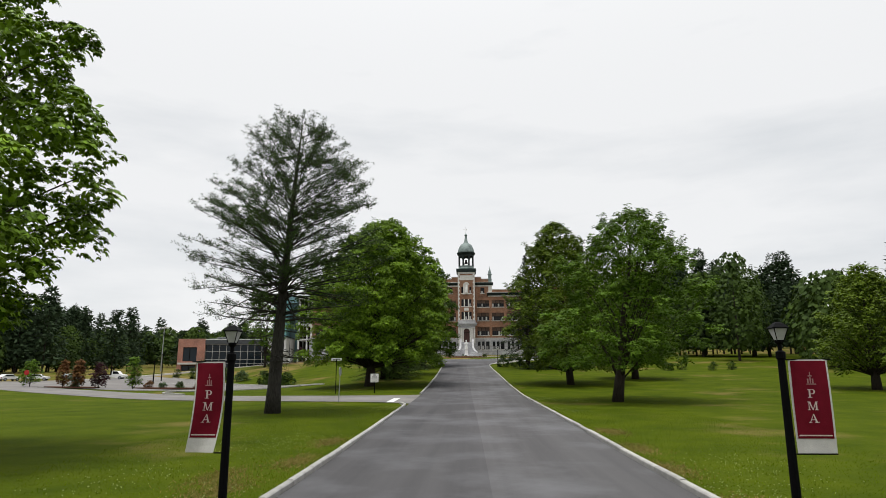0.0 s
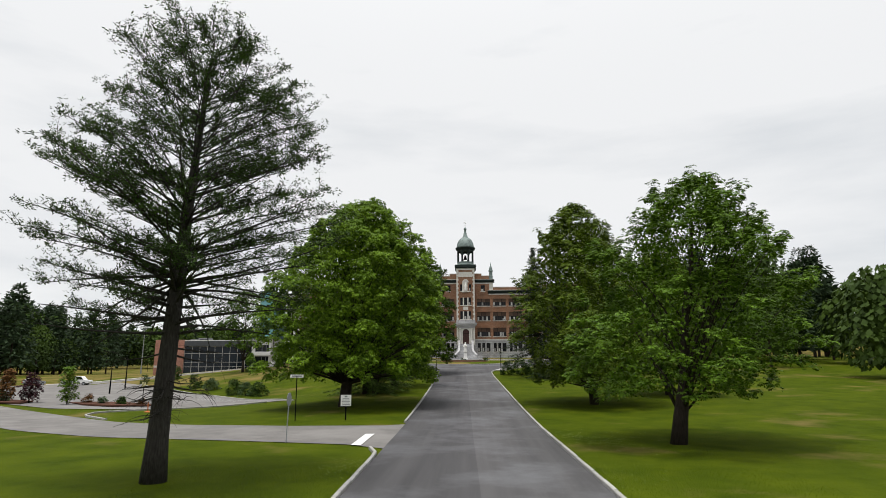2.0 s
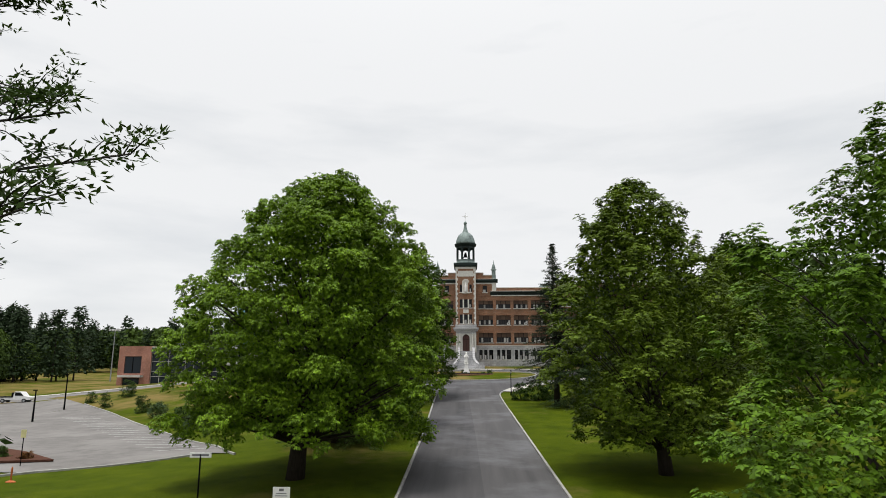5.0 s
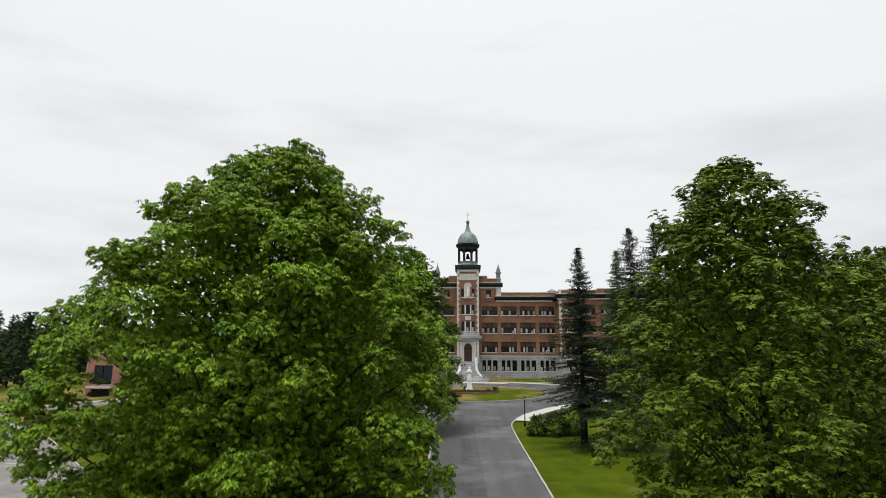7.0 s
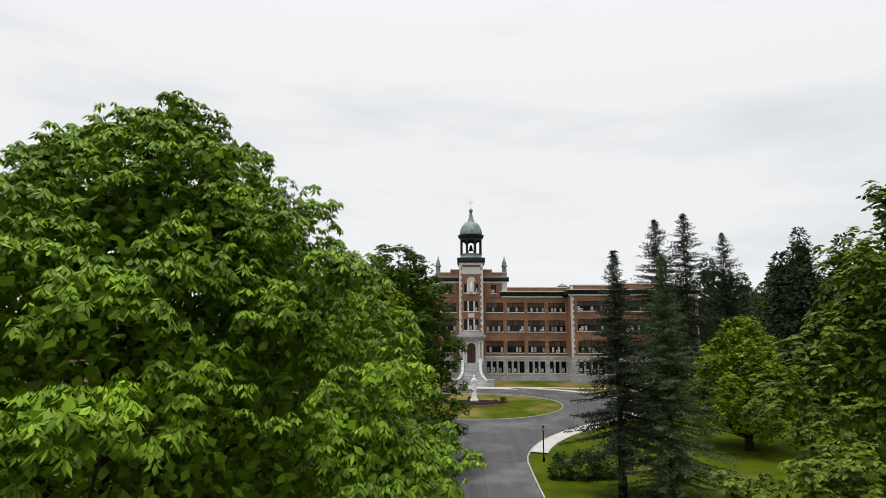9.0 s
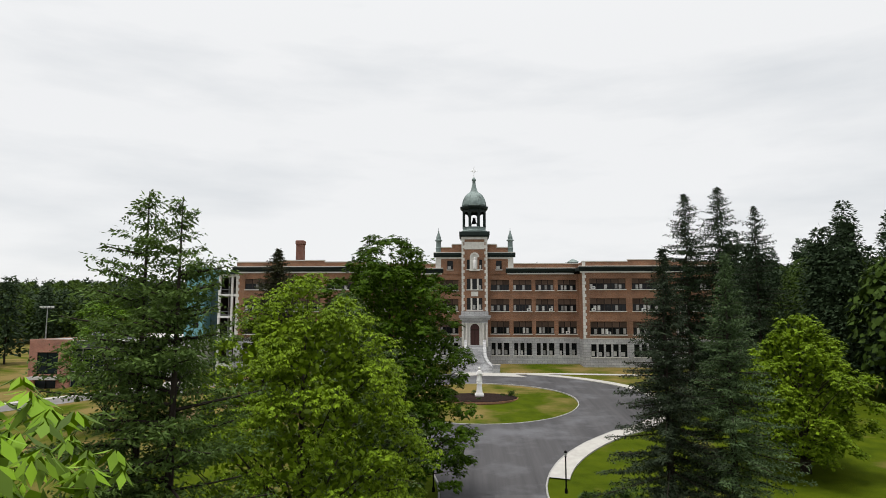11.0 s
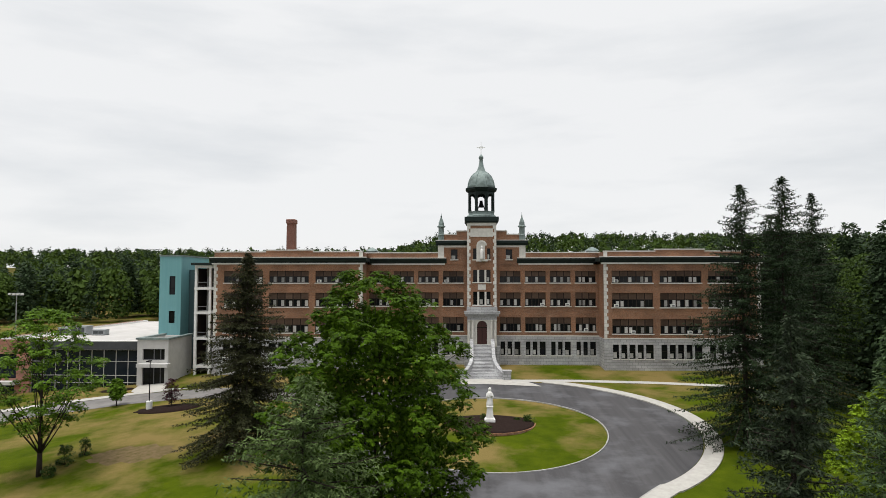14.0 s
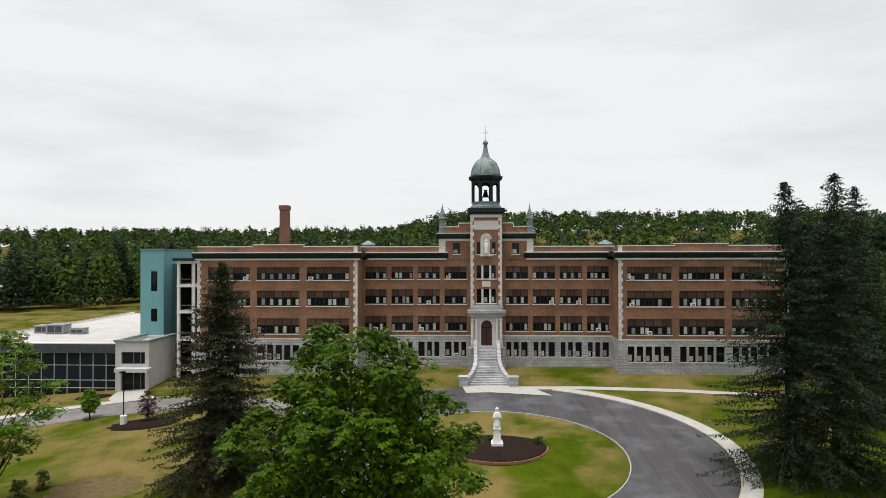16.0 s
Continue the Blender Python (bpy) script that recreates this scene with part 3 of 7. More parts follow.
tagged(band("pavement", side(wk, -0.9), side(wk, 0.9), CONCRETE, 0.09, 2), "pale concrete footpath along the service road", "pavement", kind="structure")

tagged(band("pavement", [(-57.4, 176.2), (-56.2, 171.5), (-54.0, 169.2)], [(-52.7, 176.2), (-51.0, 172.0), (-46.5, 170.4)], CONCRETE, 0.09, 4), "pale concrete forecourt before the entrance block", "pavement", kind="structure")


def marking(points, label):
    vs = [(x, y, gz(x, y) + 0.062) for x, y in points]
    ob = part("road_marking", Shape().add(vs, [tuple(range(len(vs)))]), WHITE)
    tagged(ob, label, "road marking", kind="structure")


marking([(-6.0, 44.2), (-5.5, 44.2), (-5.55, 48.9), (-6.05, 48.9)], "white painted stop bar at the end of the side road")
lot_lines = thing("bay_lines", 0, 0, 0, "faded white parallel parking bay lines on asphalt", "road marking", "parking bays", "structure")
for k in range(17):
    s = np.array([-21.0, 80.0]) + np.array([-0.665, 0.747]) * (2.7 * k + 1.0)
    e = s + np.array([-4.9, 0.4])
    off = np.array([0.0, 0.07])
    vs = [(*p, gz(*p) + 0.062) for p in (s - off, s + off, e + off, e - off)]
    part("bay_line", Shape().add(vs, [(0, 1, 2, 3)]), FADED, lot_lines)

# island in the parking area, with red mulch
isl_line = [(-31, 75.5), (-35.5, 74.2), (-40, 76.8), (-44.5, 81.5), (-42, 83.6), (-36.5, 80.2)]
bed = part("planting_bed", Shape().slab(isl_line, 0, 0.14), MULCH_RED)
bed.location.z = gz(-38, 78) + 0.05
tagged(bed, "red mulch planting bed in the parking area", "planting bed", kind="structure")

# the grass island's mulch bed
bed2 = thing("planting_bed", RING[0], 148.6, gz(*RING) + 0.05, "round bed of dark brown mulch with a brick edge", "planting bed", kind="structure")
part("mulch", Shape().lathe(0, 0, [(5.2, -0.3), (5.2, 0.06), (4.7, 0.16), (2.4, 0.24), (0.3, 0.28)], 40), MULCH, bed2, smooth=True)
for k in range(80):
    a = 2 * math.pi * k / 80
    if "edge" not in KERB_MESH:
        KERB_MESH["edge"] = Shape().box(-0.06, 0.06, -0.19, 0.19, -0.2, 0.06).mesh("edging_brick", BRICK)
    ob = new("edging_brick", KERB_MESH["edge"])
    ob.parent = bed2
    ob.location, ob.rotation_euler = (5.27 * math.cos(a), 5.27 * math.sin(a), 0), (0, 0, a)


# ---- the school ----
CX = -1.42
MAIN_Y, WING_Y, TOWER_Y = 184.5, 180.0, 183.1
Z0, Z_BAND, Z_CORN, Z_TOP = 8.6, 14.15, 26.55, 28.85
ROWS_Z = ((15.0, 17.4), (19.35, 21.7), (23.4, 25.4))
BASE_Z = (10.9, 13.25)
school = thing("school_building", CX, MAIN_Y, 0, "long four-storey red brick school with pale stone base and dark cornice", "school building")


def holed(shape, x0, x1, z0, z1, y0, y1, holes):
    """An upright wall from x0 to x1, one closed piece, with openings (x0, x1, z0, z1) that go through it."""
    xs = sorted({x0, x1, *[h[0] for h in holes], *[h[1] for h in holes]})
    zs = sorted({z0, z1, *[h[2] for h in holes], *[h[3] for h in holes]})
    nx, nz = len(xs) - 1, len(zs) - 1

    def solid(i, j):
        if not (0 <= i < nx and 0 <= j < nz):
            return False
        a, b = (xs[i] + xs[i + 1]) / 2, (zs[j] + zs[j + 1]) / 2
        return not any(h[0] < a < h[1] and h[2] < b < h[3] for h in holes)
    index, vs, fs = {}, [], []

    def v(i, k, j):
        if (i, k, j) not in index:
            index[i, k, j] = len(vs)
            vs.append((xs[i], (y0, y1)[k], zs[j]))
        return index[i, k, j]
    for i in range(nx):
        for j in range(nz):
            if not solid(i, j):
                continue
            fs.append((v(i, 0, j), v(i + 1, 0, j), v(i + 1, 0, j + 1), v(i, 0, j + 1)))
            fs.append((v(i, 1, j + 1), v(i + 1, 1, j + 1), v(i + 1, 1, j), v(i, 1, j)))
            if not solid(i - 1, j):
                fs.append((v(i, 0, j), v(i, 0, j + 1), v(i, 1, j + 1), v(i, 1, j)))
            if not solid(i + 1, j):
                fs.append((v(i + 1, 1, j), v(i + 1, 1, j + 1), v(i + 1, 0, j + 1), v(i + 1, 0, j)))
            if not solid(i, j - 1):
                fs.append((v(i, 1, j), v(i + 1, 1, j), v(i + 1, 0, j), v(i, 0, j)))
            if not solid(i, j + 1):
                fs.append((v(i, 0, j + 1), v(i + 1, 0, j + 1), v(i + 1, 1, j + 1), v(i, 1, j + 1)))
    return shape.add(vs, fs)


def moulding(x0, x1, outline):
    """An outline of (y, z) run along x."""
    k = len(outline)
    vs = [(x, y, z) for x in (x0, x1) for y, z in outline]
    fs = [tuple(reversed(range(k))), tuple(range(k, 2 * k))] + [(i, (i + 1) % k, (i + 1) % k + k, i + k) for i in range(k)]
    return Shape().add(vs, fs)


WIN = {}


def window(x0, x1, z0, z1, y, lights, upper, parent, rng, unit=True):
    """A window group: frame, sill, panes, brown upper panels and blinds."""
    w, h = x1 - x0, z1 - z0
    ob = thing("window", (x0 + x1) / 2, y, z0, "", "")
    for k in ("label", "category"):
        if k in ob:
            del ob[k]
    ob.parent = parent
    key = (round(w, 2), round(h, 2), lights, upper)
    lw = w / lights
    if key not in WIN:
        f = Shape()
        t = 0.055
        f.box(-w / 2, w / 2, 0.16, 0.26, h - t, h).box(-w / 2, w / 2, 0.16, 0.26, 0, t)
        for i in range(lights + 1):
            cxx = -w / 2 + i * lw
            f.box(max(-w / 2, cxx - t * (1.5 if 0 < i < lights else 1)), min(w / 2, cxx + t * (1.5 if 0 < i < lights else 1)), 0.155, 0.265, t, h - t)
        if upper:
            f.box(-w / 2, w / 2, 0.15, 0.27, h * (1 - upper) - 0.05, h * (1 - upper) + 0.05)
            for i in range(lights):
                f.box(-w / 2 + (i + 0.5) * lw - 0.025, -w / 2 + (i + 0.5) * lw + 0.025, 0.165, 0.255, t, h * (1 - upper) - 0.05)
        else:
            f.box(-w / 2, w / 2, 0.17, 0.25, h * 0.52 - 0.03, h * 0.52 + 0.03)
        WIN[key] = (f.mesh("frame", FRAME_BACKING_DARK), Shape().box(-w / 2 - 0.12, w / 2 + 0.12, -0.12, 0.22, -0.16, 0).mesh("sill", TRIM),
                    Shape().box(-lw / 2 + 0.04, lw / 2 - 0.04, 0.20, 0.215, 0.05, (h * (1 - upper) if upper else h - 0.05)).mesh("pane", GLASS),
                    Shape().box(-lw / 2 + 0.04, lw / 2 - 0.04, 0.19, 0.22, h * (1 - upper) + 0.05, h - 0.05).mesh("transom", TRANSOM) if upper else None,
                    Shape().box(-lw / 2 + 0.09, lw / 2 * (-0.12 if upper else 0.3), 0.180, 0.188, 0.14, h * (0.62 if upper else 0.55) * 0.8).mesh("blind", BLIND),
                    Shape().box(-0.42, 0.42, -0.02, 0.02, 0, 0.55).mesh("plate", WHITE))
    fr, si, pa, tr, bl, _ = WIN[key]
    part("frame", fr, None, ob)
    part("sill", si, None, ob)
    for i in range(lights):
        xx = -w / 2 + (i + 0.5) * lw
        part("pane", pa, None, ob).location.x = xx
        if tr:
            part("transom", tr, None, ob).location.x = xx
        if rng.random() < 0.75:
            b = part("blind", bl, None, ob)
            b.location.x = xx + (lw * 0.45 if upper and rng.random() < 0.5 else 0)
            b.scale.z = rng.uniform(0.85, 1.05)
    if unit and rng.random() < 0.3:
        i = rng.randrange(lights)
        ac = part("air_conditioner", WIN.setdefault("ac", Shape().box(-0.33, 0.33, -0.28, 0.2, 0.0, 0.46).mesh("air_conditioner", WHITE)), None, ob, "white window air conditioner")
        ac.location = (-w / 2 + (i + 0.5) * lw, 0, 0.06)
        part("grille", WIN.setdefault("gr", Shape().box(-0.22, 0.22, -0.292, -0.278, 0.08, 0.38).mesh("grille", SIGN_PRINT)), None, ac)
    return ob


rng_b = random.Random(5)
BAYS_MAIN = [(3.16, 6.73), (7.51, 11.07), (11.85, 15.36), (16.17, 19.67)]
BAYS_WING = [(21.4, 28.1), (29.25, 36.0), (37.1, 43.8)]
WING_IN, WING_OUT, BACK_Y = 20.15, 45.5, 202.0

class Bands:
    """Pale stone bands, copings and panels, each a part of its wall."""
    def __init__(self, parent, name):
        self.parent, self.name = parent, name

    def box(self, *size):
        part(self.name, Shape().box(*size), TRIM, self.parent)
        return self


brick, trim = Shape(), Bands(school, "stone_band")
for sgn in (-1, 1):
    def mx(a, b):
        return (a, b) if sgn > 0 else (-b, -a)
    # main range
    stone = Shape()
    holes = [(*mx(a, b), z0, z1) for a, b in BAYS_MAIN for z0, z1 in ROWS_Z]
    holed(brick, *mx(2.4, WING_IN), Z_BAND, Z_CORN, 0, 0.45, holes)
    base = []
    for a, b in BAYS_MAIN:
        lw = (b - a) / 3
        base += [(*mx(a + i * lw + 0.08, a + (i + 1) * lw - 0.32 + 0.24 * (i == 2)), *BASE_Z) for i in range(3)]
    holed(stone, *mx(2.4, WING_IN), Z0, Z_BAND, -0.12, 0.45, base)
    for a, b in BAYS_MAIN:
        for z0, z1 in ROWS_Z:
            window(*mx(a, b), z0, z1, 0, 3, 0.46, school, rng_b)
    for x0, x1, z0, z1 in base:
        window(x0, x1, z0, z1, -0.06, 1, 0, school, rng_b, unit=rng_b.random() < 0.4)
    # wing
    wy = WING_Y - MAIN_Y
    holes = [(*mx(a, b), z0, z1) for a, b in BAYS_WING for z0, z1 in ROWS_Z]
    holed(brick, *mx(WING_IN, WING_OUT), Z_BAND, Z_CORN, wy, wy + 0.45, holes)
    base = []
    for a, b in BAYS_WING:
        lw = (b - a) / 5
        base += [(*mx(a + i * lw + 0.04, a + (i + 1) * lw - 0.30 + 0.26 * (i == 4)), *BASE_Z) for i in range(5)]
    holed(stone, *mx(WING_IN - 0.12, WING_OUT + 0.12), Z0 - 3.5, Z_BAND, wy - 0.12, wy + 0.45, base)
    for a, b in BAYS_WING:
        for z0, z1 in ROWS_Z:
            window(*mx(a, b), z0, z1, wy, 5, 0.46, school, rng_b)
    for x0, x1, z0, z1 in base:
        window(x0, x1, z0, z1, wy - 0.06, 1, 0, school, rng_b, unit=False)
    # returns, end walls, back
    brick.box(*mx(WING_IN, WING_IN + 0.45), wy + 0.45, 0.45, Z_BAND, Z_CORN)
    stone.box(*mx(WING_IN - 0.12, WING_IN + 0.45), wy + 0.45, -0.12, Z0 - 1, Z_BAND)
    brick.box(*mx(WING_OUT - 0.45, WING_OUT), wy + 0.45, BACK_Y - MAIN_Y, Z_BAND, Z_CORN)
    stone.box(*mx(WING_OUT - 0.45, WING_OUT + 0.12), wy + 0.45, BACK_Y - MAIN_Y, Z0 - 4, Z_BAND)
    brick.box(*mx(0, WING_OUT), BACK_Y - MAIN_Y - 0.45, BACK_Y - MAIN_Y, Z0 - 4, Z_TOP - 0.2)
    # parapets, stepped up in the middle of the wing
    brick.box(*mx(7.55, WING_IN + 0.4), 0.0, 0.4, 27.75, 28.55)
    brick.box(*mx(WING_IN, WING_OUT), wy, wy + 0.4, 27.75, 28.55)
    brick.box(*mx(28.6, 36.6), wy - 0.01, wy + 0.41, 28.54, 28.85)
    brick.box(*mx(WING_OUT - 0.4, WING_OUT), wy + 0.4, BACK_Y - MAIN_Y - 0.45, 26.0, 28.55)
    brick.box(*mx(WING_IN, WING_IN + 0.4), wy + 0.4, 0.0, 27.75, 28.55)
    trim.box(*mx(7.55, WING_IN + 0.4), -0.08, 0.48, 28.55, 28.72)
    trim.box(*mx(WING_IN - 0.08, 28.6), wy - 0.08, wy + 0.48, 28.55, 28.72)
    trim.box(*mx(28.52, 36.68), wy - 0.08, wy + 0.48, 28.85, 29.02)
    trim.box(*mx(36.6, WING_OUT + 0.08), wy - 0.08, wy + 0.48, 28.55, 28.72)
    # cornice: dark overhang with pale lines above and below
    for x0, x1, y in ((6.1, WING_IN - 0.6, 0.0), (WING_IN - 0.75, WING_OUT + 0.65, wy)):
        a, b = mx(x0, x1)
        part("cornice", moulding(a, b, [(y + 0.4, 26.75), (y - 0.15, 26.75), (y - 0.2, 26.98), (y - 0.42, 27.05), (y - 0.48, 27.28), (y - 0.66, 27.36), (y - 0.7, 27.62), (y + 0.4, 27.62)]),
             DARK_METAL, school, "dark green projecting cornice")
        part("cornice_line", moulding(a + 0.05, b - 0.05, [(y + 0.4, 27.62), (y - 0.72, 27.62), (y - 0.72, 27.76), (y + 0.4, 27.80)]), TRIM, school)
        part("cornice_line", Shape().box(a + 0.3, b - 0.3, y - 0.22, y + 0.4, 26.50, 26.75), TRIM, school)
    trim.box(*mx(2.4, WING_IN), -0.16, 0.3, Z_BAND - 0.02, Z_BAND + 0.16)
    trim.box(*mx(WING_IN - 0.14, WING_OUT + 0.14), wy - 0.16, wy + 0.3, Z_BAND - 0.02, Z_BAND + 0.16)
    part("cornice", Shape().box(*mx(WING_IN - 0.66, WING_IN + 0.1), wy + 0.4, -0.02, 26.98, 27.60), DARK_METAL, school)
    # quoins on the wing's inner corner
    for k in range(21):
        z = Z_BAND + 0.2 + k * 0.585
        ln = 0.62 if k % 2 else 0.40
        part("quoin", Shape().box(*mx(WING_IN - 0.03, WING_IN + ln), wy - 0.04, wy + 0.3, z, z + 0.56), QUOIN, school)
        part("quoin", Shape().box(*mx(WING_OUT - ln, WING_OUT + 0.03), wy - 0.04, wy + 0.3, z, z + 0.56), QUOIN, school)
    trim.box(*mx(WING_IN - 0.03, WING_IN + 0.55), wy - 0.06, wy + 0.3, 27.76, 28.54)

    part("stone_base", stone, STONE, school, "grey coursed stone ground storey")

# centre block
for sgn in (-1, 1):
    def mx(a, b):
        return (a, b) if sgn > 0 else (-b, -a)
    win = (*mx(4.2, 5.35), 27.45, 29.2)
    holed(brick, *mx(2.4, 7.55), Z_CORN, 29.9, -0.08, 0.5, [win])
    window(*win, -0.02, 1, 0.0, school, rng_b, unit=False)
    brick.box(*mx(7.1, 7.5), 0.5, 9.0, Z_CORN, 31.4)
    trim.box(*mx(6.55, 7.62), -0.16, 0.5, 26.9, 29.9)
    part("cornice", moulding(*mx(2.4, 8.0), [(0.5, 29.9), (-0.25, 29.9), (-0.32, 30.15), (-0.55, 30.25), (-0.6, 30.72), (0.5, 30.72)]), DARK_METAL, school, "dark green projecting cornice")
    trim.box(*mx(2.4, 8.0), -0.55, 0.5, 30.72, 30.84)
    trim.box(*mx(2.4, 7.62), -0.12, 0.5, 29.55, 29.9)
    brick.box(*mx(2.4, 4.35), -0.05, 0.4, 30.84, 32.35)
    brick.box(*mx(4.35, 6.6), -0.05, 0.4, 30.84, 31.75)
    trim.box(*mx(2.4, 4.45), -0.12, 0.47, 32.35, 32.52)
    trim.box(*mx(4.35, 4.5), -0.12, 0.47, 31.92, 32.35)
    trim.box(*mx(4.35, 6.6), -0.12, 0.47, 31.75, 31.92)
    pin = part("pinnacle", Shape().lathe(sgn * 7.05, 0.15, [(0.55, 30.84), (0.55, 31.6), (0.62, 31.7), (0.5, 31.85), (0.48, 33.0), (0.72, 33.15), (0.72, 33.3), (0.5, 33.4),
                                                     (0.46, 33.9), (0.28, 34.4), (0.1, 34.9), (0.14, 35.05), (0.05, 35.2), (0.02, 35.7)], 10), COPPER, school, "weathered copper pinnacle")
part("brick_wall", brick, BRICK, school, "red-brown brick walls")
roof = Shape().box(-WING_OUT + 0.4, -WING_IN - 0.4, WING_Y - MAIN_Y + 0.4, BACK_Y - MAIN_Y - 0.4, 27.4, 27.9).box(-WING_IN - 0.4, WING_IN + 0.4, 0.4, BACK_Y - MAIN_Y - 0.4, 27.4, 27.9)
roof.box(WING_IN + 0.4, WING_OUT - 0.4, WING_Y - MAIN_Y + 0.4, BACK_Y - MAIN_Y - 0.4, 27.4, 27.9)
part("roof", roof, FLAT_ROOF, school, "flat grey roof")
# Dark sheets behind the windows stand in for the unlit rooms.
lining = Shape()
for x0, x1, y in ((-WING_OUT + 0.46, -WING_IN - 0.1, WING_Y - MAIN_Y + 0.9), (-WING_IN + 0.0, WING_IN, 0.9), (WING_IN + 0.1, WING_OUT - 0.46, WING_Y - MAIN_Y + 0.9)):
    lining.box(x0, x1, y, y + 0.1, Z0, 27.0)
part("dark_room_backing", lining, FRAME_BACKING_DARK, school)
for sx in (-1, 1):
    part("roof_vent", Shape().box(sx * 19.5 - 0.9, sx * 19.5 + 0.9, 1.2, 3.0, 27.9, 29.0).lathe(sx * 19.5, 2.1, [(1.5, 29.0), (1.2, 29.25), (0.1, 29.7)], 4, math.pi / 4), COPPER, school, "small green roof lantern")

# tower
tower = part("tower", Shape(), BRICK, school, "brick entrance tower with pale stone quoins")
ty = TOWER_Y - MAIN_Y
TW = 2.48
tb = Shape()
t_holes = [(-1.5, 1.5, 23.5, 25.6), (-1.5, 1.5, 19.6, 21.85), (-1.5, -0.85, 27.4, 29.3), (0.9, 1.5, 27.4, 29.3)]
holed(tb, -TW, TW, 18.7, 33.4, ty, ty + 0.45, t_holes)
tb.box(-TW, -TW + 0.45, ty + 0.45, 4.4, 14.0, 33.4).box(TW - 0.45, TW, ty + 0.45, 4.4, 14.0, 33.4).box(-TW, TW, 3.95, 4.4, 27.0, 33.4)
tower.data = tb.mesh("tower", BRICK)
tt = Bands(tower, "stone_panel")
for sx in (-1, 1):
    for k in range(24):
        z = 18.9 + k * 0.6
        ln = 0.55 if k % 2 else 0.33
        a, b = sorted((sx * (TW + 0.03), sx * (TW - ln)))
        part("quoin", Shape().box(a, b, ty - 0.05, ty + 0.4, z, z + 0.57), QUOIN, tower)
tt.box(-TW - 0.05, TW + 0.05, ty - 0.1, ty + 0.3, 33.25, 33.75)
tt.box(-1.95, 1.95, ty - 0.05, ty + 0.2, 31.3, 32.75)
tt.box(-0.68, 0.68, ty - 0.06, ty + 0.2, 22.2, 23.1)
for z0, z1 in ((23.5, 25.6), (19.6, 21.85)):
    for xx in (-0.62, 0.62):
        tt.box(xx - 0.16, xx + 0.16, ty - 0.03, ty + 0.3, z0, z1)
    tt.box(-1.65, 1.65, ty - 0.12, ty + 0.2, z0 - 0.18, z0)
for x0, x1, z0, z1 in ((-1.5, -0.78, 23.5, 25.6), (-0.46, 0.46, 23.5, 25.6), (0.78, 1.5, 23.5, 25.6), (-1.5, -0.78, 19.6, 21.85), (-0.46, 0.46, 19.6, 21.85), (0.78, 1.5, 19.6, 21.85),
                       (-1.5, -0.85, 27.4, 29.3), (0.9, 1.5, 27.4, 29.3)):
    window(x0, x1, z0, z1, ty + 0.05, 1, 0, school, rng_b, unit=False)


def arch_outline(w, z0, z1, n=10):
    """An outline with a round head, w wide, from z0 up to the crown at z1."""
    r = w / 2
    return [(-r, z0)] + [(r, z0)] + [(r * math.cos(math.pi * k / n), z1 - r + r * math.sin(math.pi * k / n)) for k in range(n + 1)]


def arch_frame(shape, w, t, z0, z1, y0, y1, n=10, x=0.0):
    """A moulding round an arch opening, t wide."""
    o, i = arch_outline(w + 2 * t, z0, z1 + t, n), arch_outline(w, z0, z1, n)
    o, i = [o[0]] + o[:0:-1], [i[0]] + i[:0:-1]
    for k in range(len(o) - 2):
        q = [o[k], o[k + 1], i[k + 1], i[k]]
        shape.prism([(x + a, b) for a, b in q], y0, y1)


niche = Shape()
arch_frame(niche, 1.1, 0.35, 27.4, 30.35, ty - 0.14, ty + 0.1)
niche.box(-1.0, 1.0, ty - 0.3, ty + 0.1, 27.05, 27.4)
niche.prism(arch_outline(1.1, 27.4, 30.35), ty - 0.02, ty + 0.02)
part("niche", niche, TRIM, tower, "pale stone arched niche")
st = Shape().lathe(0, ty - 0.32, [(0.30, 27.4), (0.34, 27.6), (0.26, 28.4), (0.30, 28.9), (0.22, 29.15), (0.10, 29.25), (0.16, 29.4), (0.15, 29.6), (0.05, 29.75)], 10)
ob = part("statue", st, STATUE, None, smooth=True)
ob.location = (CX, MAIN_Y, 0)
tagged(ob, "small white stone statue standing in a tower niche", "statue")

# portico
port = part("portico", Shape().box(-2.85, 2.85, -2.55, ty, 17.7, 18.1).box(-3.05, 3.05, -2.75, ty, 18.1, 18.55).box(-2.6, 2.6, -2.3, ty, 18.55, 19.3)
            .box(-2.5, 2.5, -2.3, ty, 17.1, 17.7), STONE, school, "grey stone entrance portico with columns")
pw = Shape()
d_w, d_top, d_bot = 1.72, 16.95, 12.9
# wall with arched opening, made of strips above the arch
pw.box(-2.5, -d_w / 2, -2.1, -1.4, 9.0, 17.1).box(d_w / 2, 2.5, -2.1, -1.4, 9.0, 17.1).box(-d_w / 2, d_w / 2, -2.1, -1.4, 9.0, d_bot)
n_a = 12
for k in range(n_a):
    a0, a1 = math.pi * k / n_a, math.pi * (k + 1) / n_a
    p0 = (d_w / 2 * math.cos(a0), d_top - d_w / 2 + d_w / 2 * math.sin(a0))
    p1 = (d_w / 2 * math.cos(a1), d_top - d_w / 2 + d_w / 2 * math.sin(a1))
    pw.prism([(p1[0], p1[1]), (p0[0], p0[1]), (p0[0], 17.1), (p1[0], 17.1)], -2.1, -1.4)
arch_frame(pw, d_w, 0.25, d_bot, d_top, -2.2, -2.1)
part("portico_wall", pw, TRIM, port)
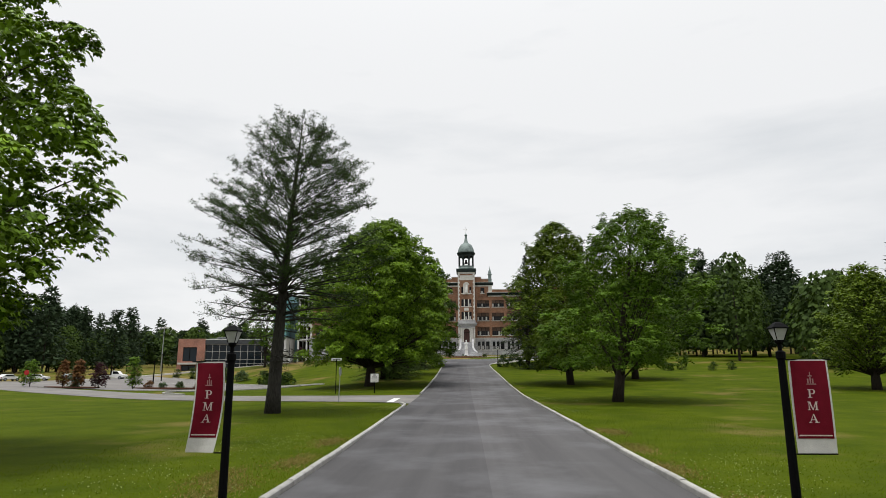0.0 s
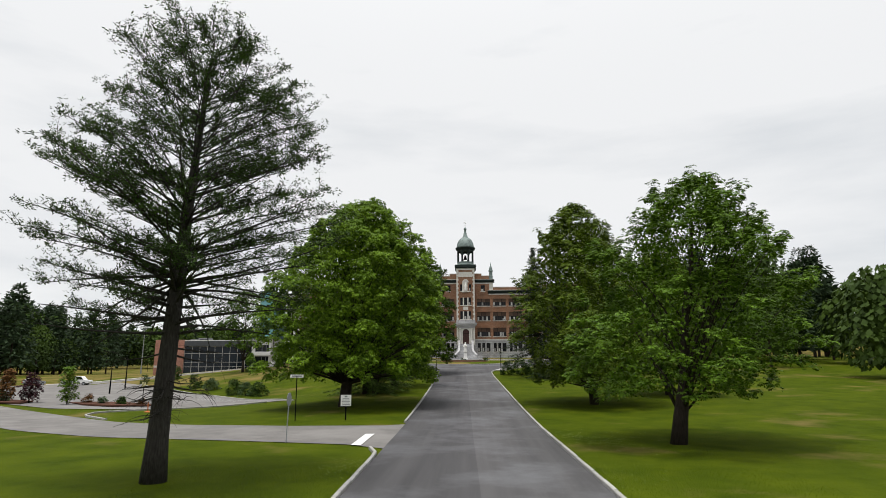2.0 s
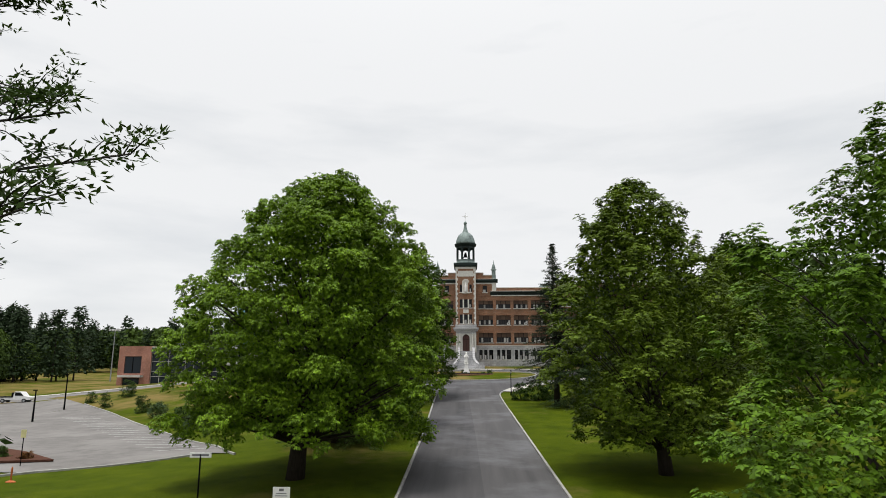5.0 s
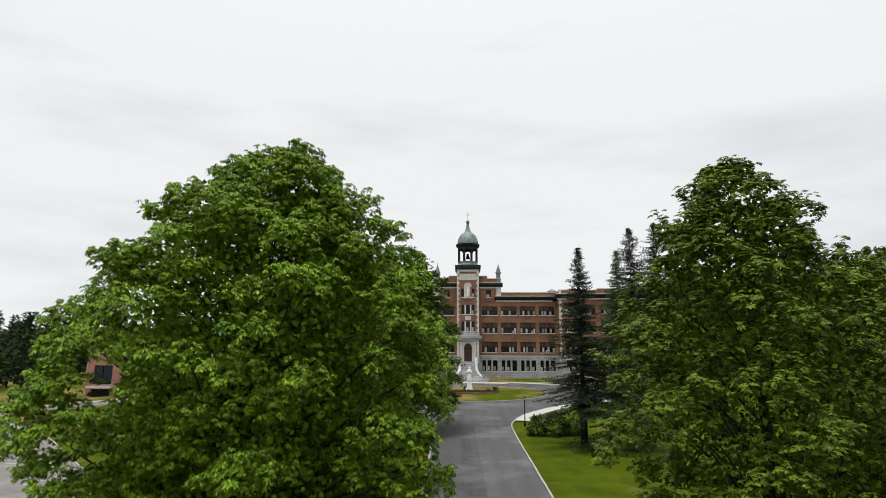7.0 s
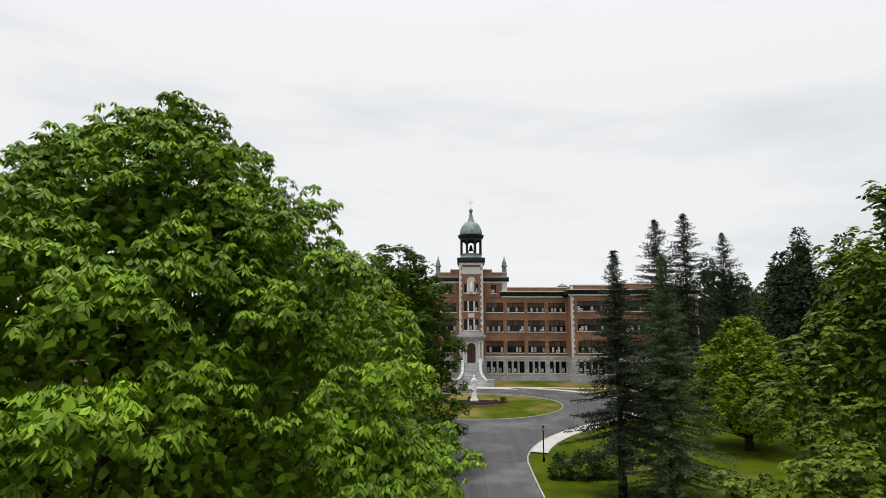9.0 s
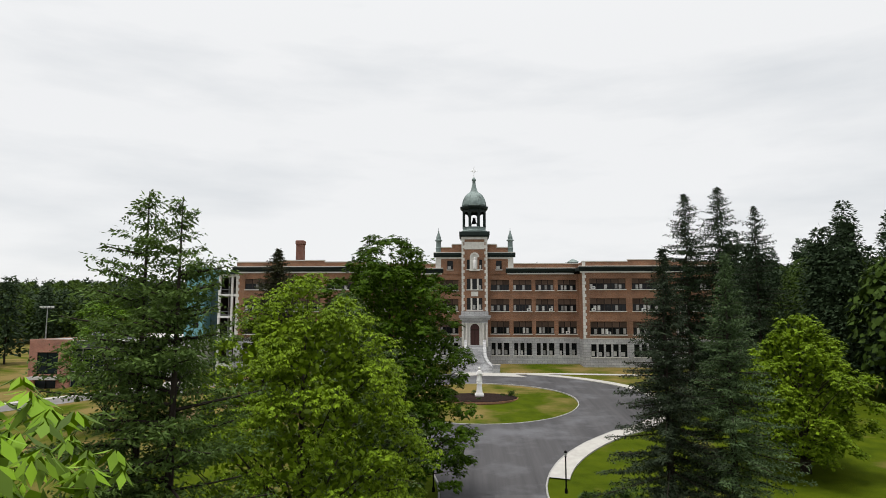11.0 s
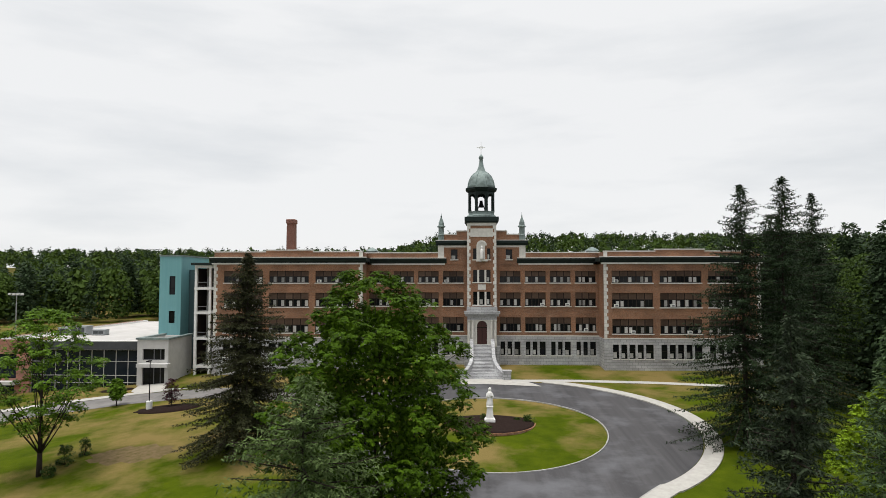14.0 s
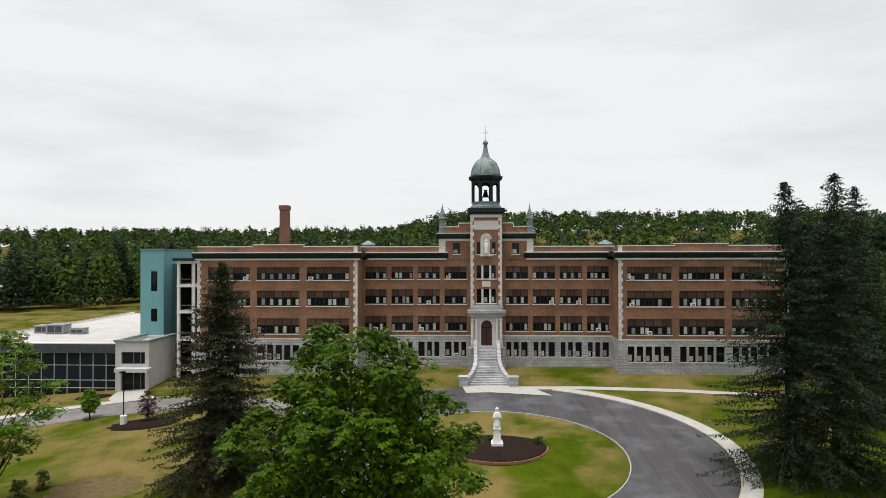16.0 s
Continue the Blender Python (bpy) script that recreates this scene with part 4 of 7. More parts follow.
for xx in (-2.25, -1.6, 1.6, 2.25):
    part("column", Shape().box(xx - 0.26, xx + 0.26, -2.62, -2.1, 12.6, 13.4).lathe(xx, -2.36, [(0.24, 13.4), (0.2, 13.6), (0.2, 16.6), (0.17, 16.7), (0.26, 16.95), (0.26, 17.1)], 12), TRIM, port)
door = part("door", Shape().prism(arch_outline(d_w, d_bot, d_top), -1.75, -1.65), DOOR_WOOD, port, "dark red arched double door")
part("door_rail", Shape().box(-d_w / 2, d_w / 2, -1.8, -1.74, 15.7, 15.85).box(-0.05, 0.05, -1.79, -1.74, d_bot, 15.7), FRAME_BACKING_DARK, door)
part("plinth", Shape().box(-3.0, 3.0, -2.4, ty, 8.5, 12.6), STONE, port)

# front steps with flared cheek walls
stairs = part("stairs", Shape(), CONCRETE, school, "long flight of grey granite front steps")
ss = Shape()
N_ST, top_y, bot_y = 25, -2.45, -11.5
z_bot, z_st = 8.42, 12.9
for k in range(N_ST):
    z1 = z_bot + (z_st - z_bot) * (k + 1) / N_ST
    ya = bot_y + (top_y - bot_y) * k / N_ST
    u = 1 - k / (N_ST - 1)
    hw = 1.52 + 1.55 * max(0, (u - 0.45) / 0.55) ** 2
    ss.box(-hw, hw, ya, top_y + 0.4, z1 - (z_st - z_bot) / N_ST - (0.6 if k == 0 else 0.0), z1)
stairs.data = ss.mesh("stairs", STONE)
for sx in (-1, 1):
    ck = Shape()
    prev = None
    for k in range(17):
        u = k / 16
        yy = top_y + (bot_y - 0.3 - top_y) * u
        off = 1.5 + 1.6 * max(0, (u - 0.45) / 0.55) ** 2
        zz = z_st + 1.0 - (z_st - z_bot) * u - 0.25 * math.sin(u * math.pi)
        cur = [(sx * off, yy, z_bot - 1.0), (sx * (off + 0.55), yy, z_bot - 1.0), (sx * (off + 0.55), yy, zz), (sx * off, yy, zz)]
        if prev:
            ck.add(prev + cur, [(0, 1, 5, 4), (1, 2, 6, 5), (2, 3, 7, 6), (3, 0, 4, 7)])
        else:
            ck.add(cur, [(0, 1, 2, 3)])
        prev = cur
    ck.add(prev, [(3, 2, 1, 0)])
    part("cheek_wall", ck, STONE, stairs, "curved pale stone side wall")
    x_p = sx * 3.6
    part("pier", Shape().box(x_p - 0.6, x_p + 0.6, bot_y - 0.7, bot_y + 0.5, z_bot - 0.8, 9.75).box(x_p - 0.7, x_p + 0.7, bot_y - 0.8, bot_y + 0.6, 9.75, 9.95), STONE, stairs)

# cupola
cup = part("cupola", Shape().box(-2.75, 2.75, ty - 0.25, 4.6, 33.75, 34.05).box(-2.95, 2.95, ty - 0.45, 4.8, 34.05, 34.75), DARK_METAL, school, "green copper bell cupola with dome")
cy_ = 1.55
part("drum_base", Shape().lathe(0, cy_, [(2.75, 34.75), (2.75, 35.1), (2.45, 35.3), (2.4, 35.75), (2.5, 35.8), (2.5, 35.9)], 8, math.pi / 8), COPPER, cup)
R_D = 2.35
for k in range(8):
    a = math.pi / 8 + k * math.pi / 4
    part("cupola_post", Shape().lathe(R_D * math.cos(a) * 0.93, cy_ + R_D * math.sin(a) * 0.93, [(0.30, 35.9), (0.30, 36.1), (0.23, 36.2), (0.23, 39.0), (0.32, 39.2)], 8), DARK_METAL, cup)
ah = Shape()
for k in range(8):
    a = k * math.pi / 4
    m4 = Matrix.Translation((0, cy_, 0)) @ Matrix.Rotation(a, 4, "Z")
    s2 = Shape()
    wd = 2 * R_D * math.tan(math.pi / 8) * 0.93
    rr = wd / 2 - 0.18
    n_s = 10
    for i in range(n_s):
        a0, a1 = math.pi * i / n_s, math.pi * (i + 1) / n_s
        p0, p1 = (rr * math.cos(a0), 38.2 + rr * math.sin(a0)), (rr * math.cos(a1), 38.2 + rr * math.sin(a1))
        s2.prism([p1, p0, (p0[0], 39.3), (p1[0], 39.3)], -R_D * 0.93 - 0.12, -R_D * 0.93 + 0.12)
    for e in (-1, 1):
        s2.box(*sorted((e * rr, e * wd / 2)), -R_D * 0.93 - 0.12, -R_D * 0.93 + 0.12, 36.0, 39.3)
    ah.add([m4 @ Vector(p) for p in s2.v], s2.f)
part("arcade", ah, DARK_METAL, cup, "dark green arched openings")
part("eave", Shape().lathe(0, cy_, [(2.3, 39.3), (2.5, 39.4), (2.95, 39.75), (3.0, 40.0), (2.6, 40.1)], 8, math.pi / 8), DARK_METAL, cup)
part("pediment", Shape().prism([(-1.25, 40.0), (1.25, 40.0), (0, 40.85)], cy_ - 2.95, cy_ - 1.6), COPPER, cup)
dome_prof = [(2.55, 40.05), (2.45, 40.5), (2.38, 41.0), (2.2, 41.6), (1.85, 42.25), (1.35, 42.75), (1.0, 42.95), (0.95, 43.1), (0.75, 43.3), (0.5, 44.0), (0.34, 44.8), (0.30, 45.4),
             (0.42, 45.5), (0.42, 45.8), (0.25, 46.0), (0.05, 46.3)]
part("dome", Shape().lathe(0, cy_, dome_prof, 24, math.pi / 8), COPPER, cup, "weathered pale green copper dome", smooth=True)
rb = Shape()
for k in range(8):
    a = math.pi / 8 + k * math.pi / 4
    rb.tube([(r * 1.01 * math.cos(a), cy_ + r * 1.01 * math.sin(a), z) for r, z in dome_prof[:7]], [0.06] * 7, 5)
part("dome_rib", rb, COPPER, cup)
part("ceiling_disc", Shape().lathe(0, cy_, [(2.2, 39.32), (2.2, 39.42)], 8, math.pi / 8), DARK_METAL, cup)
part("bell", Shape().lathe(0, cy_, [(0.55, 36.75), (0.48, 36.95), (0.34, 37.3), (0.30, 37.6), (0.15, 37.75), (0.06, 37.9)], 14), BLACK, cup, "dark bell on its stand", smooth=True)
part("bell_stand", Shape().tube([(-0.75, cy_, 35.9), (-0.12, cy_, 37.9)], [0.06, 0.05], 5).tube([(0.75, cy_, 35.9), (0.12, cy_, 37.9)], [0.06, 0.05], 5).box(-0.3, 0.3, cy_ - 0.06, cy_ + 0.06, 37.8, 37.95), BLACK, cup)
cr = Shape().tube([(0, cy_, 46.2), (0, cy_, 48.4)], [0.05, 0.05], 5).tube([(-0.75, cy_, 47.5), (0.75, cy_, 47.5)], [0.05, 0.05], 5)
for k in range(8):
    a0, a1 = k * math.pi / 4, (k + 1) * math.pi / 4
    cr.tube([(0.3 * math.cos(a0), cy_, 47.5 + 0.3 * math.sin(a0)), (0.3 * math.cos(a1), cy_, 47.5 + 0.3 * math.sin(a1))], [0.04, 0.04], 4)
part("roof_cross", cr, WHITE, cup, "pale metal cross")

chim = thing("chimney", -50.4, 238, gz(-50, 238), "tall square red brick chimney stack", "chimney")
zt = 39.9 - chim.location.z
part("shaft", Shape().lathe(0, 0, [(1.75, -1), (1.45, zt - 1.6), (1.45, zt - 1.2), (1.7, zt - 1.1), (1.7, zt - 0.2), (1.5, zt)], 4, math.pi / 4), RED_BRICK_CH, chim)

# stair porch on the west end, pale frames
porch = part("porch", Shape(), WHITE, school, "white framed open stair porch of four levels")
pf = Shape()
px0, px1 = -51.1 - CX, -WING_OUT - 0.0
for z in (9.0, 13.8, 18.2, 22.4, 26.2):
    pf.box(px0 - 0.03, px1, -2.63, 2.47, z - 0.22, z + 0.22)
for xx in (px0, (px0 + px1) / 2 + 0.4):
    for yy in (-2.6, 2.1):
        pf.box(xx, xx + 0.42, yy, yy + 0.42, 5.0, 26.2)
porch.data = pf.mesh("porch", WHITE)
part("porch_cornice", Shape().box(px0 - 0.5, px1, -3.1, 2.8, 26.42, 26.85), DARK_METAL, porch)
for z in (13.9, 18.3, 22.5):
    part("porch_rail", Shape().box(px0 + 0.42, px1, -2.45, -2.39, z + 0.93, z + 1.0).box(px0 + 0.42, px1, -2.45, -2.39, z + 0.3, z + 0.35), SIGN_BACK, porch)
# Dark sheets at the back and west side put shade into the open bays.
part("porch_dark_backing", Shape().box(px0 + 0.3, px1, 2.5, 2.7, 5, 26.2).box(px0 + 0.12, px0 + 0.2, -2.1, 2.05, 5, 25.9), FRAME_BACKING_DARK, porch)

# teal lift tower
lift = thing("lift_tower", -60.4, 188, 4.0, "teal metal-clad lift tower with narrow dark windows", "tower")
lt = Shape()
l_h = [(1.85, 2.95, 17.2, 20.6), (1.85, 2.95, 12.0, 14.2), (1.85, 2.95, 7.6, 9.6)]
holed(lt, 0, 4.05, 0, 24.2, 0, 0.4, l_h)
lt.box(0, 0.4, 0.4, 12, 0, 24.2).box(3.65, 4.05, 0.4, 12, 0, 24.2).box(0.4, 3.65, 11.6, 12, 0, 24.2).box(0.4, 3.65, 0.4, 11.6, 23.6, 24.0)
part("cladding", lt, TEAL, lift)
# Added block, coloured as the tower's east side in shade.
part("link", Shape().box(4.08, 9.0, 3.2, 11, 0, 21.8), TEAL_SHADED, lift, "added link block in the lift tower's shaded teal")
part("coping", Shape().box(-0.12, 4.17, -0.12, 12.1, 24.2, 24.45), COPPER, lift)
for x0, x1, z0, z1 in l_h:
    wv = part("window", Shape().box(x0, x1, 0.12, 0.2, z0, z0 + 0.08).box(x0, x1, 0.12, 0.2, z1 - 0.08, z1).box(x0, x0 + 0.08, 0.12, 0.2, z0, z1).box(x1 - 0.08, x1, 0.12, 0.2, z0, z1).box(x0, x1, 0.12, 0.2, (z0 + z1) / 2 - 0.6, (z0 + z1) / 2 - 0.5), BLACK, lift)
    part("pane", Shape().box(x0 + 0.08, x1 - 0.08, 0.2, 0.22, z0 + 0.08, z1 - 0.08), GLASS, wv)

# low modern wing
low = thing("modern_wing", -84.4, 177, 4.0, "low modern wing with dark glass front and white flat roof", "school wing")
lb = Shape()
holed(lb, 0, 7.9, 0, 10.0, 0, 0.4, [(1.5, 5.6, 3.6, 7.6), (1.3, 5.4, 0.1, 2.5)])
lb.box(0, 0.4, 0.4, 50, 0, 10.0).box(7.5, 7.9, 0.4, 6, 0, 10.0)
part("brick_front", lb, BRICK_NEW, low, "pinkish brick end with a large window")
part("canopy", Shape().box(0.9, 6.4, -1.6, 0, 2.7, 3.2), GREY_CLAD, low)
for z0, z1 in ((3.6, 7.6), (0.1, 2.5)):
    wv = part("window", Shape().box(1.4, 5.5, 0.1, 0.2, z0, z0 + 0.12).box(1.4, 5.5, 0.1, 0.2, z1 - 0.12, z1).box(3.4, 3.52, 0.1, 0.2, z0, z1), BLACK, low)
    part("pane", Shape().box(1.4, 5.6, 0.2, 0.23, z0, z1), GLASS_BLUE, wv)
gx0, gx1, gz0, gz1 = 7.9, 26.4, 1.0, 8.3
part("curtain_wall", Shape().box(gx0, gx1, 0.5, 0.55, gz0, gz1), GLASS_BLUE, low, "dark reflecting curtain wall glass")
for k in range(10):
    xx = gx0 + (gx1 - gx0) * k / 9
    part("mullion", WIN.setdefault("mul", Shape().box(-0.04, 0.04, 0.40, 0.5, gz0, gz1).mesh("mullion", GREY_CLAD)), None, low).location.x = xx
for zz in (gz0 + 0.1, 2.9, 4.1, 6.4, gz1):
    part("rail", Shape().box(gx0, gx1, 0.38, 0.5, zz - 0.04, zz + 0.04), GREY_CLAD, low)
part("fascia", Shape().box(gx0, gx1, 0.0, 0.9, gz1 + 0.06, 9.7), DARK_CLAD, low)
part("plinth", Shape().box(gx0, gx1, 0.4, 0.8, -1.5, gz0), GREY_CLAD, low)
part("roof", Shape().box(0.2, gx1 + 2.0, 0.9, 52, 9.0, 9.55), ROOFING, low, "white membrane roof")
part("parapet", Shape().box(gx0, gx1, 0.0, 0.5, 9.7, 9.85).box(0, 0.5, 0.4, 52, 9.55, 9.9), WHITE, low)
part("side_wall", Shape().box(gx1 + 1.6, gx1 + 2.0, 0.9, 52, -1, 9.0).box(0.4, gx1 + 1.6, 51.6, 52, -1, 9.0), GREY_CLAD, low)
ent = part("entrance_block", Shape(), GREY_CLAD, low, "pale grey entrance block")
eb = Shape()
holed(eb, 26.4, 31.6, 2.6, 10.1, -0.6, -0.1, [(27.3, 31.0, 6.75, 8.6), (27.3, 31.0, 2.6, 5.6)])
eb.box(26.4, 26.9, -0.1, 8, 1.0, 10.1).box(31.1, 31.6, -0.1, 8, 1.0, 10.1).box(26.9, 31.1, 7.5, 8, 1, 10.1).box(26.9, 31.1, -0.1, 7.5, 9.2, 9.6)
ent.data = eb.mesh("entrance_block", GREY_CLAD)
part("coping", Shape().box(26.2, 31.8, -0.8, -0.05, 10.1, 10.4).box(26.2, 26.95, -0.05, 8.1, 10.1, 10.4).box(31.05, 31.8, -0.05, 8.1, 10.1, 10.4), COPPER, ent)
part("canopy", Shape().box(27.0, 32.1, -2.0, -0.62, 5.75, 6.3), GREY_CLAD, ent)
for z0, z1 in ((6.75, 8.6), (2.6, 5.6)):
    wv = part("window", Shape().box(27.3, 31.0, -0.35, -0.25, z0, z0 + 0.1).box(27.3, 31.0, -0.35, -0.25, z1 - 0.1, z1).box(29.05, 29.15, -0.35, -0.25, z0, z1).box(30.15, 30.25, -0.35, -0.25, z0, z1).box(30.9, 31.0, -0.35, -0.25, z0, z1), SIGN_PRINT, ent)
    part("pane", Shape().box(27.3, 31.0, -0.25, -0.22, z0, z1), GLASS, wv)
for xx, yy, sx, sy, sz in ((4.5, 15, 2.8, 2.0, 1.3), (7.6, 14.0, 3.2, 2.2, 1.6), (11.6, 13.6, 2.4, 1.6, 1.0)):
    un = thing("roof_unit", -84.4 + xx, 177 + yy, 13.55, "grey ventilation unit on the white flat roof", "roof unit", "roof units")
    part("casing", Shape().box(-sx / 2, sx / 2, -sy / 2, sy / 2, 0.1, sz).box(-sx / 2 - 0.08, sx / 2 + 0.08, -sy / 2 - 0.08, sy / 2 + 0.08, sz, sz + 0.08), SIGN_BACK, un)
    part("grille", Shape().box(-sx * 0.4, -0.05, -sy / 2 - 0.02, -sy / 2, 0.3, sz - 0.2).box(0.05, sx * 0.4, -sy / 2 - 0.02, -sy / 2, 0.3, sz - 0.2), DARK_CLAD, un)
    part("skid", Shape().box(-sx / 2, sx / 2, -sy / 2, -sy / 2 + 0.1, 0, 0.1).box(-sx / 2, sx / 2, sy / 2 - 0.1, sy / 2, 0, 0.1), BLACK, un)


# ---- trees ----
def unit(v):
    return v / np.maximum(np.linalg.norm(v, axis=-1, keepdims=True), 1e-9)


def leaves(rng, pos, ahead, normal, length, width):
    """Kite-shaped leaves at pos, pointing ahead, facing normal; slightly varied in size."""
    n = len(pos)
    ahead = unit(ahead)
    across = unit(np.cross(normal, ahead))
    ln = length * rng.uniform(0.7, 1.3, (n, 1))
    wd = width * rng.uniform(0.7, 1.3, (n, 1))
    nrm = unit(np.cross(ahead, across))
    mid = pos + ahead * ln * 0.45
    v = np.empty((n, 4, 3))
    v[:, 0] = pos
    v[:, 1] = mid + across * wd / 2 - nrm * wd * 0.12
    v[:, 2] = pos + ahead * ln
    v[:, 3] = mid - across * wd / 2 - nrm * wd * 0.12
    return v


def tufts(rng, centres, outward, per, spread, length, width, droop=0.5):
    """Rosettes of leaves about each centre, domed outward and hanging a little."""
    c = np.repeat(centres, per, 0)
    o = np.repeat(unit(outward), per, 0)
    n = len(c)
    r = unit(rng.normal(size=(n, 3)))
    r = unit(r + o * 0.55 + np.array([0, 0, 0.25]))
    s = np.repeat(rng.uniform(0.7, 1.3, (len(centres), 1)), per, 0) * spread
    pos = c + r * s * rng.uniform(0.25, 1.0, (n, 1)) * np.array([1, 1, 0.75])
    ahead = r * np.array([1, 1, 0.3]) + np.array([0, 0, -droop]) + rng.normal(size=(n, 3)) * 0.35
    normal = np.array([0, 0, 0.9]) + o * 0.7 + rng.normal(size=(n, 3)) * 0.45
    return leaves(rng, pos, ahead, normal, length, width)


def umbrellas(rng, centres, outward, per, spread, length, width, droop=0.5):
    """Branch ends with hand-shaped leaves: each leaf is a ring of six leaflets that hang from its middle."""
    sub = 6
    comp = max(2, per // sub)
    o = unit(unit(outward) * 0.7 + np.array([0, 0, 0.7]))
    c, oc = np.repeat(centres, comp, 0), np.repeat(o, comp, 0)
    n = len(c)
    r = unit(rng.normal(size=(n, 3)) + oc * 0.9)
    s = np.repeat(rng.uniform(0.7, 1.35, (len(centres), 1)), comp, 0) * spread
    c = c + r * s * rng.uniform(0.55, 1.05, (n, 1)) * np.array([1, 1, 0.7])
    axis = unit(r * 0.55 + oc * 0.4 + np.array([0, 0, 0.75]) + rng.normal(size=(n, 3)) * 0.2)
    e1 = unit(np.cross(axis, rng.normal(size=(n, 3))))
    e2 = np.cross(axis, e1)
    size = np.repeat(rng.uniform(0.75, 1.25, (n, 1)), sub, 0)
    c, axis, e1, e2 = (np.repeat(v, sub, 0) for v in (c, axis, e1, e2))
    a = (np.tile(np.arange(sub) * 2 * math.pi / sub, n) + rng.normal(size=n * sub) * 0.16)[:, None]
    rad = e1 * np.cos(a) + e2 * np.sin(a)
    ahead = rad + np.array([0, 0, -droop]) * rng.uniform(0.5, 1.3, (n * sub, 1))
    return leaves(rng, c + rad * 0.02, ahead, axis + rad * droop * 0.8 + rng.normal(size=(n * sub, 3)) * 0.12, length * size, width * size)


def crown_centres(rng, n, height, prof, pads, wobble, inner=0.15, pad_r=None, flat=0.9, oval=1.0):
    """Places of tufts in a crown: prof gives the radius at each share of the height. The foliage lies in pads,
    domed layers at the ends of the limbs that are open underneath, with shaded gaps between them."""
    us, rs = [p[0] for p in prof], [p[1] for p in prof]
    big = max(rs)
    grid = np.linspace(0, 1, 200)
    wgt = np.cumsum(np.interp(grid, us, rs) + 0.30 * big)
    u = np.interp((np.arange(pads) + rng.uniform(0.1, 0.9, pads)) / pads, wgt / wgt[-1], grid)
    a = (np.arange(pads) * 2.39996 + rng.normal(size=pads) * 0.35) % (2 * math.pi)
    pr_ = pad_r or 1.85 * big / math.sqrt(pads)
    env = np.interp(u, us, rs)
    size = pr_ * rng.uniform(0.65, 1.3, pads)
    r = np.maximum(env * (1.03 - wobble * (1 + 0.3 * np.clip(0.55 - u, 0, 1)) * rng.uniform(0, 1, pads) ** 1.4) - 0.97 * size - 0.22, 0.02)
    c = np.stack([r * np.cos(a), oval * r * np.sin(a), np.clip(u * height - 0.55 * flat * size, 0, height - flat * size - 0.2)], 1)
    o = unit(np.stack([np.cos(a), np.sin(a), (u - 0.2) * 1.3], 1))
    up = unit(o * 0.75 + np.array([0, 0, 0.7]) + rng.normal(size=(pads, 3)) * 0.12)
    k = rng.choice(pads, n, p=size ** 2 / np.sum(size ** 2))
    d = unit(rng.normal(size=(n, 3)))
    side_ = np.sum(d * up[k], 1, keepdims=True)
    d = unit(d + up[k] * np.where(side_ < -0.1, -2 * side_, 0))
    pos = c[k] + d * size[k][:, None] * rng.uniform(0.82, 1.05, (n, 1)) * np.array([1, 1, flat])
    out = d + np.array([0, 0, 0.15])
    deep = rng.uniform(0, 1, n) < inner
    m = int(deep.sum())
    du, da = rng.uniform(0.02, 0.93, m), rng.uniform(0, 2 * math.pi, m)
    dr = np.interp(du, us, rs) * rng.uniform(0.5, 0.8, m)
    pos[deep] = np.stack([dr * np.cos(da), oval * dr * np.sin(da), du * height], 1)
    pos[:, 2] = np.clip(pos[:, 2], -0.4, height + 0.1)
    m = 84
    d = unit(rng.normal(size=(pads * m, 3)) * 0.8 + np.repeat(up, m, 0))
    under = np.repeat(c, m, 0) + d * np.repeat(size, m)[:, None] * rng.uniform(0.38, 0.74, (pads * m, 1)) * np.array([1, 1, flat])
    return pos, out, under, d


def limb(shape, a, b, r0, r1, rng, lift=0.3, n=6, sides=5):
    """A bent, tapered branch from a to b."""
    a, b = np.array(a, float), np.array(b, float)
    ln = np.linalg.norm(b - a)
    mid = (a + b) / 2 + np.array([0, 0, lift * ln * 0.35]) + rng.normal(size=3) * ln * 0.05
    t = np.linspace(0, 1, n)[:, None]
    p = (1 - t) ** 2 * a + 2 * t * (1 - t) * mid + t * t * b
    shape.tube(p.tolist(), np.linspace(r0, r1, n).tolist(), sides)


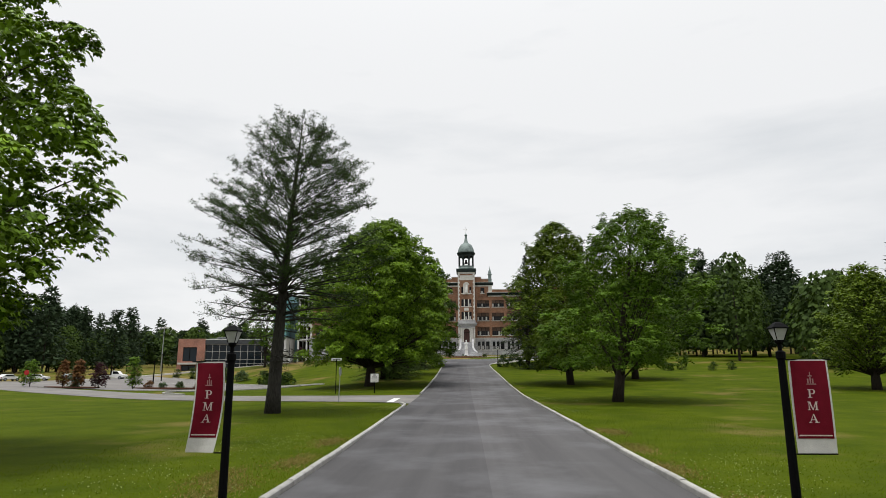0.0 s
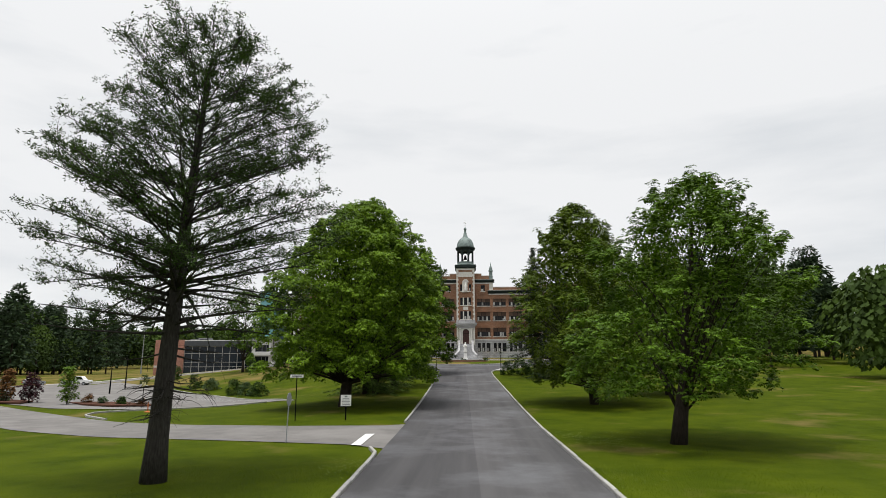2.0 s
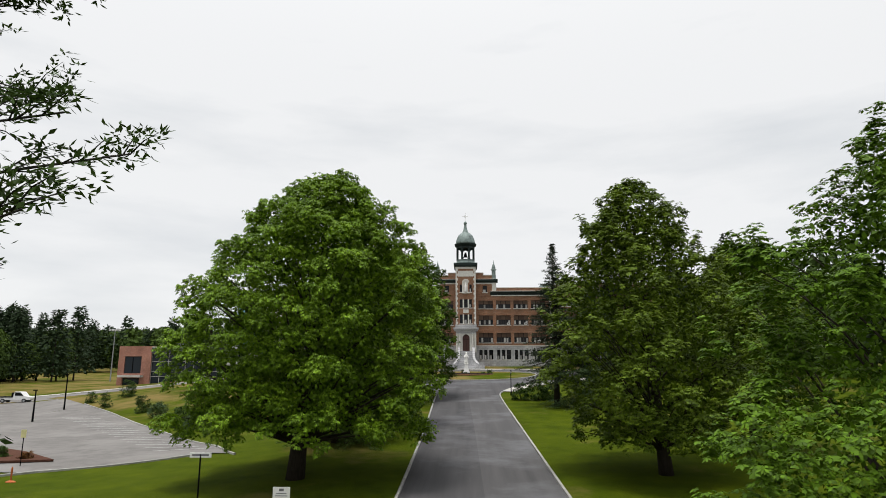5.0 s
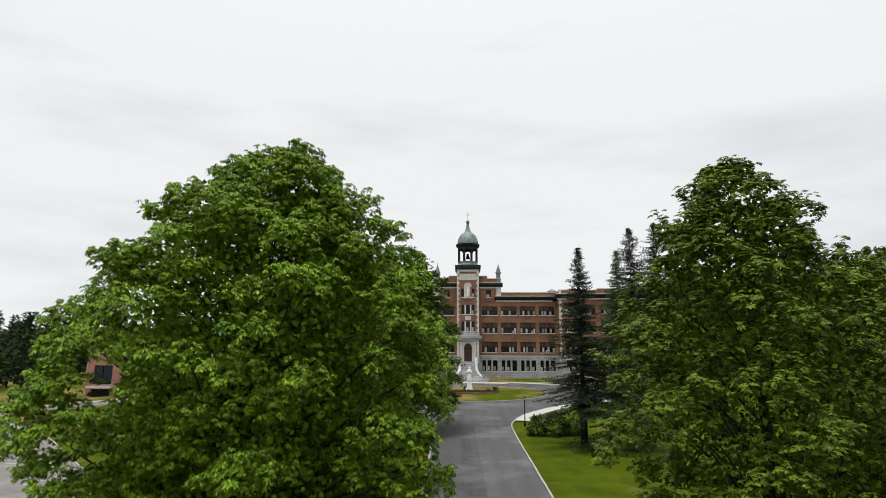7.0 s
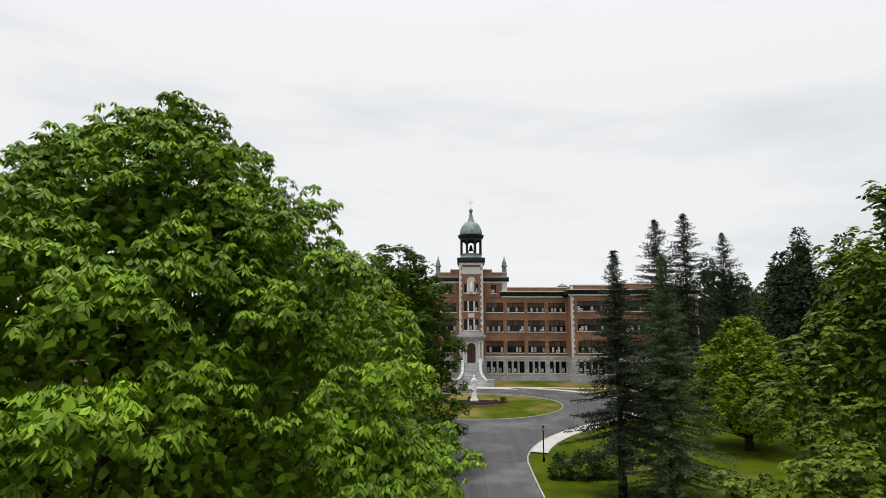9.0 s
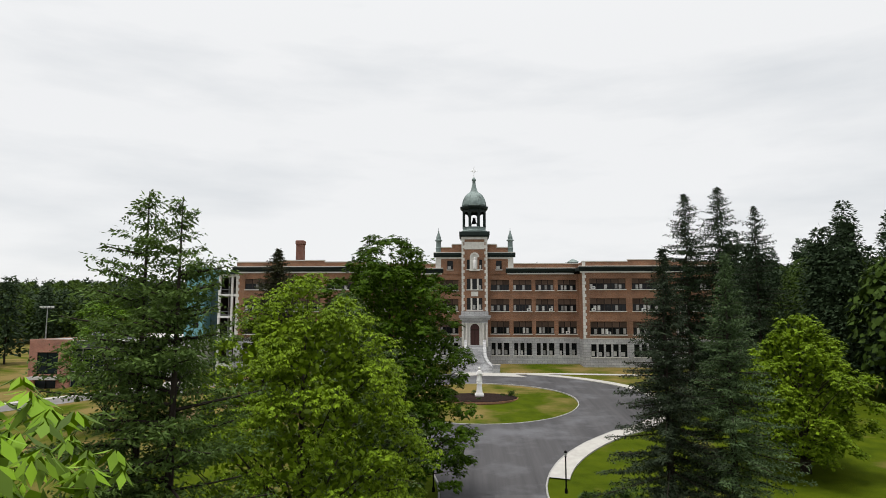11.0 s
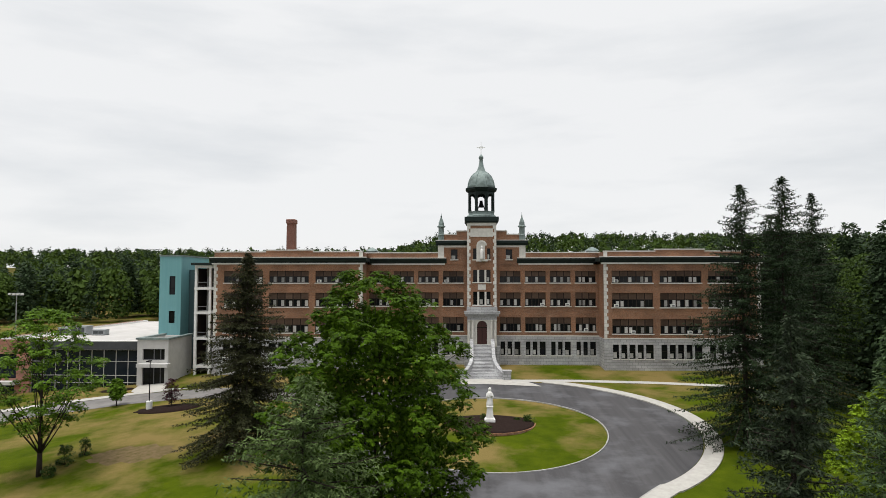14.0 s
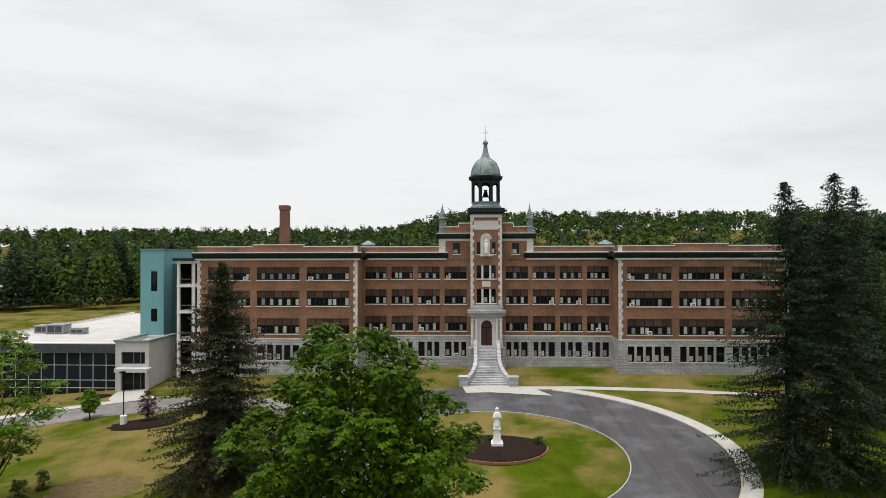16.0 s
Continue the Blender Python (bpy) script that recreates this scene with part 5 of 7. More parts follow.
def broadleaf(x, y, top, prof, clear, leaf_mat, label, seed, n_tufts, per, spread, leaf_len, leaf_wid, lobes=40, wobble=0.35, trunk_r=0.38, limbs=60,
              bark=BARK_DARK, inner=0.15, pad_r=None, dense=1.0, lean=(0.0, 0.0), droop=0.5, group="", category="tree", tuft=umbrellas, flat=0.75, shoots=0, fill=1.0, steep=0.9, fork=None, oval=1.0, limb_r=0.26):
    """A tree with a tapered trunk, limbs that reach the foliage, and a crown of leaf rosettes."""
    rng = np.random.default_rng(seed)
    z0 = gz(x, y) - 0.1
    h = top - z0
    ob = thing("tree", x, y, z0, label, category, group)
    ch = h - clear
    pos, out, under, facing = crown_centres(rng, n_tufts, ch, prof, lobes, wobble, inner, pad_r, flat, oval)
    if shoots:
        high = np.flatnonzero((pos[:, 2] > 0.40 * ch) & (pos[:, 2] < 0.90 * ch))
        base = np.repeat(pos[rng.choice(high, shoots)], 6, 0)
        rise = np.repeat(unit(np.concatenate([base[::6, :2] * 0.14 + rng.normal(size=(shoots, 2)) * 0.2, np.ones((shoots, 1))], 1)), 6, 0)
        pos = np.concatenate([pos, base + rise * np.repeat(rng.uniform(0.4, 1.1, (shoots, 1)), 6, 0) * np.tile(np.linspace(0.15, 1, 6), shoots)[:, None]])
        out = np.concatenate([out, rise])
    pos[:, 2] += clear
    pos[:, 0] += lean[0] * pos[:, 2] / h
    pos[:, 1] += lean[1] * pos[:, 2] / h
    part("crown", quads("crown", tuft(rng, pos, out, per, spread, leaf_len, leaf_wid, droop), leaf_mat), None, ob)
    big = max(v for _, v in prof)
    far = 1.6 if y > 112 else 1.0
    under = under + np.array([lean[0], lean[1], 0]) * ((under[:, 2:] + clear) / h) + np.array([0, 0, clear])
    shade = 0.215 * dense * (pad_r or 1.0) * far
    below = leaves(rng, under, rng.normal(size=under.shape), facing + rng.normal(size=under.shape) * 0.3, shade, shade * 0.8)
    m = int(110 * fill * big * ch / far ** 2)
    fu, fa = rng.uniform(0.02, 0.87, m), rng.uniform(0, 2 * math.pi, m)
    fr = np.interp(fu, [v for v, _ in prof], [v for _, v in prof]) * np.sqrt(rng.uniform(0.02, 0.34, m))
    deep = np.stack([fr * np.cos(fa) + lean[0] * (clear + fu * ch) / h, oval * fr * np.sin(fa) + lean[1] * (clear + fu * ch) / h, clear + fu * ch], 1)
    core = leaves(rng, deep, rng.normal(size=(m, 3)), rng.normal(size=(m, 3)), 0.27 * dense * far, 0.19 * dense * far)
    part("inner_foliage", quads("inner_foliage", np.concatenate([below, core]), leaf_mat), None, ob)
    s = Shape()
    tz = np.linspace(0, h * 0.82, 9)
    tx = [(lean[0] * z / h + rng.normal() * 0.05 * (k > 1), lean[1] * z / h + rng.normal() * 0.05 * (k > 1), z) for k, z in enumerate(tz)]
    s.tube(tx, [trunk_r * (1.2 if k == 0 else 1.0 if k == 1 else 1 - 0.95 * k / 8.5) for k in range(9)], 9)
    able = np.flatnonzero(pos[:, 2] > (clear + 0.28 * ch if steep > 1.5 else 0))
    pick = rng.choice(able, min(limbs, len(able)), replace=False)
    for i in pick:
        p = pos[i]
        f = np.clip((p[2] - steep * np.hypot(p[0], p[1])) / (h * 0.82), (fork or clear * 0.9) / h, 0.92)
        z = f * h * 0.82
        r = trunk_r * (1 - 0.95 * f) * limb_r + 0.012
        limb(s, (lean[0] * z / h, lean[1] * z / h, z), p, r, 0.012, rng, 0.25)
    part("trunk", s, bark, ob, smooth=True)
    return ob


def conifer(x, y, top, radius, leaf_mat, label, seed, branches=260, clear=0.6, droop=0.35, spray=0.45, wid=0.13, step=0.3, trunk_r=0.3, power=0.9, bark=BARK_DARK, group="", twigs=3, fan=0.0, whorl=1):
    """A spruce: a straight trunk with whorls of drooping branches that carry sprays of needles."""
    rng = np.random.default_rng(seed)
    z0 = gz(x, y) - 0.1
    h = top - z0
    ob = thing("spruce_tree", x, y, z0, label, "tree", group)
    s = Shape()
    s.tube([(0, 0, 0), (0.03, 0, h * 0.3), (-0.03, 0.02, h * 0.65), (0, 0, h)], [trunk_r * 1.2, trunk_r * 0.75, trunk_r * 0.33, 0.012], 8)
    P, A, N = [], [], []
    stray = min(0.08, 0.4 * spray)
    for k in range(branches):
        u = (k // whorl * whorl + whorl * rng.uniform(0.2, 0.8) if whorl > 1 else k + rng.uniform(0, 1)) / branches
        u = 1 - (1 - min(u, 0.997)) ** 0.95
        z = clear + (h - clear) * u
        ln = radius * (1 - u) ** power * (1 - u) / (1.022 - u) * rng.uniform(0.65, 1.15) + 0.1
        a = rng.uniform(0, 2 * math.pi)
        d = np.array([math.cos(a), math.sin(a), 0])
        n = max(3, int(ln / step))
        t = np.linspace(0.12, 1, n)
        up = 0.55 * (u - 0.36)
        pz = ln * (up * t - droop * t ** 1.6 + droop * 0.55 * t ** 3)
        line = np.outer(t * ln, d) + np.stack([np.zeros(n), np.zeros(n), z + pz], 1)
        if k % 2 == 0 and ln > 1.0:
            s.tube([(0, 0, z), *line[:: max(1, n // 3)].tolist(), line[-1].tolist()], np.linspace(0.05, 0.01, len(line[:: max(1, n // 3)]) + 2).tolist(), 4)
        perp = np.array([-d[1], d[0], 0])
        for j in range(twigs):
            sgn = (-1, 1, 0)[j % 3]
            m = n
            wv = (1 - t * 0.55) * spray * rng.uniform(0.7, 1.3, m)
            aside = perp[None, :] * (sgn or rng.choice([-1, 1])) * (fan * min(1.0, ln / 2.6) * (1.05 - t * 0.8) * rng.uniform(0, 1, m))[:, None]
            P.append(line + aside + rng.normal(size=(m, 3)) * 0.05)
            A.append((d * (0.55 + 0.6 * (sgn == 0)) + perp * sgn)[None, :] * wv[:, None] + np.stack([rng.normal(size=m) * stray, rng.normal(size=m) * stray, -0.22 * wv + rng.normal(size=m) * stray], 1))
            N.append(np.tile(np.array([0, 0, 1.0]), (m, 1)) + rng.normal(size=(m, 3)) * 0.35)
            P.append(line + aside * 0.8 + perp * sgn * 0.12 + rng.normal(size=(m, 3)) * 0.06)
            A.append(perp[None, :] * sgn * 0.3 * wv[:, None] + np.stack([rng.normal(size=m) * stray * 1.5, rng.normal(size=m) * stray * 1.5, -0.8 * wv], 1))
            N.append(rng.normal(size=(m, 3)))
    P, A, N = np.concatenate(P), np.concatenate(A), np.concatenate(N)
    ln = np.linalg.norm(A, axis=1, keepdims=True)
    ahead = unit(A)
    across = unit(np.cross(N, ahead))
    L = ln * rng.uniform(0.9, 1.5, ln.shape)
    W = wid * rng.uniform(0.7, 1.3, ln.shape)
    v = np.stack([P, P + ahead * L * 0.4 + across * W / 2, P + ahead * L, P + ahead * L * 0.4 - across * W / 2], 1)
    part("crown", quads("crown", v, leaf_mat), None, ob)
    part("trunk", s, bark, ob, smooth=True)
    return ob


def hemlock(x, y, top, label, seed):
    """The tall open evergreen: bare straight trunk, rising limbs, tufts towards the limb ends."""
    rng = np.random.default_rng(seed)
    z0 = gz(x, y) - 0.1
    h = top - z0
    ob = thing("pine_tree", x, y, z0, label, "tree")
    s = Shape()
    lean = np.array([0.9, 0.2])
    axis = lambda z: np.array([lean[0] * (z / h) ** 1.5, lean[1] * (z / h), z])
    zs = np.linspace(0, h * 0.97, 12)
    s.tube([axis(z).tolist() for z in zs], [0.46, 0.36, 0.33, 0.30, 0.27, 0.24, 0.20, 0.165, 0.13, 0.095, 0.06, 0.02], 10)
    C, O = [], []
    N = 205
    for k in range(N):
        u = ((k + rng.uniform(0, 1)) / N) ** 0.8
        ze = h * (0.26 + 0.73 * u)
        reach = np.interp(u, [0, 0.1, 0.27, 0.43, 0.55, 0.69, 0.86, 0.95, 1.0], [3.6, 4.6, 5.4, 5.6, 5.3, 4.8, 3.5, 2.3, 0.8]) * rng.uniform(0.55, 1.06)
        rise = np.interp(u, [0, 0.2, 0.6, 1.0], [-0.05, 0.2, 0.5, 0.8])
        z = max(h * rng.uniform(0.22, 0.44), ze - reach * rise)
        a = rng.uniform(0, 2 * math.pi)
        d = np.array([math.cos(a), math.sin(a), 0])
        a0 = axis(z)
        end = np.array([*(axis(ze)[:2]), ze]) + d * reach
        r0 = 0.052 * (1 - u) + 0.016
        limb(s, a0, end, r0, 0.012, rng, 0.1, 6, 5)
        nsub = int((3 + reach * 2.8) * min(1.0, 0.45 + 1.7 * u))
        for j in range(nsub):
            t = rng.uniform(0.2, 1.0) ** 0.75
            p = a0 + (end - a0) * t + np.array([0, 0, 0.1 * reach * t * (1 - t)])
            q = p + (d * rng.uniform(0.2, 0.9) + np.array([-d[1], d[0], 0]) * rng.uniform(-1.0, 1.0)) * rng.uniform(0.35, 0.95) + np.array([0, 0, rng.uniform(-0.1, 0.6)])
            limb(s, p, q, 0.013, 0.004, rng, 0.35, 3, 3)
            for e in range(5):
                C.append(p + (q - p) * (0.25 + 0.2 * e + rng.uniform(-0.08, 0.08)) + rng.normal(size=3) * 0.05)
                O.append(unit(q - p) + np.array([0, 0, 0.35]))
    for k in range(16):
        z = h * rng.uniform(0.13, 0.27)
        a = rng.uniform(0, 2 * math.pi)
        ln = rng.uniform(1.0, 2.9)
        end = axis(z) + np.array([math.cos(a), math.sin(a), -0.12]) * ln
        limb(s, axis(z), end, 0.045, 0.008, rng, -0.1, 6, 5)
        for j in range(7):
            t = rng.uniform(0.4, 1)
            p = axis(z) + (end - axis(z)) * t
            q = p + rng.normal(size=3) * np.array([0.45, 0.45, 0.3]) - np.array([0, 0, 0.15])
            limb(s, p, q, 0.012, 0.004, rng, 0.6, 4, 4)
    C, O = np.array(C), np.array(O)
    part("crown", quads("crown", tufts(rng, C, O, 9, 0.15, 0.12, 0.046, 0.0), LEAF_PINE), None, ob)
    part("trunk", s, BARK, ob, smooth=True)
    return ob


ROUND = [(0, 0.75), (0.12, 0.95), (0.35, 1.0), (0.6, 0.88), (0.8, 0.62), (0.93, 0.35), (1, 0.1)]


def pr(profile, r):
    return [(u, q * r) for u, q in profile]


hemlock(-10.9, 34.5, 17.9, "tall open evergreen with bare dark trunk and thin foliage", 3)
broadleaf(-16.4, 15.6, 17.5, pr(ROUND, 6.5), 4.2, LEAF_MAPLE, "large maple with bright green leaves overhanging the lawn", 11, 1150, 42, 0.36, 0.17, 0.10, lobes=110, limbs=60, pad_r=1.05, inner=0.06, droop=0.8)
broadleaf(10.2, 45.4, 14.9, pr([(0, 0.62), (0.1, 0.95), (0.3, 1.0), (0.55, 0.84), (0.78, 0.64), (0.9, 0.42), (1, 0.15)], 6.9), 2.4, LEAF_LOCUST,
          "spreading open maple with many rising stems and light foliage", 12, 1750, 36, 0.34, 0.125, 0.075, lobes=160, wobble=0.55, limbs=56, trunk_r=0.36, pad_r=0.85, inner=0.12, lean=(2.0, 0.0), dense=0.7, shoots=130, flat=0.4, fill=0.9, steep=1.7, fork=1.7, limb_r=0.17)
FULL = [(0, 0.8), (0.15, 1.0), (0.45, 0.98), (0.7, 0.8), (0.83, 0.6), (0.93, 0.42), (1, 0.12)]
broadleaf(-10.8, 66.2, 19.7, pr([(0, 0.97), (0.08, 1.04), (0.35, 1.03), (0.6, 0.98), (0.7, 0.84), (0.8, 0.66), (0.9, 0.48), (0.96, 0.34), (1, 0.2)], 8.0), 2.6, LEAF_MAPLE,
          "big dense maple beside the driveway with layered drooping leaves", 13, 4400, 48, 0.30, 0.156, 0.064, lobes=255, wobble=0.30, droop=1.0, trunk_r=0.46, inner=0.03, pad_r=0.95, flat=0.66, fill=1.8, dense=1.0, lean=(1.5, 0.0), oval=0.88, limbs=90)
broadleaf(10.4, 67.6, 19.6, pr([(0, 0.78), (0.15, 0.98), (0.4, 1.0), (0.62, 0.84), (0.8, 0.6), (0.92, 0.38), (1, 0.15)], 6.8), 1.9, LEAF_DEEP, "tall dense dark green linden beside the driveway", 14, 2600, 36, 0.30, 0.14, 0.085, lobes=170, wobble=0.34, trunk_r=0.36, inner=0.04, lean=(-1.2, 0.0), pad_r=0.92, flat=0.68, shoots=25, fill=0.9)
broadleaf(19.3, 76.0, 17.5, pr(ROUND, 6.0), 2.2, LEAF_DEEP, "dense dark green linden behind the driveway trees", 15, 850, 34, 0.42, 0.18, 0.105, lobes=60, inner=0.1)
broadleaf(-9.0, 86.0, 20.0, pr(FULL, 5.7), 2.6, LEAF_LIGHT, "light green maple with an open domed crown", 16, 1700, 42, 0.33, 0.125, 0.056, lobes=115, wobble=0.25, droop=0.9, inner=0.06, pad_r=0.8, flat=0.65)
broadleaf(-8.4, 109.2, 24.4, pr([(0, 0.9), (0.2, 1.0), (0.5, 0.96), (0.75, 0.80), (0.92, 0.55), (1, 0.25)], 6.9), 2.4, LEAF_MID, "tall deep green maple standing by the turning circle", 17, 1900, 36, 0.33, 0.16, 0.10, lobes=150, pad_r=0.9, lean=(-0.4, 0.0), wobble=0.34, inner=0.10, fill=1.7, flat=0.65)
conifer(-10.6, 102.0, 19.8, 6.6, LEAF_SPRUCE_G, "greyish green young spruce beside a maple", 18, branches=360, fan=0.6, power=0.55, droop=0.18, spray=0.22, wid=0.07, step=0.17)
conifer(-11.0, 78.1, 21.4, 4.8, LEAF_SPRUCE_L, "grey-green spruce behind the driveway maples", 19, branches=245, power=0.6, droop=0.15, spray=0.12, wid=0.055, step=0.115, twigs=6, fan=0.7, whorl=4)
conifer(-9.9, 77.6, 21.1, 4.8, LEAF_SPRUCE_L, "grey-green spruce behind the driveway maples", 20, branches=245, power=0.6, droop=0.15, spray=0.12, wid=0.055, step=0.115, twigs=6, fan=0.7, whorl=4)
conifer(8.9, 101.0, 22.4, 4.6, LEAF_SPRUCE_B, "dark blue-green spruce with layered drooping branches", 21, branches=290, spray=0.19, wid=0.07, step=0.16, twigs=5, fan=0.5, droop=0.2, power=0.95, clear=3.3)
conifer(12.4, 100.5, 22.0, 5.2, LEAF_BLUE, "grey-green spruce with layered drooping branches", 22, branches=290, spray=0.19, wid=0.07, step=0.16, twigs=5, fan=0.5, droop=0.22, power=0.95)
conifer(24.6, 141.5, 33.8, 7.6, LEAF_SPRUCE, "very tall dark spruce beside the turning circle", 23, branches=400, step=0.36, spray=0.42, wid=0.12, fan=0.5, power=0.66, clear=1.6, droop=0.26)
conifer(28.2, 140.4, 34.4, 7.6, LEAF_SPRUCE, "very tall dark spruce beside the turning circle", 24, branches=400, step=0.36, spray=0.42, wid=0.12, fan=0.5, power=0.66, clear=1.6, droop=0.26)
conifer(41.0, 158.5, 35.2, 8.0, LEAF_SPRUCE, "very tall dark spruce near the school's east end", 25, branches=400, step=0.36, spray=0.42, wid=0.12, fan=0.5, power=0.72, droop=0.26)
conifer(-26.2, 138.6, 26.6, 7.6, LEAF_SPRUCE_W, "tall dark spruce before the school's west wing", 26, branches=440, step=0.3, spray=0.36, wid=0.12, twigs=4, fan=0.6, power=0.7)
broadleaf(25.5, 118.0, 18.6, pr(ROUND, 6.2), 1.6, LEAF_LIGHT, "rounded fresh green maple beside the spruces", 27, 950, 36, 0.40, 0.16, 0.10, lobes=75, pad_r=0.95, wobble=0.3, inner=0.06)
broadleaf(-44.8, 134.8, 21.2, pr([(0, 0.45), (0.2, 0.8), (0.5, 1.0), (0.75, 0.8), (0.92, 0.5), (1, 0.2)], 6.4), 4.6, LEAF_LOCUST, "slender forked tree with thin light foliage on the slope", 28, 800, 36, 0.42, 0.17, 0.10, lobes=56, wobble=0.55, trunk_r=0.24, dense=0.7, fill=0.12, pad_r=0.95, flat=0.5, limbs=40, steep=1.7, fork=2.6, limb_r=0.3)


def shrub(x, y, r, h, mat, label, seed, n=60, per=36, category="shrub", group=""):
    rng = np.random.default_rng(seed)
    ob = thing("shrub", x, y, gz(x, y) - 0.05, label, category, group)
    pos, out, _, _ = crown_centres(rng, n, h, pr([(0, 0.85), (0.4, 1.0), (0.75, 0.75), (1, 0.2)], r), 24, 0.15, 0.2)
    part("foliage", quads("foliage", tufts(rng, pos, out, per, 0.26 * max(r, 0.6), 0.14 * max(r, 0.7), 0.08 * max(r, 0.7), 0.1), mat), None, ob)
    s = Shape()
    for i in rng.choice(len(pos), 8):
        limb(s, (0, 0, 0), pos[i], 0.035, 0.008, rng, 0.1, 4, 4)
    part("stems", s, BARK_DARK, ob)
    return ob


for k, (x, y, r, h, mat) in enumerate(((5.4, 107.0, 1.3, 2.2, LEAF_SHRUB), (7.3, 107.0, 1.5, 2.4, LEAF_SHRUB), (9.2, 107.8, 1.4, 2.2, LEAF_SHRUB), (-43.9, 137.2, 1.0, 2.2, LEAF_SHRUB), (-43.4, 139.6, 0.8, 1.9, LEAF_SHRUB),
                                       (-43.6, 134.4, 0.8, 1.3, LEAF_SHRUB), (-33.5, 101, 1.5, 2.2, LEAF_SHRUB), (-30.8, 98.5, 1.3, 1.9, LEAF_BLUE), (-28.6, 97, 1.4, 2.0, LEAF_SHRUB), (-45.2, 114.9, 1.4, 2.4, LEAF_SHRUB), (-55.1, 122.8, 1.1, 2.3, LEAF_SHRUB), (-61.9, 130.4, 1.0, 2.0, LEAF_SHRUB), (-57.8, 133.9, 1.5, 2.9, LEAF_SHRUB),
                                       (-40.4, 109.8, 1.5, 1.9, LEAF_BLUE), (-36, 77, 0.8, 1.0, LEAF_SHRUB), (-39, 78.5, 0.7, 0.9, LEAF_BLUE), (-42, 80.8, 0.8, 1.1, LEAF_RUST), (-33.4, 76, 0.6, 0.8, LEAF_RUST))):
    shrub(x, y, r, h, mat, {"shrub_leaves": "clipped dark green shrub", "blue_spruce_needles": "low blue-grey juniper shrub", "rust_leaves": "rusty red shrub in a mulch bed"}[mat.name], 100 + k)
for k, (x, y, r, h) in enumerate(((-1.4, 145.3, 0.5, 0.65), (1.9, 149.6, 0.6, 0.45), (3.1, 149.2, 0.85, 0.85), (-4.6, 149.6, 0.6, 0.45), (-5.8, 149.2, 0.85, 0.85), (-2.0, 149.6, 0.4, 0.9))):
    shrub(x, y, r, h, LEAF_SHRUB, "low dark evergreen shrub in the statue's mulch bed", 140 + k, 40, 30, "shrub", "shrubs round the statue")

broadleaf(37.0, 60.0, 13.2, pr(ROUND, 5.4), 1.8, LEAF_DEEP, "rounded green maple alone on the lawn", 31, 800, 34, 0.44, 0.16, 0.10, lobes=70, pad_r=0.9)
for k, (x, y) in enumerate(((29, 95), (31.5, 96.5), (35.5, 95), (39, 97))):
    shrub(x, y, 0.9, 1.4, LEAF_SHRUB, "small rounded shrub at the lawn's far edge", 160 + k, 40, 30)

# small trees in the parking area's beds
bed3 = part("planting_bed", Shape().slab([(-48, 78.6), (-52, 80.2), (-61, 88), (-62, 90.5), (-57, 88.5), (-50, 83.4)], 0, 0.14), MULCH_RED)
bed3.location.z = gz(-55, 84) + 0.05
tagged(bed3, "mulch bed with small trees between parking bays", "planting bed", kind="structure")
for k, (x, y, h, r, mat, lab) in enumerate(((-49.2, 81.6, 3.5, 1.5, LEAF_PURPLE, "small dark purple-leaved tree in mulch"), (-42.9, 78.6, 4.3, 1.3, LEAF_LOCUST, "small light green tree with a thin trunk"),
                                            (-52.9, 83.0, 3.9, 1.2, LEAF_RUST, "small rust-coloured tree in mulch"), (-56.3, 85.0, 3.9, 1.2, LEAF_RUST, "small rust-coloured tree in mulch"),
                                            (-66.0, 92.0, 4.2, 1.9, LEAF_LOCUST, "small rounded green tree by the parking area"))):
    broadleaf(x, y, gz(x, y) + h, pr(ROUND, r), 0.7, mat, lab, 170 + k, 150, 30, 0.26, 0.14, 0.09, lobes=22, trunk_r=0.07, limbs=14, dense=0.35)
conifer(-53.6, 83.2, gz(-53.6, 83.2) + 3.0, 1.3, LEAF_BLUE, "small blue spruce in a mulch bed", 180, branches=80, clear=0.15, spray=0.25, wid=0.08, step=0.2, trunk_r=0.06)

# far woods, one mass each of broadleaf trees and pines
rng = np.random.default_rng(77)


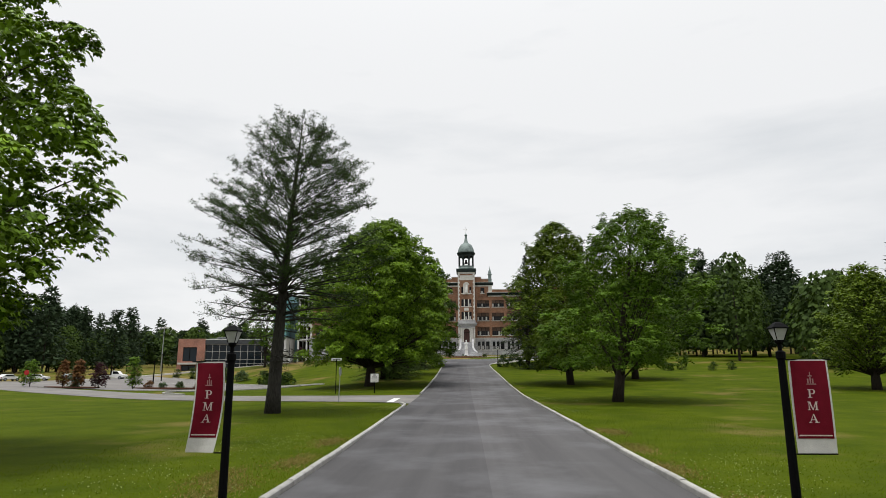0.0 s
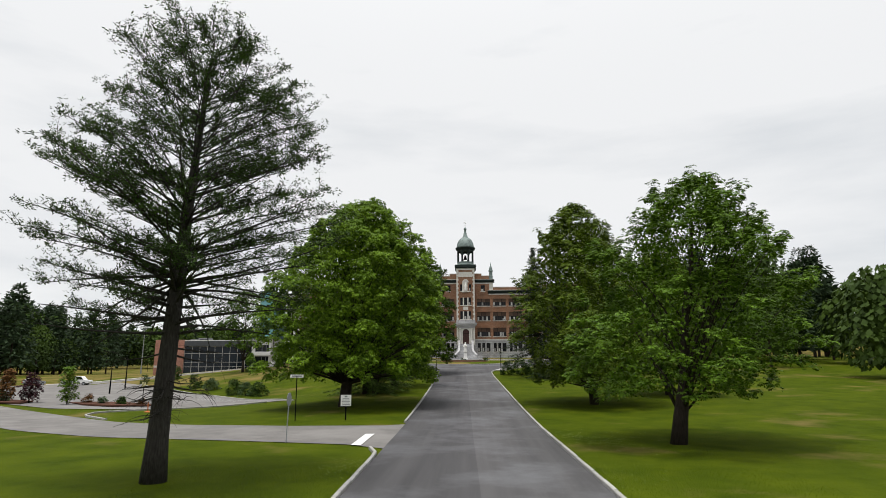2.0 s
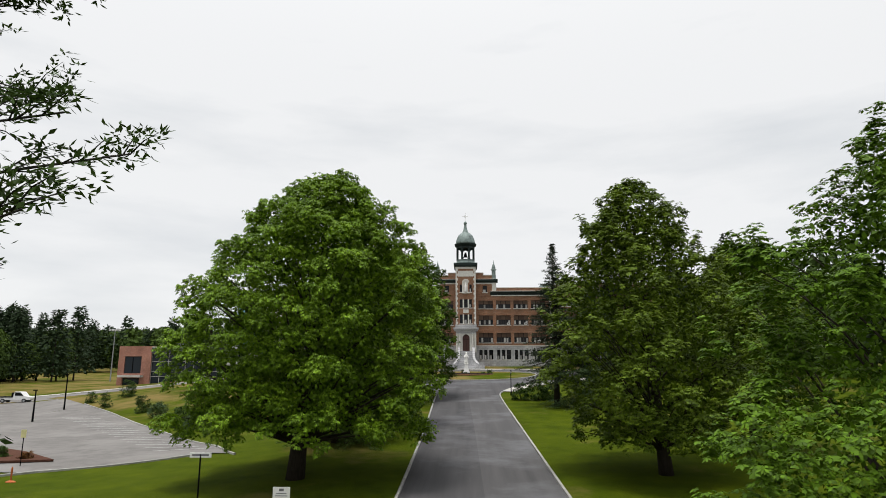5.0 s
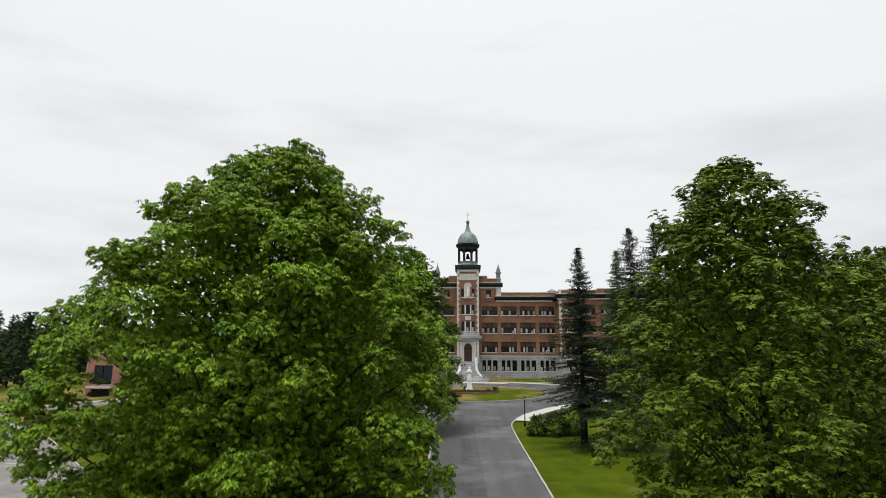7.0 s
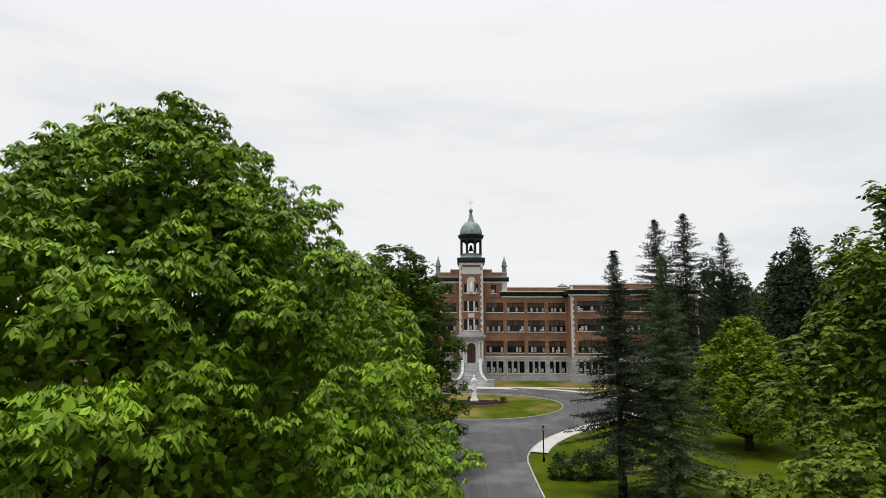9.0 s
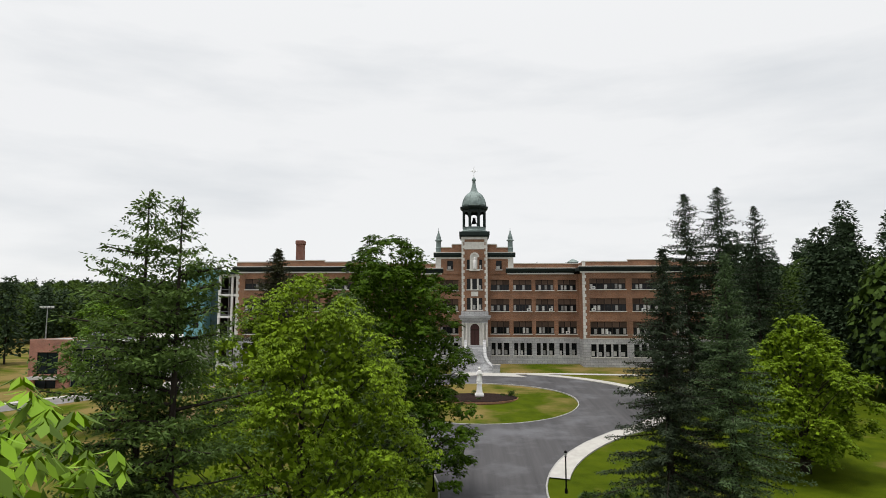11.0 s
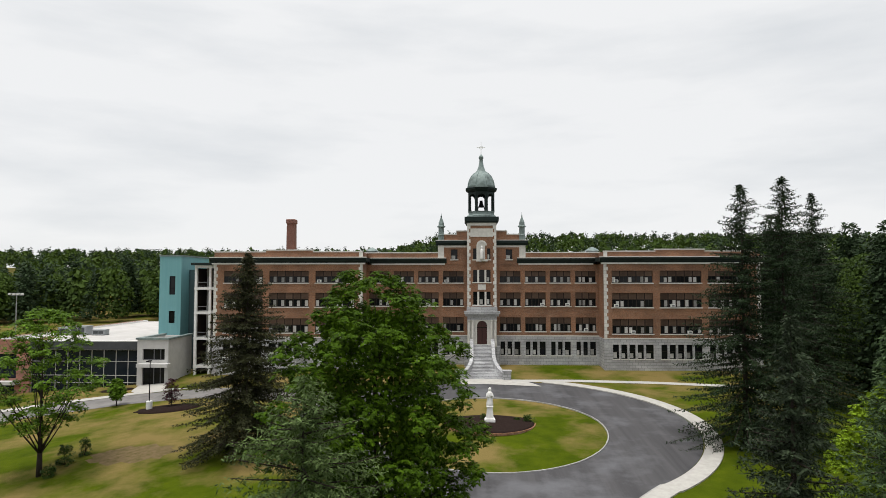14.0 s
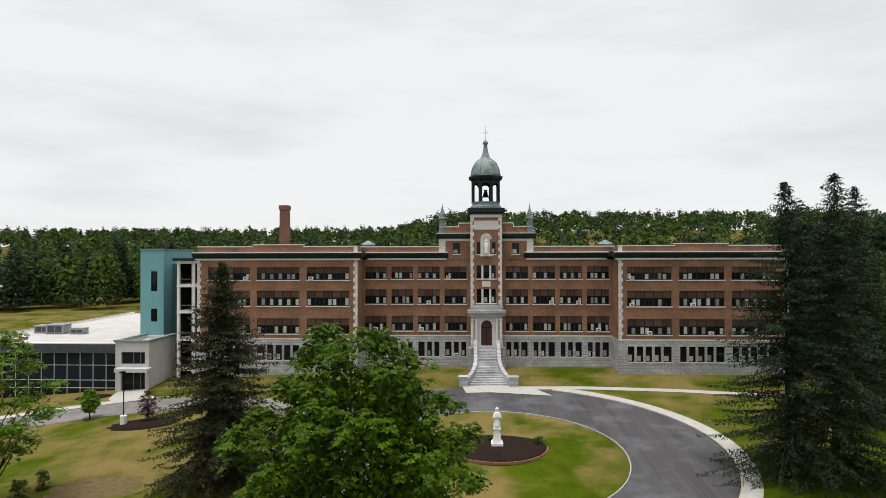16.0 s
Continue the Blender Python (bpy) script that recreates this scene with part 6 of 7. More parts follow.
def woods(name, spots, mat, label, pine, per, low=0.12, flake=0.27):
    V = []
    for x, y, h, r in spots:
        z = gz(x, y)
        n = per
        if pine:
            u = low + (1 - low) * rng.uniform(0, 1, n) ** 1.15
            rad = r * (1 - u) ** 0.62 * rng.uniform(0.45, 1.05, n) + 0.25
        else:
            u = rng.uniform(low, 1, n) ** 0.9
            lump = 1 + 0.13 * np.sin(rng.uniform(0, 6.3) + 9 * u) * np.sin(rng.uniform(0, 6.3) + 3 * u)
            rad = r * np.sqrt(np.clip(1 - ((u - 0.48) / 0.53) ** 2, 0.02, 1)) * rng.uniform(0.84, 1.06, n) * lump
        a = rng.uniform(0, 2 * math.pi, n)
        pos = np.stack([x + rad * np.cos(a), y + rad * np.sin(a), z + u * h], 1)
        out = unit(np.stack([np.cos(a), np.sin(a), (u - 0.45) * (1.2 if pine else 3.0)], 1))
        c = n // 2 if per < 100 else n // 4
        core = np.stack([x + 0.62 * rad[:c] * np.cos(a[:c]), y + 0.62 * rad[:c] * np.sin(a[:c]), z + np.minimum(u[:c], 0.86) * h], 1)
        V.append(leaves(rng, core, rng.normal(size=(c, 3)), out[:c] + rng.normal(size=(c, 3)) * 0.4, r * (min(0.27, 2 * flake) if per > 300 else 0.5), r * (min(0.24, 1.7 * flake) if per > 300 else 0.4)))
        if pine:
            ahead = out * np.array([1, 1, 0.2]) + rng.normal(size=(n, 3)) * 0.45 + np.array([0, 0, -0.3])
        else:
            ahead = out * np.array([0.45, 0.45, 0]) + rng.normal(size=(n, 3)) * 0.3 + np.array([0, 0, -0.8])
        V.append(leaves(rng, pos, ahead, out + np.array([0, 0, 0.5]) + rng.normal(size=(n, 3)) * (0.3 if pine else 0.32), r * flake * (1.2 if pine else 1.0), r * flake * (0.6 if pine else 0.85)))
    ob = part(name, quads(name, np.concatenate(V), mat), None)
    return tagged(ob, label, "woods", kind="stuff")


def scatter(n, x0, x1, y0, y1, h0, h1, r0, r1, ok=lambda x, y: True):
    out = []
    while len(out) < n:
        x, y = rng.uniform(x0, x1), rng.uniform(y0, y1)
        if ok(x, y):
            out.append((x, y, rng.uniform(h0, h1), rng.uniform(r0, r1)))
    return out


edge = lambda x, y: y > np.interp(x, [-400, -200, -120, -60, 0, 60, 70, 400], [215, 283, 308, 300, 290, 270, 240, 240])
near_r = lambda x, y: x > np.interp(y, [60, 80, 100, 130, 170, 260], [150, 58, 51, 51, 47, 50]) and y > 60
fan = lambda x, y: abs(x + 15) < 0.77 * (y - 80) and edge(x, y) and (abs(x + 1.4) > 0.58 * (y - 84) or gz(x, y) + 24 > 26 + 0.02 * (y - 84))
hill_b = scatter(1000, -560, 520, 300, 760, 15, 21, 4.5, 7.0, fan)
hill_p = scatter(850, -560, 520, 300, 770, 17, 22.5, 3.0, 4.4, fan)
front_b = scatter(62, -330, -60, 170, 345, 15, 22, 4.5, 7, lambda x, y: edge(x, y) and not edge(x, y - 30))
front_p = scatter(52, -330, -60, 170, 345, 18, 26, 4, 6, lambda x, y: edge(x, y) and not edge(x, y - 30))
right_b = scatter(130, 30, 220, 62, 260, 15, 22, 4.5, 7, near_r)
right_p = scatter(120, 30, 220, 62, 260, 17, 24, 3.5, 5.5, near_r)
tall_r = scatter(18, 47, 78, 138, 195, 22, 27, 4.5, 6.5, near_r)
left_p = scatter(95, -225, -105, 120, 230, 19, 25, 4.5, 6.5, lambda x, y: x < np.interp(y, [120, 160, 230], [-150, -125, -118]))
left_b = scatter(50, -225, -105, 120, 230, 10, 15, 4, 6, lambda x, y: x < np.interp(y, [120, 160, 230], [-150, -125, -118]))
woods("woodland_broadleaf", hill_b, LEAF_FOREST, "wooded hillside of mixed green broadleaf trees", False, 48, 0.45, 0.40)
woods("woodland_broadleaf", front_b, LEAF_FOREST, "green broadleaf trees along the far edge of the lawn", False, 650, 0.1, 0.2)
woods("woodland_pine", hill_p, LEAF_FPINE, "dark pines standing among the hillside woods", True, 46, 0.4, 0.46)
woods("woodland_pine", front_p, LEAF_FPINE, "tall dark pines along the far edge of the lawn", True, 600, 0.1, 0.23)
# Unseen woods added to keep low southern sky light off the trees.
south_screen = scatter(60, -150, 150, -75, -34, 16, 22, 5, 7.5)
woods("woodland_broadleaf", south_screen, LEAF_FOREST, "unseen green broadleaf woods added behind the driveway to block low sky light", False, 130, 0.06, 0.36)
fore = lambda s: (s[0] > 0 and not near_r(s[0] - 22, s[1])) or (s[0] < 0 and s[0] > np.interp(s[1], [120, 160, 230], [-180, -155, -148]))
edge_b, edge_p = right_b + left_b, right_p + left_p
woods("woodland_broadleaf", [(x, y, h * 0.78, r) for x, y, h, r in tall_r[::3]], LEAF_FOREST, "tall green broadleaf trees behind the spruces", False, 4500, 0.1, 0.058)
woods("woodland_pine", [s for k, s in enumerate(tall_r) if k % 3], LEAF_FPINE, "very tall dark pines behind the spruces", True, 2300, 0.1, 0.095)
woods("woodland_broadleaf", [s for s in edge_b if fore(s)], LEAF_FOREST, "dense green broadleaf trees at the lawn's edge", False, 800, 0.08, 0.155)
woods("woodland_pine", [s for s in edge_p if fore(s)], LEAF_FPINE, "tall dark pines at the lawn's edge", True, 800, 0.12, 0.19)
woods("woodland_broadleaf", [s for s in edge_b if not fore(s)], LEAF_FOREST, "green broadleaf trees deeper in the woods", False, 330, 0.3, 0.26)
woods("woodland_pine", [s for s in edge_p if not fore(s)], LEAF_FPINE, "tall dark pines deeper in the woods", True, 240, 0.3, 0.3)
tr_s = Shape()
for x, y, h, r in right_b[:110] + right_p + left_p + left_b:
    z = gz(x, y)
    tr_s.tube([(x, y, z - 0.2), (x, y, z + h * 0.8)], [0.28, 0.06], 5)
tagged(part("woodland_trunks", tr_s, BARK_DARK), "dark trunks standing along the lawn's edge", "woods", kind="stuff")


# ---- street furniture ----
def bowl(x0, x1, y0, y1, w, t, n=10):
    """A letter's round bowl, as a row of quads."""
    cy, ry, rx = (y0 + y1) / 2, (y1 - y0) / 2, x1 - x0
    a = [(-90 + 180 * k / n) * math.pi / 180 for k in range(n + 1)]
    out = [(x0 + rx * math.cos(v), cy + ry * math.sin(v)) for v in a]
    inn = [(x0 + (rx - w) * math.cos(v), cy + (ry - t) * math.sin(v)) for v in a]
    return [[inn[k], out[k], out[k + 1], inn[k + 1]] for k in range(n)]


def bar(x0, x1, y0, y1):
    return [(x0, y0), (x1, y0), (x1, y1), (x0, y1)]


# serif capitals in a unit square
GLYPH = {"P": [bar(0.22, 0.40, 0, 1), bar(0.08, 0.54, 0, 0.07), bar(0.08, 0.30, 0.93, 1), bar(0.40, 0.55, 0.93, 1), bar(0.40, 0.55, 0.42, 0.49), *bowl(0.55, 0.88, 0.42, 1.0, 0.18, 0.07)],
         "M": [bar(0.08, 0.16, 0, 1), bar(0.80, 0.97, 0, 1), bar(-0.05, 0.28, 0, 0.07), bar(0.68, 1.08, 0, 0.07), bar(-0.05, 0.16, 0.93, 1), bar(0.88, 1.08, 0.93, 1),
               [(0.08, 1), (0.46, 0), (0.54, 0), (0.27, 1)], [(0.46, 0), (0.54, 0), (0.88, 1), (0.80, 1)]],
         "A": [[(0.05, 0), (0.14, 0), (0.52, 1), (0.47, 1)], [(0.70, 0), (0.90, 0), (0.55, 1), (0.44, 1)], bar(0.24, 0.74, 0.30, 0.37), bar(-0.06, 0.28, 0, 0.07), bar(0.58, 1.04, 0, 0.07)]}


def lamp_post(x, y, sgn, label):
    """A black post lamp with a lantern and a banner on two arms."""
    z = gz(x, y)
    ob = thing("street_lamp", x, y, z, label, "street lamp", "driveway lamps")
    part("post", Shape().lathe(0, 0, [(0.12, -0.2), (0.12, 0.05), (0.08, 0.10), (0.07, 0.16), (0.056, 2.42), (0.072, 2.44), (0.072, 2.54), (0.032, 2.57), (0.032, 2.70)], 12), BLACK, ob, smooth=False)
    part("lantern_base", Shape().lathe(0, 0, [(0.04, 2.66), (0.07, 2.70), (0.07, 2.73)], 8), BLACK, ob)
    head = part("lantern", Shape().lathe(0, 0, [(0.172, 2.91), (0.178, 2.925), (0.10, 2.985), (0.085, 2.995), (0.03, 3.02)], 4, math.pi / 4), BLACK, ob)
    part("glass", Shape().lathe(0, 0, [(0.075, 2.73), (0.150, 2.91)], 4, math.pi / 4), LAMP_GLASS, head, "frosted lantern glass")
    for k in range(4):
        a = math.pi / 4 + k * math.pi / 2
        part("lantern_bar", Shape().tube([(0.078 * math.cos(a), 0.078 * math.sin(a), 2.73), (0.153 * math.cos(a), 0.153 * math.sin(a), 2.91)], [0.008, 0.008], 4), BLACK, head)
    w, z1, z0 = (0.60 if sgn > 0 else 0.49), 2.42, 0.98
    part("arm", Shape().tube([(0, 0, z1), (sgn * (w + 0.16), 0, z1)], [0.012, 0.012], 6), BLACK, ob)
    part("arm", Shape().tube([(0, 0, z0), (sgn * (w + (0.10 if sgn > 0 else -0.30)), 0, z0)], [0.012, 0.012], 6), BLACK, ob)

    def cloth(u, v, off):
        xx = sgn * (0.10 + u * w)
        if sgn < 0:
            xx += -0.10 * (1 - v) ** 2 + 0.030 * math.sin(math.pi * v)
            yy = 0.025 * math.sin(u * 3 + v * 4) + 0.06 * (1 - v) * u
        else:
            yy = 0.02 * math.sin(u * 3 + v * 3)
        return (xx, yy - off, z0 + (z1 - z0) * v)

    def strip(u0, u1, v0, v1, off, nu=8, nv=14):
        s = Shape()
        vs = [cloth(u0 + (u1 - u0) * i / nu, v0 + (v1 - v0) * j / nv, off) for j in range(nv + 1) for i in range(nu + 1)]
        s.add(vs, [(j * (nu + 1) + i, j * (nu + 1) + i + 1, (j + 1) * (nu + 1) + i + 1, (j + 1) * (nu + 1) + i) for j in range(nv) for i in range(nu)])
        return s
    ban = part("banner", strip(0, 1, 0, 1, 0.0), BANNER_PALE, ob, "crimson banner with pale border and lettering")
    m = ban.modifiers.new("thickness", "SOLIDIFY")
    m.thickness = 0.003
    part("field", strip(0.05, 0.95, 0.16, 0.985, 0.006), BANNER, ban)
    part("stripe", strip(0.09, 0.91, 0.185, 0.198, 0.010, 8, 1), LETTER, ban)
    for ch, v in (("P", 0.590), ("M", 0.458), ("A", 0.326)):
        g = Shape()
        for layer, poly in enumerate(GLYPH[ch]):
            g.add([cloth(0.5 + sgn * (gx - 0.5) * 0.14 / w, v + gy * 0.130 / (z1 - z0), 0.011 + 0.0005 * layer) for gx, gy in poly], [tuple(range(len(poly)))])
        part("letter", g, LETTER, ban)
    em = Shape()
    for u, v, du, dv in ((0.52, 0.735, 0.12, 0.005), (0.44, 0.768, 0.018, 0.026), (0.50, 0.775, 0.016, 0.034), (0.56, 0.768, 0.018, 0.026), (0.50, 0.822, 0.05, 0.006), (0.50, 0.845, 0.012, 0.017)):
        em.add([cloth(u - du, v - dv, 0.012), cloth(u + du, v - dv, 0.012), cloth(u + du, v + dv, 0.012), cloth(u - du, v + dv, 0.012)], [(0, 1, 2, 3)])
    part("emblem", em, EMBLEM, ban)
    return ob


lamp_post(-3.97, 10.25, -1, "black post lamp with wind-bent crimson banner beside the driveway")
lamp_post(4.93, 10.3, 1, "black post lamp with flat crimson banner beside the driveway")

# road signs by the junction
sg = thing("street_sign", -12.2, 56.4, gz(-12.2, 56.4), "thin dark post with a small white name plate on top", "street sign")
part("post", Shape().lathe(0, 0, [(0.035, -0.2), (0.035, 3.05)], 8), BLACK, sg)
pl = part("name_plate", Shape().box(-0.46, 0.46, -0.015, 0.015, 2.92, 3.12), WHITE, sg)
part("print_bar", Shape().box(-0.36, 0.36, -0.02, -0.016, 2.98, 3.06), SIGN_PRINT, pl)
ns = thing("notice_sign", -8.75, 56.6, gz(-8.75, 56.6), "small white square notice on a dark post in the lawn", "sign")
part("post", Shape().box(-0.04, 0.04, 0.0, 0.06, -0.2, 1.7), BLACK, ns)
pl = part("panel", Shape().box(-0.36, 0.36, -0.03, 0.0, 0.95, 1.70), WHITE, ns)
for k, (w, h) in enumerate(((0.10, 0.10), (0.22, 0.03), (0.26, 0.03), (0.28, 0.03), (0.24, 0.025), (0.28, 0.03))):
    part("print_bar", Shape().box(-w, w, -0.035, -0.031, 1.54 - 0.10 * k, 1.54 - 0.10 * k + h), SIGN_PRINT, pl)
ss_ = thing("road_sign", -9.6, 45.5, gz(-9.6, 45.5), "grey back of an octagonal road sign on a leaning post", "road sign")
part("post", Shape().tube([(0, 0, -0.2), (0.22, 0, 2.45)], [0.03, 0.03], 6), SIGN_BACK, ss_)
oct_ = [(0.36 * math.cos(math.pi / 8 + k * math.pi / 4) + 0.2, 2.15 + 0.36 * math.sin(math.pi / 8 + k * math.pi / 4)) for k in range(8)]
pl = part("plate", Shape().prism(oct_, -0.01, 0.01), SIGN_BACK, ss_)
ss_.rotation_euler = (0, 0, radians(86))


def path_lamp(x, y, label):
    ob = thing("street_lamp", x, y, gz(x, y), label, "street lamp", "site lamps")
    part("post", Shape().lathe(0, 0, [(0.12, -0.2), (0.12, 0.3), (0.06, 0.4), (0.05, 2.7)], 10), BLACK, ob)
    head = part("lantern", Shape().lathe(0, 0, [(0.17, 3.02), (0.17, 3.05), (0.10, 3.14), (0.03, 3.18)], 4, math.pi / 4).lathe(0, 0, [(0.08, 2.68), (0.08, 2.76)], 8), BLACK, ob)
    part("glass", Shape().lathe(0, 0, [(0.075, 2.76), (0.145, 3.02)], 4, math.pi / 4), LAMP_GLASS, head)
    return ob


path_lamp(4.6, 112.6, "black post lamp at the head of the driveway")
path_lamp(-5.6, 112.6, "black post lamp at the head of the driveway")

lp = thing("street_lamp", -46.5, 158.5, gz(-46.5, 158.5), "tall black site lamp on a white concrete foot", "street lamp")
part("foot", Shape().lathe(0, 0, [(0.4, -0.3), (0.4, 1.1), (0.36, 1.15)], 12), WHITE, lp)
part("post", Shape().lathe(0, 0, [(0.07, 1.1), (0.06, 6.4)], 8), BLACK, lp)
part("head", Shape().box(-0.2, 0.2, -0.7, 0.1, 6.4, 6.55), BLACK, lp)


def flood(x, y, h, label):
    ob = thing("floodlight_mast", x, y, gz(x, y), label, "floodlight", "sports floodlights")
    part("mast", Shape().lathe(0, 0, [(0.22, -0.3), (0.10, h)], 8), SIGN_BACK, ob)
    bar = part("crossbar", Shape().box(-1.7, 1.7, -0.06, 0.06, h - 0.5, h - 0.36).box(-1.7, 1.7, -0.06, 0.06, h - 0.02, h + 0.1), SIGN_BACK, ob)
    for k in range(4):
        part("floodlight", Shape().box(-1.5 + k - 0.28, -1.5 + k + 0.28, -0.45, -0.06, h - 0.3, h + 0.02), WHITE, bar)
    return ob


# small planting before the low wing
for x, y, rx, ry in ((-43.6, 158.0, 4.3, 2.3), (-59.6, 173.6, 2.6, 1.4)):
    rim_ = [(x + rx * math.cos(k * math.pi / 12) * (1 + 0.08 * math.sin(3 * k)), y + ry * math.sin(k * math.pi / 12)) for k in range(24)]
    vs = [(x, y, gz(x, y) + 0.2)] + [(a, b, gz(a, b) + 0.08) for a, b in rim_] + [(a, b, gz(a, b) - 0.3) for a, b in rim_]
    fs = [(0, 1 + k, 1 + (k + 1) % 24) for k in range(24)] + [(1 + k, 25 + k, 25 + (k + 1) % 24, 1 + (k + 1) % 24) for k in range(24)]
    tagged(part("planting_bed", Shape().add(vs, fs), MULCH, smooth=True), "dark mulch bed edging the service road", "planting bed", kind="structure")
broadleaf(-43.8, 159.2, 10.8, pr(ROUND, 1.6), 0.8, LEAF_PURPLE, "small purple-leaved tree in a mulch bed", 61, 80, 26, 0.3, 0.16, 0.10, lobes=24, trunk_r=0.09, limbs=16, dense=0.25, wobble=0.5, fill=0.2)
broadleaf(-53.2, 162.4, 10.1, pr(ROUND, 1.4), 1.3, LEAF_LOCUST, "young light green tree beside the service road", 62, 150, 30, 0.3, 0.16, 0.10, lobes=24, trunk_r=0.08, limbs=16)
flood(-109, 217, 15.5, "grey floodlight mast with a row of white lamps")
flood(-150, 200, 20.0, "tall grey floodlight mast before the woods")


# bare earth on the slope
bx, by = -38.0, 139.0
rim_ = [(bx + 5.2 * math.cos(k * math.pi / 14) * (1 + 0.16 * math.sin(3 * k + 1) * math.cos(k)), by + 3.0 * math.sin(k * math.pi / 14) * (1 + 0.2 * math.sin(2.3 * k))) for k in range(28)]
vs = [(bx, by, gz(bx, by) + 0.03)] + [(bx + (a - bx) * q, by + (b - by) * q, gz(bx + (a - bx) * q, by + (b - by) * q) + e) for q, e in ((0.6, 0.028), (1.0, -0.02)) for a, b in rim_]
fs = [(0, 1 + k, 1 + (k + 1) % 28) for k in range(28)] + [(1 + k, 29 + k, 29 + (k + 1) % 28, 1 + (k + 1) % 28) for k in range(28)]
tagged(part("bare_ground", Shape().add(vs, fs), EARTH, smooth=True), "worn bare brown earth patch on the grass slope", "bare earth", kind="structure")


def vehicle(x, y, turn, kind, paint, label):
    """A parked vehicle: body with cab, wheels with rims, glass, lamps."""
    ob = thing("pickup_truck" if kind == "truck" else "car", x, y, gz(x, y) + 0.05, label, "truck" if kind == "truck" else "car", "parked vehicles", turn=turn)
    if kind == "truck":
        side_ = [(-2.7, 0.45), (2.75, 0.45), (2.8, 0.75), (2.7, 1.05), (1.75, 1.15), (1.15, 1.85), (0.1, 1.9), (-0.1, 1.1), (-0.1, 0.95), (-2.7, 0.95)]
        glass = [(0.2, 1.2), (1.6, 1.2), (1.08, 1.76), (0.2, 1.78)]
        wx = (1.75, -1.75)
    else:
        side_ = [(-2.2, 0.4), (2.2, 0.4), (2.25, 0.65), (2.1, 0.92), (1.1, 1.02), (0.45, 1.5), (-1.3, 1.55), (-2.1, 1.05), (-2.25, 0.75)]
        glass = [(-1.75, 1.06), (0.9, 1.06), (0.38, 1.42), (-1.2, 1.46)]
        wx = (1.4, -1.4)
    body = part("body", Shape().prism(side_, -0.86, 0.86), paint, ob)
    m = body.modifiers.new("rounding", "BEVEL")
    m.width, m.segments = 0.07, 2
    for sy in (-1, 1):
        part("side_window", Shape().prism(glass, *sorted((sy * 0.865, sy * 0.875))), GLASS, body)
        part("headlight", Shape().box(wx[0] + 0.78, wx[0] + 0.86, *sorted((sy * 0.45, sy * 0.75)), 0.66, 0.84), LAMP_GLASS, body)
        part("tail_light", Shape().box(wx[1] - 0.98, wx[1] - 0.80, *sorted((sy * 0.6, sy * 0.82)), 0.62, 0.88), TAIL, body)
        for wxx in wx:
            wh = part("wheel", Shape().prism([(wxx + 0.1 * math.cos(k * math.pi / 6), 0.36 + 0.1 * math.sin(k * math.pi / 6)) for k in range(12)], *sorted((sy * 0.7, sy * 0.87))), SIGN_BACK, ob)
            part("tyre", Shape().prism([(wxx + 0.36 * math.cos(k * math.pi / 8), 0.36 + 0.36 * math.sin(k * math.pi / 8)) for k in range(16)], *sorted((sy * 0.66, sy * 0.88))), TYRE, wh)
            part("rim", Shape().prism([(wxx + 0.2 * math.cos(k * math.pi / 8), 0.36 + 0.2 * math.sin(k * math.pi / 8)) for k in range(16)], *sorted((sy * 0.87, sy * 0.895))), SIGN_BACK, wh)
    if kind == "truck":
        part("flatbed", Shape().box(-2.8, -0.2, -0.98, 0.98, 0.95, 1.08).box(-0.3, -0.2, -0.98, 0.98, 1.08, 1.75), BLACK, ob, "black flat cargo deck")
    ws = [(1.62, 1.2), (1.66, 1.22), (1.16, 1.80), (1.10, 1.80)] if kind == "truck" else [(1.0, 1.06), (1.05, 1.08), (0.46, 1.47), (0.40, 1.46)]
    part("windscreen", Shape().prism(ws, -0.7, 0.7), GLASS, body)
    return ob


vehicle(-80.5, 138.8, 8, "truck", CAR_WHITE, "white flatbed pickup truck parked on asphalt")
vehicle(-103.5, 147.0, 20, "car", CAR_WHITE, "white car parked at the lot's far side")
vehicle(-97.0, 149.5, 75, "car", CAR_GREY, "silver car parked among others")
vehicle(-108.5, 144.0, 70, "car", CAR_WHITE, "white car parked among others")
rs = thing("road_sign", -62.0, 85.5, gz(-62, 85.5), "red octagonal road sign on a thin post", "road sign")
part("post", Shape().lathe(0, 0, [(0.03, -0.2), (0.03, 2.3)], 6), SIGN_BACK, rs)
part("plate", Shape().prism([(0.38 * math.cos(math.pi / 8 + k * math.pi / 4), 2.1 + 0.38 * math.sin(math.pi / 8 + k * math.pi / 4)) for k in range(8)], -0.05, -0.03), RED_SIGN, rs)

# posts and poles by the parking area
pp = thing("sign_post", -32.1, 73.6, gz(-32.1, 73.6), "thin dark post with a small pale yellow plate", "sign")
part("post", Shape().lathe(0, 0, [(0.035, -0.2), (0.035, 2.5)], 6), BLACK, pp)
part("plate", Shape().box(-0.19, 0.19, -0.05, -0.036, 1.95, 2.5), SIGN_YELLOW, pp)
mk = thing("marker_stake", -28.6, 68.0, gz(-28.6, 68.0), "short orange marker stake in the grass", "marker")
part("stake", Shape().lathe(0, 0, [(0.05, -0.2), (0.06, 0.8), (0.02, 0.9)], 6), ORANGE, mk)
part("base", Shape().lathe(0, 0, [(0.35, -0.1), (0.3, 0.05), (0.08, 0.12)], 10, squash=0.6), ORANGE, mk)
